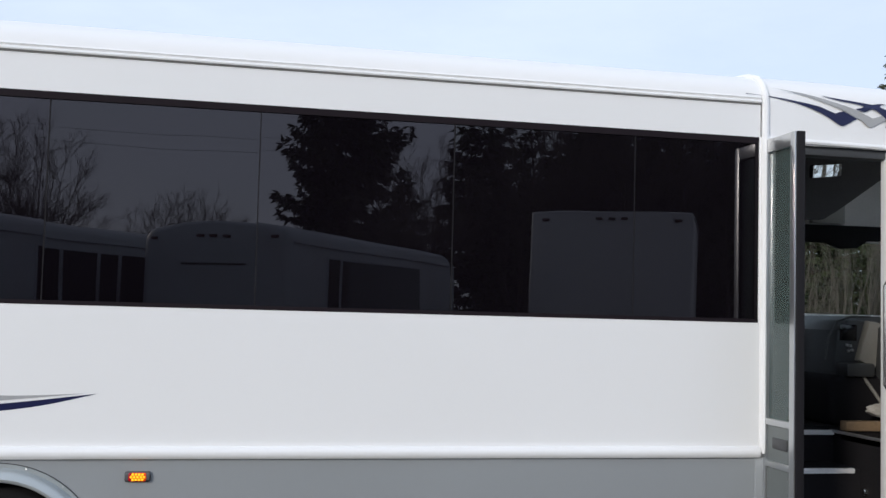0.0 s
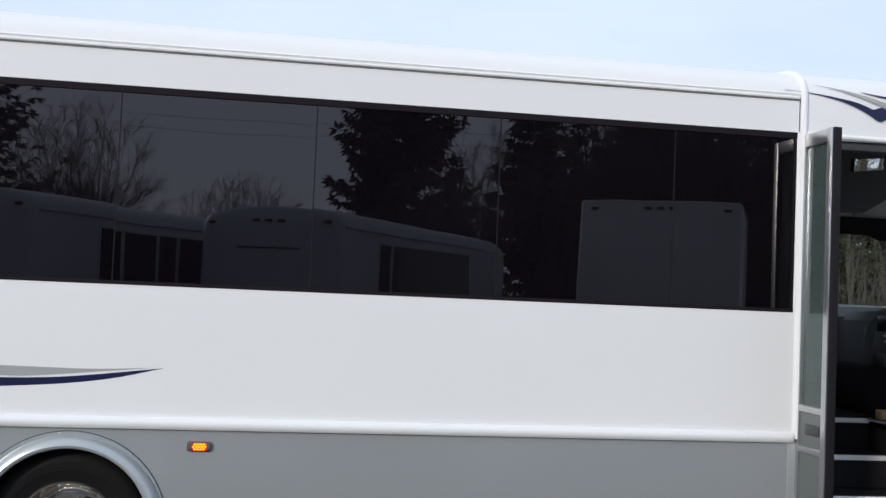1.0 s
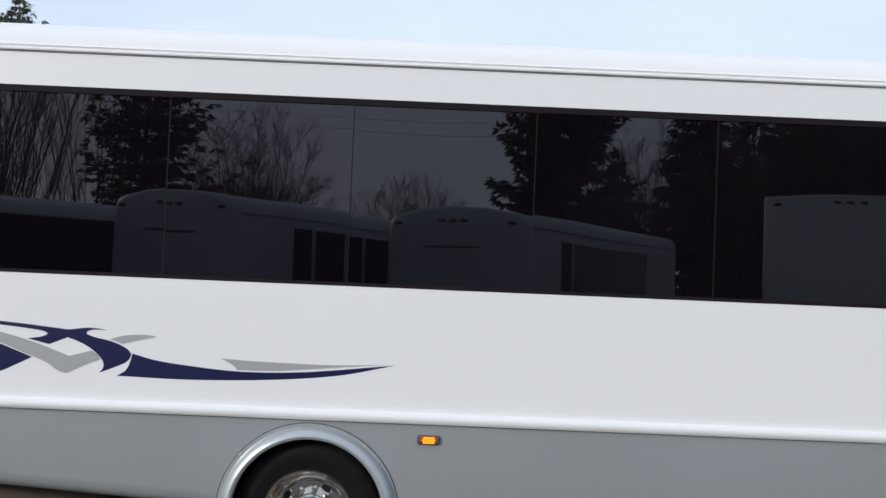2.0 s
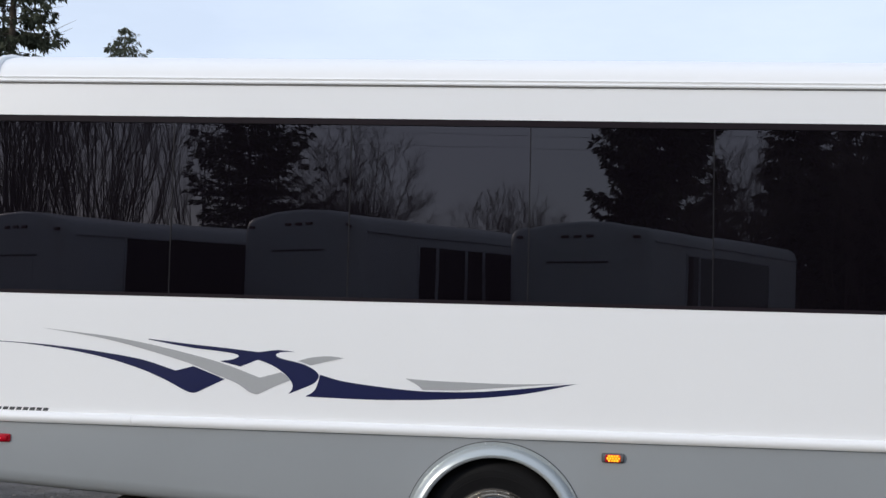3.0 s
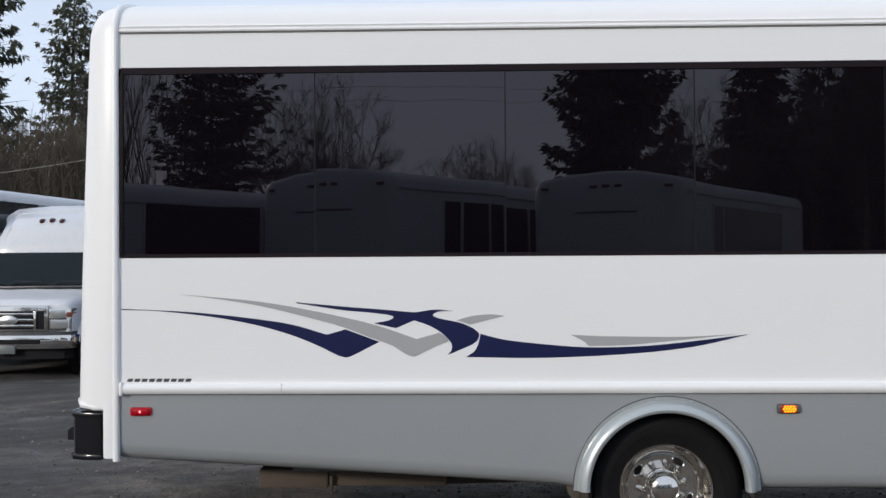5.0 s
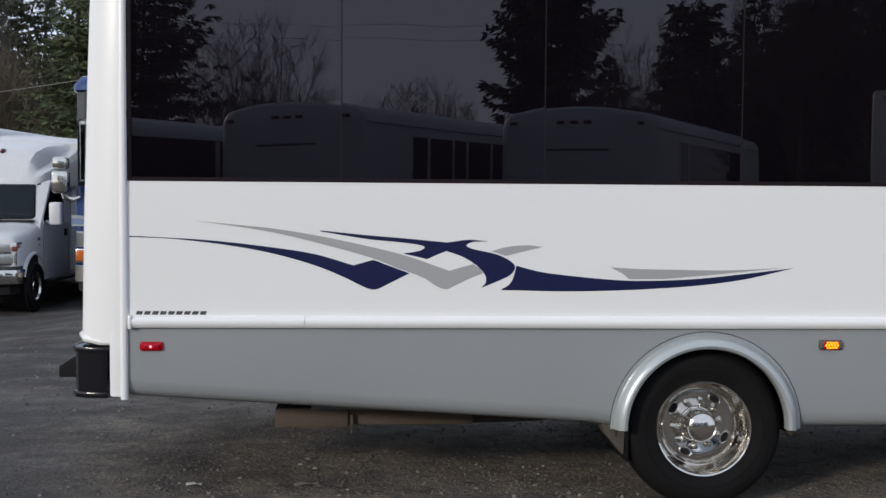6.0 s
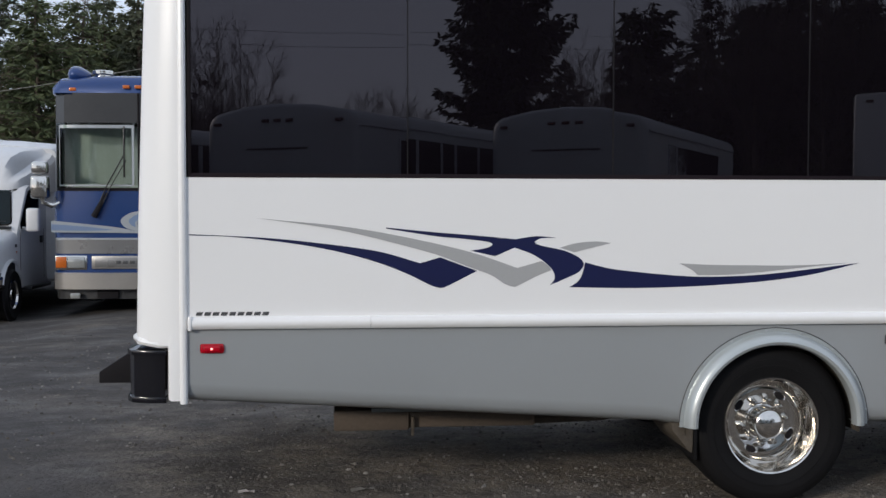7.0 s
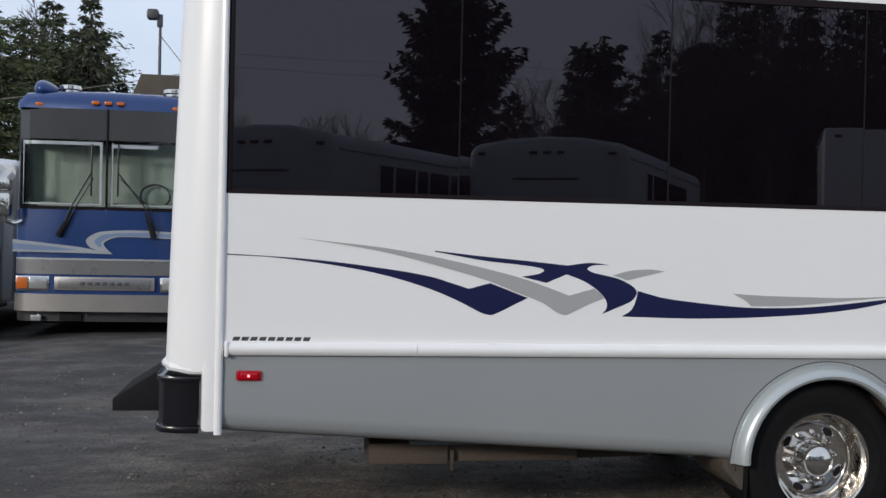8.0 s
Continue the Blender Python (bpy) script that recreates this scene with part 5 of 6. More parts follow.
    for _ in range(5200):
        if rng.random() < 0.5:
            x, y = rng.uniform(-40, 30), rng.uniform(34, 40)
        else:
            x, y = rng.uniform(-30, 45), -rng.uniform(47, 53)
        h = rng.uniform(1.0, 3.6)
        d = Vector((rng.uniform(-0.35, 0.35), rng.uniform(-0.35, 0.35), 1))
        p = Vector((x, y, 0))
        add_tube(verts, faces, [p, p + d * h * 0.5, p + d * h + Vector((rng.uniform(-0.4, 0.4), rng.uniform(-0.4, 0.4), 0))], [0.03, 0.02, 0.006], 3)
    for _ in range(5200):
        x, y = rng.uniform(-24, -10.5), rng.uniform(31.5, 36)
        h = rng.uniform(2.5, 7.4) * (0.55 if x < -19.2 else 1.0 if x < -12 else 0.7)
        p = Vector((x, y, 0))
        d = Vector((rng.uniform(-0.18, 0.18), rng.uniform(-0.18, 0.18), 1))
        bend = Vector((rng.uniform(-0.5, 0.5), rng.uniform(-0.5, 0.5), 0))
        add_tube(verts, faces, [p, p + d * h * 0.5, p + d * h + bend], [0.030, 0.020, 0.005], 3)
        for _ in range(7):
            q = p + d * h * rng.uniform(0.35, 0.9)
            w = Vector((rng.uniform(-1, 1), rng.uniform(-1, 1), rng.uniform(0.2, 1.0))) * rng.uniform(0.5, 1.1)
            add_tube(verts, faces, [q, q + w], [0.012, 0.004], 3)
    th = mesh_part("undergrowth", verts, faces, "thicket", None)
    tagged(th, "brown leafless undergrowth along the edge of the lot", "bushes", kind="stuff")


build_trees()


# ---------------------------------------------------------------- parked vehicles
M["fleet"] = material("fleet_white_paint", (0.60, 0.61, 0.63), 0.35, coat=0.3, vary=0.05, scale=0.8, fine=14)
# white of the parked buses, darkened to carry their rears' shade
M["parked"] = material("shaded_white_paint", (0.40, 0.45, 0.475), 0.45, coat=0.1, vary=0.08, scale=0.7, fine=10, dirt=(0.33, 0.33, 0.32), dirt_amount=0.4)
M["bluepaint"] = material("blue_coach_paint", (0.014, 0.044, 0.158), 0.24, metal=0.2, coat=0.4, vary=0.08, scale=2)
M["goldgrey"] = material("champagne_grey_paint", (0.19, 0.19, 0.193), 0.28, metal=0.4, coat=0.4, vary=0.06)
M["bumpergrey"] = material("brushed_bumper_metal", (0.29, 0.275, 0.26), 0.35, metal=0.5, vary=0.08, scale=3)
M["paleblue"] = material("pale_blue_stripe", (0.19, 0.26, 0.40), 0.25, metal=0.2, coat=0.5, vary=0.06)
M["palestripe"] = material("pale_silver_stripe", (0.40, 0.43, 0.46), 0.25, metal=0.3, coat=0.5, vary=0.05)
M["darkglass"] = tinted("dark_window_glass", (0.02, 0.022, 0.025), 1.42)
M["fleetglass"] = tinted("dull_dark_glass", (0.02, 0.022, 0.025), 1.22, film=0.01)
# the teal film puts the sky's reflection into the windscreen's colour
M["coachscreen"] = tinted("coach_windscreen", (0.25, 0.34, 0.33), 1.7, film=0.35, film_tone=(0.14, 0.24, 0.25))
M["vanscreen"] = tinted("van_windscreen", (0.10, 0.13, 0.13), 1.38, film=0.02, film_tone=(0.25, 0.32, 0.33), gloss=(0.80, 0.97, 1.0))
M["coachside"] = tinted("coach_side_glass", (0.05, 0.055, 0.06), 1.75, film=0.05, film_tone=(0.28, 0.30, 0.32))
M["rvglass"] = tinted("front_glass", (0.62, 0.72, 0.66), 1.55)
M["shade"] = material("dark_sun_band", (0.040, 0.041, 0.044), 0.25, vary=0.1)
M["curtain"] = material("pale_curtain", (0.38, 0.41, 0.40), 0.8, vary=0.05, scale=3, fine=40)
M["lamp_clear"] = material("headlamp_lens", (0.42, 0.43, 0.42), 0.08, metal=0.5, vary=0.1, scale=10)
M["lamp_orange"] = material("orange_lens", (0.50, 0.12, 0.02), 0.2, vary=0.05)
M["lamp_amber"] = material("dull_amber_lens", (0.26, 0.075, 0.045), 0.15, vary=0.05)
M["lamp_red"] = material("dark_red_lens", (0.050, 0.006, 0.006), 0.3, vary=0.05)


def shell_ring(w, low, high, y, round_=0.16, crown=0.06):
    """Cross-section of a bus body at y: upright sides, rounded shoulders and a crowned roof."""
    h = w / 2
    half = [(-h, low), (-h, high - crown - round_)]
    for a in (20, 40, 60, 80):
        half.append((-h + round_ * (1 - math.cos(radians(a))), high - crown - round_ + round_ * math.sin(radians(a))))
    half += [(-h * 0.45, high - crown * 0.25), (0.0, high)]
    ring = half + [(-x, z) for x, z in half[-2::-1]]
    return [(x, y, z) for x, z in ring]


def plain_wheel(parent, x, y, z, r, width, rim=0.6, mat="satin"):
    """A road wheel whose axle lies along x; it faces outwards on its own side."""
    s = -1 if x < 0 else 1
    wheel = part("wheel", lathe([(r * rim, 0.0), (r * 0.9, s * 0.015), (r, -s * 0.03), (r, -s * (width - 0.03)), (r * 0.9, -s * width), (r * rim, -s * width)], (x, y, z), 28, axis="x"), "rubber", parent)
    part("rim", lathe([(r * rim, 0.0), (r * rim * 0.94, s * 0.004), (r * rim * 0.82, -s * 0.05), (r * 0.25, -s * 0.045), (r * 0.22, -s * 0.01), (0.001, -s * 0.005)], (x, y, z), 24, axis="x"), mat, wheel)
    for i in range(6):
        a = 2 * math.pi * i / 6
        part("wheel_nut", lathe([(0.018, -s * 0.05), (0.016, -s * 0.02), (0.001, -s * 0.018)], (x, y + r * 0.36 * math.cos(a), z + r * 0.36 * math.sin(a)), 8, axis="x"), mat, wheel)


def rear_parked_bus(label, length, width, high, windows, m, z0=1.55, z1=2.46, square=False, name="parked_bus"):
    """A bus seen from behind: its rear face at y = 0, nose along +y."""
    bus = thing(name, label, "bus", "buses parked across the lot", m)
    r, crown = (0.05, 0.02) if square else (0.20, 0.11)
    ends = ((0.0, 0.16, 0.06), (0.02, 0.07, 0.02), (0.07, 0.02, 0.0), (0.16, 0.0, 0.0)) if not square else ((0.0, 0.03, 0.01), (0.03, 0.0, 0.0))
    rings = [shell_ring(width - 2 * a, 0.62, high - b, y, r, crown) for y, a, b in ends]
    rings += [shell_ring(width, 0.62, high, length * 0.5, r, crown)]
    rings += [shell_ring(width - 2 * a, 0.62, high - b, length - y, r, crown) for y, a, b in reversed(ends)]
    part("body", loft(rings), "fleet" if square else "parked", bus, "white fibreglass body", angle=50)
    h = width / 2
    for s in (-1, 1):
        for a, b in windows:
            pane = box(-0.004, 0.004, a, b, z0, z1)
            bmesh.ops.translate(pane, verts=pane.verts, vec=(s * (h + 0.006), 0, 0))
            w = part("window", pane, "fleetglass", bus, "dark side window", smooth=False)
            for ya, yb, za, zb in ((a - 0.03, b + 0.03, z0 - 0.03, z0), (a - 0.03, b + 0.03, z1, z1 + 0.03), (a - 0.03, a, z0, z1), (b, b + 0.03, z0, z1)):
                f = box(-0.012, 0.012, ya, yb, za, zb, 0.003)
                bmesh.ops.translate(f, verts=f.verts, vec=(s * (h + 0.004), 0, 0))
                part("window_frame", f, "parked", w)
        rail = box(-0.02, 0.02, 0.15, length - 0.2, high - crown - r - 0.03, high - crown - r, 0.006)
        bmesh.ops.translate(rail, verts=rail.verts, vec=(s * (h + 0.004), 0, 0))
        part("drip_rail", rail, "parked", bus)
        skirt = box(-0.01, 0.01, 0.1, length - 0.1, 0.42, 0.86, 0.004)
        bmesh.ops.translate(skirt, verts=skirt.verts, vec=(s * (h - 0.012), 0, 0))
        part("skirt", skirt, "silver", bus)
        for y in (1.9, length - 1.1):
            plain_wheel(bus, s * (h + 0.002), y, 0.40, 0.40, 0.26)
    zl = high - crown - (0.10 if square else 0.12)
    for x in (-h + 0.22, -0.20, 0.0, 0.20, h - 0.22):
        low = 0.03 if abs(x) > 0.5 else 0.0
        part("marker_lamp", box(x - 0.055, x + 0.055, -0.03, 0.05, zl - 0.022 - low, zl + 0.022 - low, 0.008), "lamp_red", bus)
    if not square:
        for z in (high - 0.62,):
            part("rear_drip", box(-0.5, 0.5, -0.018, 0.01, z - 0.012, z + 0.012, 0.004), "darkgrey", bus)
        part("rear_pane", box(-0.42, 0.42, -0.004, 0.01, 1.35, high - 0.70, 0.0), "parked", bus, smooth=False)
    for x in (-h + 0.16, h - 0.16):
        for z, mat in ((1.05, "lamp_red"), (1.22, "lamp_orange"), (0.90, "lamp_clear")):
            part("tail_lamp", lathe([(0.001, -0.028), (0.05, -0.02), (0.06, 0.0), (0.06, 0.03)], (x, 0.0, z), 14), mat, bus)
    part("rear_bumper", box(-h + 0.03, h - 0.03, -0.14, 0.05, 0.46, 0.66, 0.03, 3), "black", bus)
    part("chassis", box(-0.45, 0.45, 0.1, length - 0.2, 0.42, 0.66), "under", bus)
    return bus


def heading(x, y, hx, hy):
    """The pose of a vehicle whose +y end points along (hx, hy)."""
    return Matrix.Translation((x, y, 0)) @ Matrix.Rotation(math.atan2(-hx, hy), 4, "Z")


def build_motorhome():
    W, H = 1.275, 3.24
    rv = thing("motorhome", "blue and silver motorhome with a wide split windscreen", "motorhome", m=Matrix.Translation((-2.245, 10.6, -0.02)) @ Matrix.Scale(1.015, 4))
    # body in bands so that each colour is its own moulding
    def band(name, z0, z1, mat, lead=0.0, y1=11.0):
        front = [(-W, 0.34), (-W + 0.03, 0.16), (-W + 0.10, 0.05), (-W + 0.22, 0.0), (-0.5, -0.035), (0.0, -0.045)]
        front = front + [(-x, y) for x, y in front[-2::-1]]
        out = [(x, y + lead) for x, y in front] + [(W, y1), (-W, y1)]
        return part(name, prism(out, z0, z1, axis="z"), mat, rv)
    band("lower_valance", 0.18, 0.33, "shade", 0.10)
    band("silver_bumper", 0.33, 0.57, "bumpergrey", -0.05)["label"] = "brushed silver front bumper"
    band("lamp_band", 0.57, 0.84, "bluepaint")
    band("grey_band", 0.845, 1.047, "goldgrey", 0.004)
    band("pale_line", 1.048, 1.074, "palestripe", -0.004)
    band("blue_panel", 1.076, 1.755, "bluepaint")
    # roof brow and upper body
    rings = []
    for y, z0, z1, w in ((-0.02, 3.16, 3.30, W - 0.12), (0.06, 3.15, 3.40, W - 0.05), (0.35, 3.14, 3.46, W - 0.01), (1.2, 3.13, 3.48, W), (11.0, 3.13, 3.48, W)):
        rings.append([(-w, y, z0), (-w, y, z1 - 0.16), (-w + 0.10, y, z1 - 0.05), (-w * 0.5, y, z1 - 0.008), (0, y, z1), (w * 0.5, y, z1 - 0.008), (w - 0.10, y, z1 - 0.05), (w, y, z1 - 0.16), (w, y, z0)])
    part("roof_brow", loft(rings), "bluepaint", rv, "glossy blue roof brow", angle=50)
    for s in (-1, 1):
        side = box(-0.02, 0.02, 1.3, 11.0, 1.755, 3.14)
        bmesh.ops.translate(side, verts=side.verts, vec=(s * (W - 0.03), 0, 0))
        part("side_wall", side, "goldgrey", rv)
        win = box(-0.005, 0.005, 0.36, 1.3, 1.80, 3.10)
        bmesh.ops.translate(win, verts=win.verts, vec=(s * (W - 0.012), 0, 0))
        part("side_window", win, "darkglass", rv, smooth=False)
    # windscreen in two halves, with dark sun bands along the top
    for s in (-1, 1):
        def curved(x0, x1, z0, z1, off):
            xs = [x0 + (x1 - x0) * i / 8 for i in range(9)]
            dy = lambda x: -0.045 + 0.05 * (x / W) ** 2 + (0.30 * max(0, (abs(x) - (W - 0.22)) / 0.22) ** 2 if abs(x) > W - 0.22 else 0)
            bm = bmesh.new()
            rows = [[bm.verts.new((x, dy(x) + off, z)) for x in xs] for z in (z0, z1)]
            for i in range(8):
                bm.faces.new((rows[0][i], rows[0][i + 1], rows[1][i + 1], rows[1][i]))
            return bm
        a, b = sorted((s * 0.014, s * (W - 0.075)))
        part("screen_pillar", prism([(s * (W - 0.075), 0.13), (s * (W - 0.05), 0.20), (s * (W - 0.004), 0.36), (s * (W - 0.06), 0.40), (s * (W - 0.12), 0.20)], 1.76, 3.17, axis="z"), "shade", rv, "dark windscreen pillar")
        part("windscreen", curved(a, b, 1.80, 2.74, 0.0), "rvglass", rv, "front windscreen half", smooth=False).visible_shadow = False
        part("sun_band", curved(a, b, 2.735, 3.165, -0.002), "shade", rv, "dark band across the top of the windscreen")
        part("screen_rubber", curved(a, b, 1.755, 1.80, -0.004), "seal", rv)
        part("curtain", box(a, b, 0.42, 0.47, 1.86, 2.72, 0.01), "curtain", rv, "pale curtain behind the windscreen")
        lo, hi = (a + 0.05, b - 0.10) if s > 0 else (a + 0.06, b - 0.05)
        edges = ((lo, lo + 0.016, 1.83, 2.70), (hi - 0.034, hi, 1.83, 2.70), (lo, hi, 1.82, 1.845), (lo, hi, 2.66, 2.705)) if s < 0 else ((lo, lo + 0.02, 1.83, 2.70), (lo, lo + 0.62, 2.63, 2.68), (lo, hi, 1.82, 1.838))
        for x0, x1, z0, z1 in edges:
            part("screen_trim", curved(x0, x1, z0, z1, -0.005), "palestripe", rv, "pale frame behind the glass")
        # wiper: pivot guard, bent arm and an upright blade
        foot, knee, blade = (-0.62, -0.46, -0.20) if s < 0 else (0.68, 0.54, 0.16)
        wiper = part("wiper", tube([(foot, -0.085, 1.40), (knee, -0.10, 1.80), (blade, -0.085, 2.28)], 0.011, 6), "black", rv, "black windscreen wiper")
        part("lower_arm", tube([(foot + 0.05, -0.085, 1.44), (knee + 0.06, -0.10, 1.80), (blade + 0.03, -0.085, 2.20)], 0.008, 6), "black", wiper)
        part("blade", box(blade - 0.011, blade + 0.011, -0.10, -0.072, 1.95, 2.68, 0.003), "black", wiper)
        lean = 0.16 if s < 0 else -0.14
        part("wiper_guard", tube([(foot - 0.02, -0.07, 1.38), (foot + lean * 0.5, -0.08, 1.56), (foot + lean, -0.07, 1.73)], [0.045, 0.035, 0.012], 8), "matteblack", wiper)
    part("screen_post", box(-0.014, 0.014, -0.062, -0.02, 1.76, 3.17, 0.006), "seal", rv)
    part("dashboard", box(-W + 0.32, W - 0.32, 0.06, 0.5, 1.62, 1.86, 0.05, 3), "curtain", rv, "pale dashboard top")
    part("steering_wheel", tube([(0.62 + 0.21 * math.cos(a), 0.35, 1.98 + 0.17 * math.sin(a)) for a in [2 * math.pi * i / 20 for i in range(21)]], 0.016, 6), "black", rv)
    part("interior_backing", box(-W + 0.03, W - 0.03, 0.9, 0.95, 1.6, 3.1), "darkgrey", rv)
    # swoosh on the blue panel: a long band and a hooked stroke
    bandline = [(-1.24, 1.325), (-0.75, 1.275), (-0.3, 1.225), (0.10, 1.142), (-0.5, 1.150), (-1.24, 1.155)]
    part("swoosh_band", flat(spline(bandline, (0, 3, 5), 4), -0.058), "palestripe", rv, "pale silver stripe", smooth=False)
    inner = [(-1.24, 1.275), (-0.75, 1.238), (-0.35, 1.192), (-0.70, 1.178), (-1.24, 1.185)]
    part("swoosh_core", flat(spline(inner, (0, 2, 4), 4), -0.0605), "paleblue", rv, "pale blue core of the stripe", smooth=False)
    hook = [(0.98, 1.465), (0.4, 1.482), (-0.08, 1.45), (-0.26, 1.34), (-0.19, 1.22), (0.10, 1.142), (0.02, 1.215), (-0.02, 1.30), (0.18, 1.385), (0.98, 1.37)]
    part("swoosh_hook", flat(spline(hook, (0, 5, 9), 4), -0.0595), "palestripe", rv, "pale silver hooked stripe", smooth=False)
    core = [(0.98, 1.435), (0.4, 1.448), (-0.02, 1.415), (-0.15, 1.325), (-0.10, 1.245), (-0.05, 1.235), (-0.05, 1.31), (0.14, 1.395), (0.98, 1.385)]
    part("hook_core", flat(spline(core, (0, 4, 5, 8), 4), -0.0612), "paleblue", rv, "pale blue core of the hook", smooth=False)
    # lamps, grille, plate
    for s in (-1, 1):
        unit = part("headlamp", box(min(s * 0.75, s * 1.20), max(s * 0.75, s * 1.20), -0.03, 0.02, 0.61, 0.82, 0.01), "chrome", rv)
        part("lens", box(min(s * 0.78, s * 1.02), max(s * 0.78, s * 1.02), -0.05, -0.02, 0.64, 0.80, 0.012), "lamp_clear", unit)
        part("turn_lamp", box(min(s * 1.04, s * 1.19), max(s * 1.04, s * 1.19), -0.045, -0.01, 0.64, 0.80, 0.012), "lamp_orange", unit, "orange turn lamp")
        part("fog_lamp", box(min(s * 0.86, s * 1.0), max(s * 0.86, s * 1.0), -0.01, 0.05, 0.19, 0.27, 0.012), "lamp_clear", rv)
        part("beacon", lathe([(0.12, 0.0), (0.12, 0.03), (0.16, 0.045), (0.16, 0.09), (0.14, 0.10), (0.001, 0.105)], (s * 0.60 if s < 0 else 0.85, 0.45, 3.44), 18, axis="z"), "chrome", rv, "chrome roof fitting")
        arm = part("mirror_arm", tube([(s * 1.12, 0.10, 1.60), (s * 1.24, -0.02, 1.54), (s * 1.33, -0.10, 1.58), (s * 1.36, -0.12, 1.70)], 0.035, 8), "chrome", rv)
        part("mirror_head", box(s * 1.37 - 0.12, s * 1.37 + 0.12, -0.22, -0.02, 1.64, 1.97, 0.045, 3), "chrome", arm, "chrome mirror head")
        part("spot_mirror", box(s * 1.37 - 0.11, s * 1.37 + 0.11, -0.21, -0.03, 1.99, 2.17, 0.045, 3), "chrome", arm, "small chrome spot mirror")
    for x in (-0.93, -0.17, 0.0, 0.17, 0.93):
        part("marker_lamp", box(x - 0.05, x + 0.05, -0.06 + 0.03 * (abs(x) > 0.5), 0.08, 3.23 - 0.04 * (abs(x) > 0.5), 3.28 - 0.04 * (abs(x) > 0.5), 0.012), "lamp_orange", rv, "orange roof marker lamp")
    pod = bmesh.new()
    bmesh.ops.create_icosphere(pod, subdivisions=3, radius=1.0)
    for v in pod.verts:
        u = (v.co.x + 1) / 2
        v.co = Vector((-0.90 + 0.175 * v.co.x, 0.38 + (0.34 - 0.14 * u) * v.co.y, 3.45 + (0.195 - 0.11 * u) * v.co.z - 0.015 * u))
    part("roof_pod", pod, "bluepaint", rv, "blue teardrop roof pod")
    grille = part("grille", box(-0.68, 0.68, -0.065, -0.02, 0.625, 0.815, 0.012), "bumpergrey", rv, "silver grille frame")
    part("grille_panel", box(-0.63, 0.63, -0.074, -0.06, 0.65, 0.79, 0.006), "goldgrey", grille)
    for i in range(7):
        x = -0.30 + 0.10 * i
        part("name_bar", box(x - 0.035, x + 0.035, -0.079, -0.073, 0.70, 0.745, 0.002), "darkgrey", grille)
    part("front_plate", box(-0.62, -0.32, 0.02, 0.07, 0.19, 0.31, 0.006), "matteblack", rv)
    part("tow_bar", box(-0.28, 0.6, 0.06, 0.12, 0.23, 0.29, 0.006), "shade", rv)
    for s in (-1, 1):
        for y in (1.9, 8.2):
            plain_wheel(rv, s * (W - 0.04), y, 0.48, 0.48, 0.30)
    part("roof_unit", box(-0.65, 0.05, 4.2, 5.3, 3.46, 3.68, 0.08, 3), "fleet", rv, "roof air unit")
    part("far_roof_unit", prism([(-0.10, 3.44), (0.12, 4.03), (1.10, 4.03), (1.20, 3.44)], 2.3, 3.6, bevel=0.03), "dustyrubber", rv, "dark roof unit")


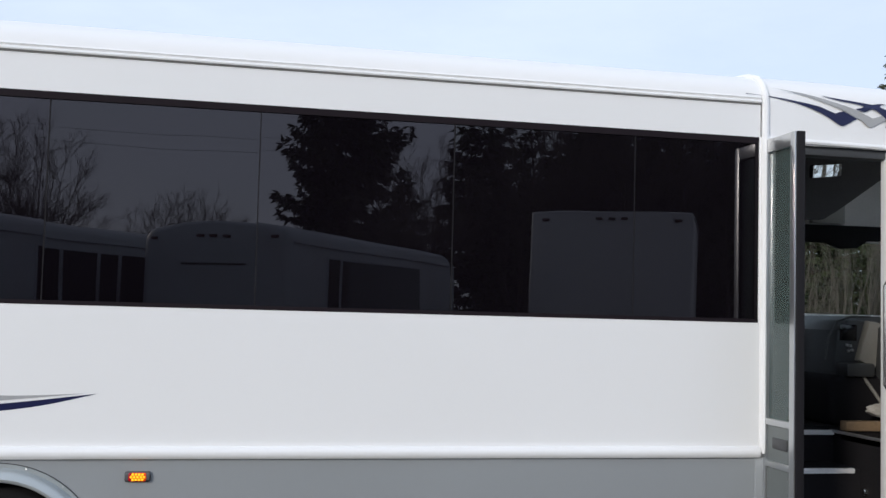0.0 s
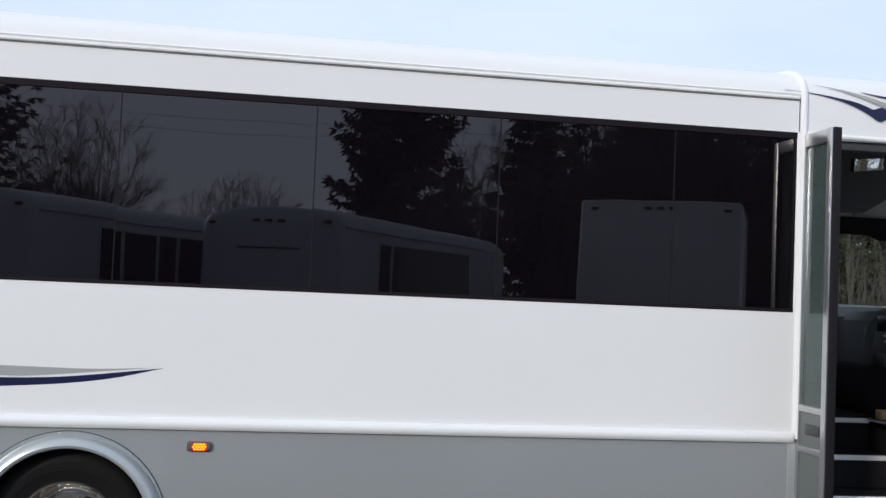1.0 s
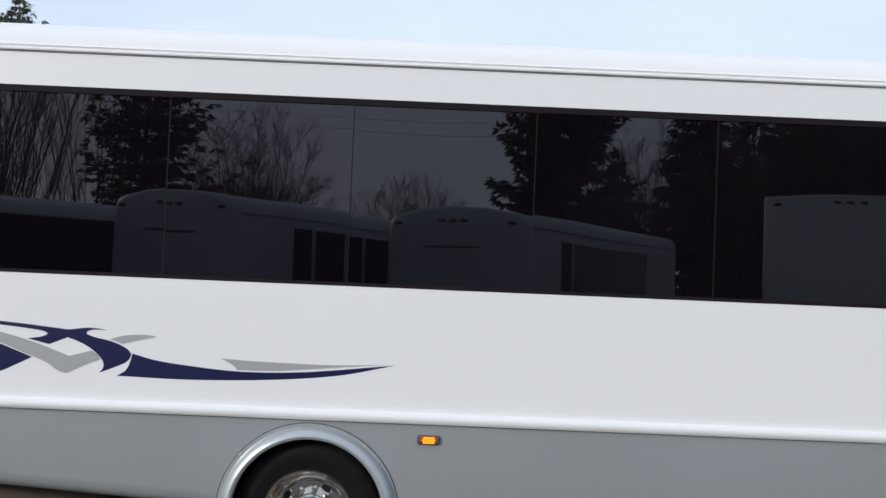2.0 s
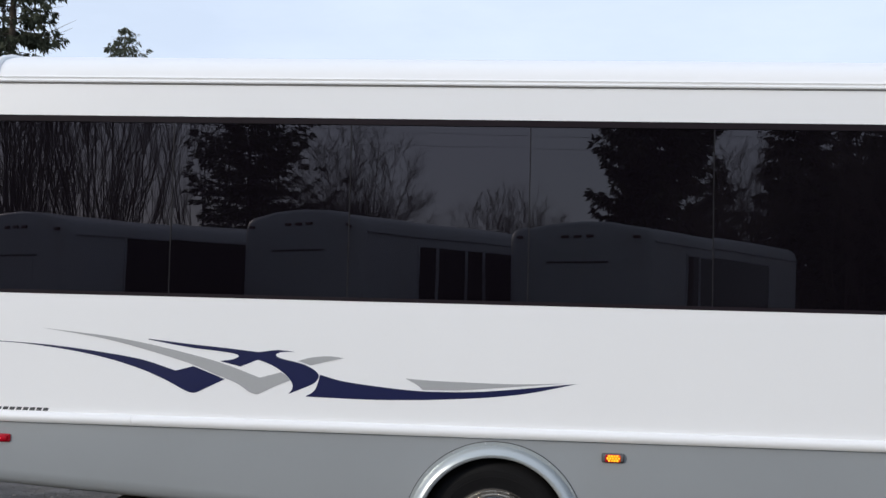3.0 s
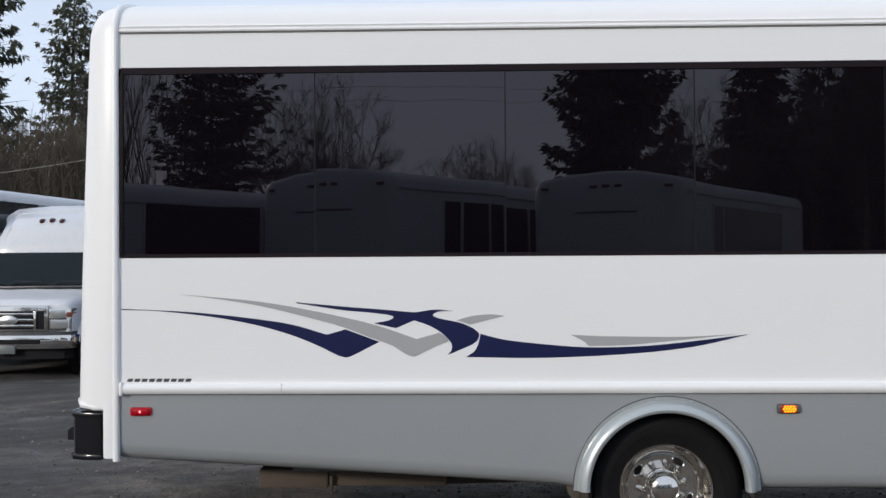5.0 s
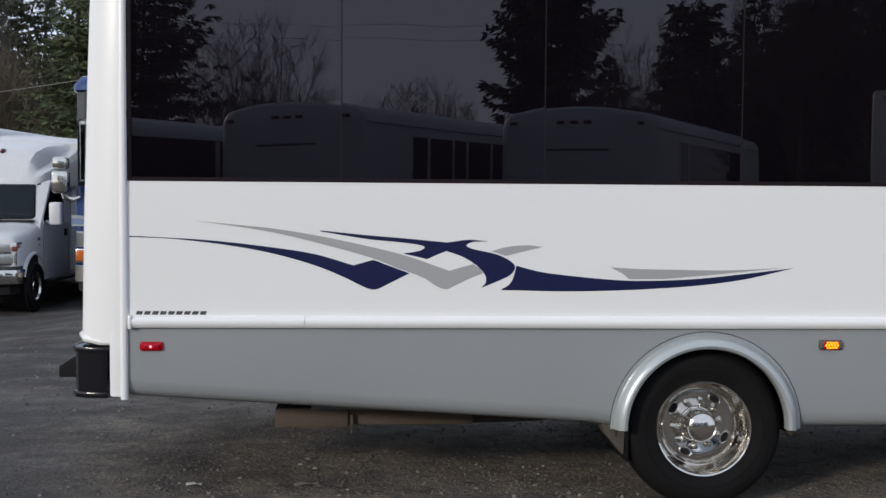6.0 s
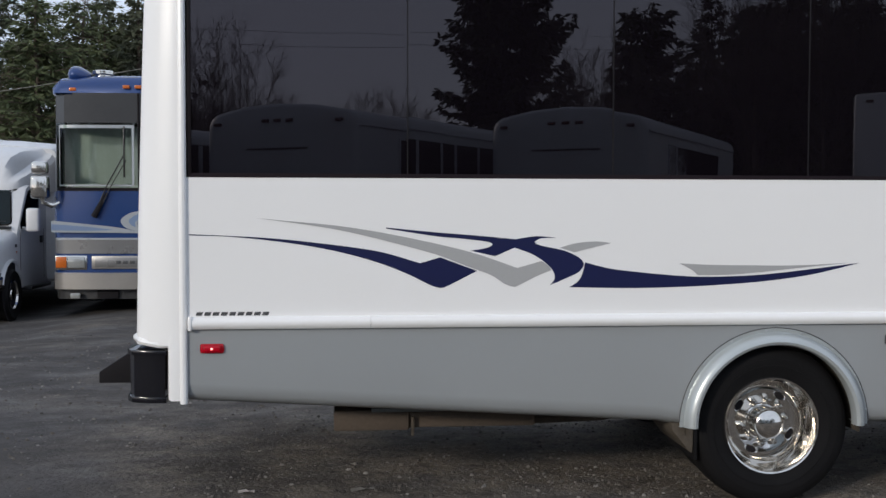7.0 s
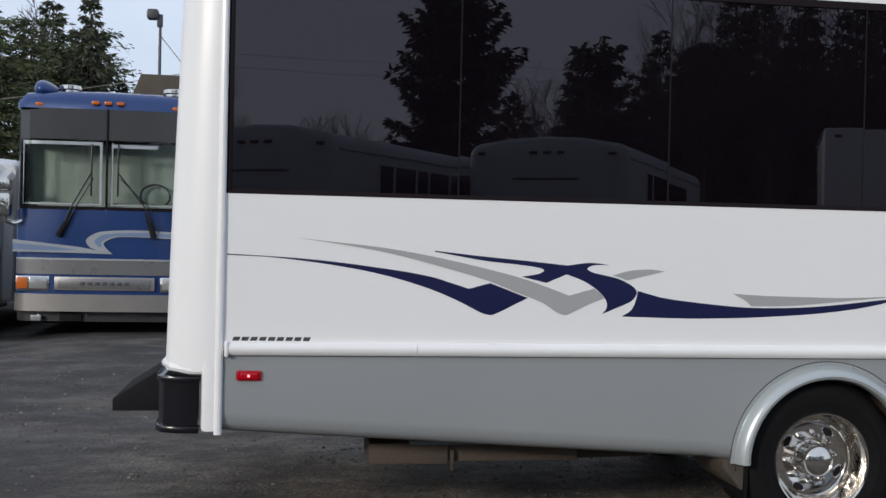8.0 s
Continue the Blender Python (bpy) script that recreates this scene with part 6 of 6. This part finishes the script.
def build_van_bus():
    """A cutaway shuttle van: nose with a chrome face, raked windscreen, scooped roof cap and a wide body behind."""
    van = thing("cutaway_bus", "white cutaway shuttle van with chrome grille and bumper", "van", m=Matrix.Translation((-5.16, 10.15, -0.155)))
    W, AXLE = 1.0, 0.72
    # nose and cab, swelling from the lamps to the doors
    rows = []
    for y, w, zt, zs in ((0.10, 0.90, 1.13, 1.02), (0.16, 0.945, 1.175, 1.06), (0.30, 0.965, 1.215, 1.10), (0.60, 0.98, 1.27, 1.16), (0.95, 0.99, 1.345, 1.26), (1.02, 1.0, 1.375, 1.30)):
        rows.append([(-w, y, 0.50), (-w, y, zs - 0.10), (-w + 0.025, y, zs), (-w + 0.06, y, zt - 0.055), (-w + 0.15, y, zt - 0.018), (-w * 0.62, y, zt), (-w * 0.40, y, zt - 0.012), (0.0, y, zt + 0.004),
                     (w * 0.40, y, zt - 0.012), (w * 0.62, y, zt), (w - 0.15, y, zt - 0.018), (w - 0.06, y, zt - 0.055), (w - 0.025, y, zs), (w, y, zs - 0.10), (w, y, 0.50)])
    part("hood", loft(rows), "fleet", van, "white sculpted bonnet", angle=50)
    part("cowl", box(-0.90, 0.90, 0.94, 1.06, 1.345, 1.385, 0.012), "black", van, "black cowl below the windscreen")
    shell = [(0.98, 0.44), (0.98, 1.30), (1.05, 1.40), (1.46, 1.97), (1.60, 2.02), (2.75, 2.02), (2.75, 0.40)]
    part("cab", prism(shell, -W, W, axis="x", bevel=0.03), "fleet", van, "white cab", angle=40)
    slope = Vector((0, 0.41, 0.57)).normalized()
    # windscreen in its black rubber, lying on the raked front
    def on_rake(points, off):
        bm = bmesh.new()
        base, nor = Vector((0, 1.055, 1.405)), Vector((0, -slope.z, slope.y))
        bm.faces.new([bm.verts.new(Vector((x, 0, 0)) + base + slope * v + nor * (off - 0.05 * (x / 0.9) ** 2)) for x, v in points])
        return bm
    def screen_outline(grow):
        pts = []
        for cx, cv, a0 in ((0.80, 0.05, -90), (0.70, 0.60, 0), (-0.70, 0.60, 90), (-0.80, 0.05, 180)):
            pts += [(cx + (0.07 + grow) * math.cos(radians(a0 + 30 * i)), cv + (0.05 + grow) * math.sin(radians(a0 + 30 * i))) for i in range(4)]
        return pts
    for name, grow, off, mat, label in (("screen_rubber", 0.022, 0.054, "seal", ""), ("windscreen", 0.0, 0.062, "vanscreen", "dark blue-grey windscreen")):
        part(name, on_rake(screen_outline(grow), off), mat, van, label, smooth=False)
    for x in (-0.42, 0.30):
        part("wiper", tube([(x, 0.985, 1.40), (x + 0.10, 0.995, 1.47), (x + 0.52, 1.005, 1.455)], 0.011, 5), "black", van, "black wiper")
    for s in (-1, 1):
        near = s * (W + 0.002)
        ring = [(1.16, 1.36), (1.13, 1.44), (1.50, 1.90), (1.62, 1.93), (2.02, 1.93), (2.06, 1.86), (2.06, 1.36)]
        part("window_rubber", prism([(1.595 + (y - 1.595) * 1.05, 1.64 + (z - 1.64) * 1.08) for y, z in ring], near, near + s * 0.004, axis="x"), "seal", van, smooth=False)
        part("door_window", prism(ring, near + s * 0.004, near + s * 0.009, axis="x"), "darkglass", van, smooth=False)
        part("door_handle", box(s * (W + 0.015) - 0.015, s * (W + 0.015) + 0.015, 2.12, 2.24, 1.10, 1.22, 0.010), "black", van, "black door handle")
        for y in (1.10, 2.34):
            part("door_seam", box(s * W - 0.004, s * W + 0.004, y, y + 0.010, 0.52, 1.32), "darkgrey", van)
        part("waist_line", box(s * (W + 0.004) - 0.006, s * (W + 0.004) + 0.006, 1.12, 2.32, 1.315, 1.335, 0.003), "fleet", van)
        part("badge", box(s * (W - 0.012) - 0.006, s * (W - 0.012) + 0.006, 0.88, 1.04, 1.07, 1.115, 0.003), "darkgrey", van)
        part("side_repeater", box(s * (W - 0.012) - 0.006, s * (W - 0.012) + 0.006, 0.93, 1.02, 0.985, 1.01, 0.003), "lamp_orange", van)
        arm = part("mirror_arm", tube([(s * (W - 0.02), 1.22, 1.36), (s * (W + 0.10), 1.17, 1.34), (s * (W + 0.20), 1.14, 1.37)], 0.026, 6), "fleet", van)
        part("mirror_head", box(s * (W + 0.20) - 0.10, s * (W + 0.20) + 0.10, 1.04, 1.17, 1.30, 1.66, 0.04, 3), "fleet", arm, "white door mirror")
        plain_wheel(van, s * (W + 0.012), AXLE, 0.375, 0.385, 0.24, 0.58, "chrome")
        plain_wheel(van, s * (W + 0.12), 5.0, 0.375, 0.385, 0.24, 0.58, "chrome")
        part("wheel_opening", lathe([(0.455, 0.0), (0.455, s * 0.006), (0.001, s * 0.007)], (s * (W - 0.018), AXLE, 0.42), 28, axis="x"), "matteblack", van, "black wheel opening")
        rings = [[(s * (W - 0.025 + d), AXLE + r * math.cos(radians(a)), 0.42 + r * math.sin(radians(a))) for r, d in ((0.435, 0.0), (0.44, 0.030), (0.462, 0.034), (0.488, 0.010), (0.50, -0.01))] for a in range(8, 173, 12)]
        part("wheel_flare", loft(rings), "fleet", van, "white wheel arch")
        # tall wrapped headlamp: chrome bowl, clear lens, amber corner
        lamp = part("headlamp", prism([(s * 0.615, 0.05), (s * 0.80, 0.065), (s * 0.93, 0.13), (s * 0.955, 0.30), (s * 0.80, 0.30), (s * 0.615, 0.20)], 0.73, 1.07, axis="z", bevel=0.012), "chrome", van, "tall clear headlamp")
        part("lens", prism([(s * 0.64, 0.040), (s * 0.80, 0.052), (s * 0.925, 0.115), (s * 0.90, 0.16), (s * 0.64, 0.08)], 0.76, 0.90, axis="z", bevel=0.010), "lamp_clear", lamp)
        part("upper_lens", prism([(s * 0.64, 0.040), (s * 0.80, 0.052), (s * 0.86, 0.08), (s * 0.84, 0.14), (s * 0.64, 0.08)], 0.925, 1.045, axis="z", bevel=0.010), "lamp_clear", lamp)
        part("turn_lamp", prism([(s * 0.875, 0.082), (s * 0.935, 0.125), (s * 0.960, 0.28), (s * 0.93, 0.28), (s * 0.88, 0.14)], 0.935, 1.01, axis="z", bevel=0.008), "lamp_amber", lamp, "dull amber corner lens")
        part("running_board", box(s * (W + 0.03) - 0.09, s * (W + 0.03) + 0.09, 1.25, 2.35, 0.40, 0.45, 0.012), "black", van)
    # chrome face: surround, three bars and an upright tube at each side of the slots
    grille = part("grille", box(-0.605, 0.605, 0.035, 0.13, 0.71, 1.12, 0.03, 3), "chrome", van, "chrome grille surround")
    part("grille_recess", box(-0.545, 0.545, 0.026, 0.040, 0.755, 1.035, 0.008), "matteblack", grille)
    for z in (0.805, 0.895, 0.985):
        part("grille_bar", box(-0.40, 0.40, 0.004, 0.030, z - 0.022, z + 0.022, 0.010), "chrome", grille)
    for s in (-1, 1):
        part("grille_upright", box(s * 0.415 - 0.022, s * 0.415 + 0.022, 0.002, 0.030, 0.755, 1.035, 0.010), "chrome", grille)
    oval = lathe([(0.001, -0.030), (0.070, -0.026), (0.086, -0.018), (0.098, -0.018), (0.104, 0.0)], (0, 0, 0), 24)
    bmesh.ops.transform(oval, verts=oval.verts, matrix=Matrix.Translation((0, 0.012, 0.895)) @ Matrix.Diagonal((1.5, 1, 0.72, 1)))
    part("badge", oval, "satin", grille, "oval metal badge")
    arch = [(-1.0, 0.32), (-0.985, 0.12), (-0.90, 0.01), (-0.70, -0.055), (0.0, -0.085), (0.70, -0.055), (0.90, 0.01), (0.985, 0.12), (1.0, 0.32), (0.9, 0.32), (-0.9, 0.32)]
    bumper = part("front_bumper", prism(arch, 0.45, 0.675, axis="z", bevel=0.035), "chrome", van, "chrome front bumper")
    part("bumper_slot", box(-0.52, 0.52, -0.094, -0.04, 0.535, 0.605, 0.006), "matteblack", bumper)
    part("number_plate", box(-0.15, 0.15, -0.104, -0.06, 0.385, 0.515, 0.004), "doorgrey", bumper)
    part("bumper_top", prism([(x * 0.97, y + 0.05) for x, y in arch], 0.668, 0.715, axis="z"), "darkgrey", bumper)
    part("air_dam", prism([(x * 0.93, y + 0.09) for x, y in arch], 0.30, 0.46, axis="z"), "matteblack", van)
    # roof cap: a domed middle between two hollows, flaring to the wide body
    def cap_ring(y, w, z0, side_z, dome_w, dome_z):
        half = [(-w, z0), (-w, side_z - 0.10), (-w + 0.05, side_z - 0.02), (-w + 0.12, side_z), (-dome_w - 0.05, side_z + 0.015), (-dome_w, side_z + (dome_z - side_z) * 0.55), (-dome_w + 0.06, dome_z - 0.04), (-dome_w * 0.6, dome_z - 0.012), (0.0, dome_z)]
        return [(x, y, z) for x, z in half + [(-x, z) for x, z in half[-2::-1]]]
    part("cap", loft([cap_ring(1.40, 0.78, 1.94, 2.00, 0.60, 2.02), cap_ring(1.44, 0.86, 1.93, 2.06, 0.66, 2.12), cap_ring(1.56, 0.93, 1.92, 2.14, 0.70, 2.34), cap_ring(1.74, 0.98, 1.92, 2.20, 0.74, 2.50),
                      cap_ring(2.05, 1.05, 1.92, 2.32, 0.80, 2.60), cap_ring(2.45, 1.14, 1.92, 2.50, 0.90, 2.66), cap_ring(2.62, 1.16, 1.92, 2.62, 0.98, 2.70)]), "fleet", van, "moulded white roof cap with scooped sides", angle=32)
    for x, y, z in ((-0.17, 1.70, 2.475), (0.0, 1.70, 2.485), (0.17, 1.70, 2.475), (-1.03, 2.10, 2.26), (1.03, 2.10, 2.26)):
        part("marker_lamp", lathe([(0.001, -0.045), (0.034, -0.035), (0.042, 0.0), (0.045, 0.08)], (x, y, z), 12), "lamp_red", van, "round dark marker lamp")
    part("body", loft([shell_ring(2.32, 0.45, 2.70, 2.55, 0.12, 0.06), shell_ring(2.38, 0.45, 2.80, 2.9, 0.14, 0.06), shell_ring(2.38, 0.45, 2.82, 7.4, 0.14, 0.06)]), "fleet", van, "white bus body", angle=50)
    part("front_quarter", box(-1.15, 1.15, 2.50, 2.58, 0.48, 1.95, 0.02), "fleet", van)
    for s in (-1, 1):
        for i in range(4):
            w = box(-0.004, 0.004, 3.0 + 1.05 * i, 3.95 + 1.05 * i, 1.42, 2.26)
            bmesh.ops.translate(w, verts=w.verts, vec=(s * 1.195, 0, 0))
            part("window", w, "darkglass", van, smooth=False)


def build_coach():
    coach = thing("white_coach", "white coach with a dark glass band and grey wheel panels", "coach", m=Matrix.Translation((-8.43, 11.2, -0.02)) @ Matrix.Rotation(radians(-3), 4, "Z"))
    W = 1.27
    part("roof", loft([shell_ring(2 * W - 0.2, 2.83, 3.00, 0.02, 0.08, 0.05), shell_ring(2 * W - 0.02, 2.815, 3.08, 0.22, 0.12, 0.06), shell_ring(2 * W, 2.81, 3.10, 11.0, 0.12, 0.06)]), "fleet", coach, "white roof", angle=50)
    part("lower_body", prism([(-W, 0.25), (-W + 0.1, 0.02), (0.0, -0.05), (W - 0.1, 0.02), (W, 0.25), (W, 11.0), (-W, 11.0)], 0.62, 1.40, axis="z"), "fleet", coach)
    part("front_valance", prism([(-W, 0.27), (-W + 0.1, 0.05), (0.0, -0.02), (W - 0.1, 0.05), (W, 0.27), (W - 0.03, 11.0), (-W + 0.03, 11.0)], 0.24, 0.62, axis="z"), "black", coach)
    part("front_glass", prism([(-W + 0.10, 0.09), (-W + 0.20, 0.035), (0.0, -0.02), (W - 0.20, 0.035), (W - 0.10, 0.09), (W - 0.10, 0.3), (-W + 0.10, 0.3)], 1.40, 2.83, axis="z"), "coachscreen", coach, "pale reflecting windscreen", smooth=False)
    for e in (-1, 1):
        part("screen_pillar", prism([(e * (W - 0.02), 0.33), (e * (W - 0.02), 0.22), (e * (W - 0.05), 0.12), (e * (W - 0.11), 0.08), (e * (W - 0.11), 0.28), (e * (W - 0.08), 0.33)], 1.38, 2.84, axis="z", bevel=0.02), "matteblack", coach, "black screen pillar")
    part("inner_core", box(-W + 0.06, W - 0.06, 0.5, 10.9, 1.40, 2.83), "black", coach)
    for s in (-1, 1):
        for i in range(7):
            w = box(-0.006, 0.006, 0.33 + 1.5 * i, 1.81 + 1.5 * i, 1.42, 2.81)
            bmesh.ops.translate(w, verts=w.verts, vec=(s * (W - 0.008), 0, 0))
            part("window", w, "coachside", coach, "dark reflecting side glass", smooth=False)
            post = box(-0.01, 0.01, 1.81 + 1.5 * i, 1.83 + 1.5 * i, 1.42, 2.81)
            bmesh.ops.translate(post, verts=post.verts, vec=(s * (W - 0.008), 0, 0))
            part("window_post", post, "seal", coach)
        sweep = flat(spline([(1.0, 1.38), (1.7, 1.55), (2.6, 1.92), (3.6, 2.05), (5.0, 2.08), (5.0, 1.38)], (0, 4, 5), 4), 0.0)
        bmesh.ops.transform(sweep, verts=sweep.verts, matrix=Matrix.Translation((s * (W + 0.004), 0, 0)) @ Matrix.Rotation(radians(90), 4, "Z"))
        part("grey_sweep", sweep, "palestripe", coach, "grey swept panel", smooth=False)
        part("wheel_arch", box(s * (W - 0.02) - 0.03, s * (W - 0.02) + 0.03, 1.55, 2.85, 0.25, 1.10, 0.02), "black", coach)
        for y in (2.2, 8.6):
            plain_wheel(coach, s * (W + 0.012), y, 0.48, 0.48, 0.3)
        part("headlamp", box(min(s * 0.8, s * 1.15), max(s * 0.8, s * 1.15), 0.0, 0.06, 0.72, 0.92, 0.02), "lamp_clear", coach)
        part("mirror", box(s * 1.42 - 0.08, s * 1.42 + 0.08, 0.0, 0.12, 1.75, 2.25, 0.03), "matteblack", coach)
        part("mirror_arm", tube([(s * 1.2, 0.14, 2.35), (s * 1.38, 0.05, 2.33), (s * 1.42, 0.06, 2.22)], 0.02, 6), "black", coach)
    for x in (-0.95, -0.2, 0.0, 0.2, 0.95):
        part("marker_lamp", box(x - 0.05, x + 0.05, -0.02 + 0.06 * (abs(x) > 0.5), 0.12, 2.93, 2.97, 0.01), "lamp_red", coach)
    part("side_marker", box(W - 0.02, W + 0.02, 0.40, 0.50, 2.88, 2.92, 0.006), "lamp_red", coach)


def build_lot():
    H = (0.503, -0.864)
    side = Vector((H[1], -H[0]))          # from the visible rear corner towards the hidden one
    def rear_at(cx, cy, w):
        return heading(cx + side.x * w / 2, cy + side.y * w / 2, *H)
    rear_parked_bus("white shuttle bus with one long dark side window", 7.2, 2.36, 2.92, [(1.30, 1.72), (1.80, 5.30)], rear_at(4.92, -8.9, 2.36), 1.50, 2.44)
    rear_parked_bus("white shuttle bus with separate dark side windows", 7.4, 2.36, 2.93, [(1.34, 1.78), (1.86, 2.62), (2.69, 3.12), (3.20, 4.00), (4.08, 5.0)], rear_at(0.89, -8.4, 2.36), 1.50, 2.45)
    rear_parked_bus("white shuttle bus with a wide dark side window", 7.2, 2.36, 2.80, [(1.0, 3.35), (3.45, 5.4)], rear_at(-3.1, -7.9, 2.36), 1.45, 2.48)
    rear_parked_bus("tall square white box-bodied truck", 3.4, 2.6, 3.41, [], heading(10.055, -10.36, 0.45, -0.893), square=True, name="box_truck")
    build_motorhome()
    build_van_bus()
    build_coach()
    # yard lamp on a tall steel pole
    lamp = thing("yard_lamp", "grey steel yard lamp pole with a dark floodlight", "street lamp", m=Matrix.Translation((-2.96, 22.6, 0)))
    part("pole", tube([(0, 0, 0), (0, 0, 4), (0, 0, 6.95)], [0.055, 0.045, 0.035], 10), "darkgrey", lamp)
    part("guy_wire", tube([(0, 0, 6.45), (3.2, 2.0, 2.6), (4.6, 3.0, 0.9)], 0.010, 5), "darkgrey", lamp)
    part("anchor_post", tube([(4.6, 3.0, 0.0), (4.6, 3.0, 0.95)], 0.06, 8), "bark", lamp)
    part("floodlight", box(-0.33, -0.04, -0.15, 0.15, 6.84, 7.10, 0.06), "darkgrey", lamp)
    part("knuckle", box(-0.08, 0.06, -0.06, 0.06, 6.66, 6.98, 0.02), "darkgrey", lamp)
    # overhead wires on both edges of the lot, each a sagging cable
    def wire(y, z, x0, x1, sag, kind):
        pts = [(x0 + (x1 - x0) * i / 24, y, z - sag * (1 - (2 * i / 24 - 1) ** 2)) for i in range(25)]
        ob = part("overhead_wire", tube(pts, 0.007, 5), "black")
        tagged(ob, kind, "cable", "overhead wires")
    wire(-38.0, 9.3, -40, 60, 0.7, "dark overhead cable strung above the lot's edge")
    wire(-38.35, 8.72, -40, 60, 0.6, "dark overhead cable strung above the lot's edge")
    for x, y in ((-40, -38.0), (60, -38.0), (-40, 24.0), (6, 24.0)):
        pole = thing("utility_pole", "weathered wooden utility pole with one crossarm", "utility pole", "utility poles", Matrix.Translation((x, y, 0)))
        top = 9.6 if y < 0 else 4.3 if x < 0 else 8.1
        part("post", tube([(0, 0.12, -0.1), (0, 0.12, top)], [0.15, 0.11], 10), "bark", pole)
        part("crossarm", box(-0.06, 0.06, -0.9, 1.1, top - 0.42, top - 0.30, 0.01), "bark", pole)
    low = part("overhead_wire", tube([(x, 24.0, 3.13 + 0.0043 * (x + 27) ** 2) for x in range(-40, 7, 2)], 0.010, 5), "taupe")
    tagged(low, "pale overhead cable strung behind the parked coaches", "cable", "overhead wires")
    # litter
    scrap = bmesh.new()
    fold = [[scrap.verts.new((0.035 * i - 0.05 + 0.006 * (i * j % 3), 0.030 * j - 0.03 + 0.005 * (i % 2), 0.004 + 0.010 * ((i + 2 * j) % 3))) for i in range(4)] for j in range(3)]
    for lower, upper in zip(fold, fold[1:]):
        for i in range(3):
            scrap.faces.new((lower[i], lower[i + 1], upper[i + 1], upper[i]))
    bmesh.ops.solidify(scrap, geom=scrap.faces[:], thickness=0.002)
    paper = part("paper_scrap", scrap, "lining", smooth=False)
    paper.location = (0.24, 0.495, lie(0.24, 0.495) - 0.002)
    paper.scale = (0.85, 0.6, 0.6)
    tagged(paper, "small crumpled pale paper scrap on the gravel", "litter")
    second = copy_thing(paper, Matrix.Translation((0.87, 0.475, lie(0.87, 0.475) - 0.002)) @ Matrix.Rotation(radians(14), 4, "Z"))
    second.scale = (1.3, 0.7, 0.6)
    second.data = second.data.copy()
    second.data.materials[0] = M["cream"]
    tagged(second, "flattened dull paper scrap trodden into the gravel", "litter")


build_lot()
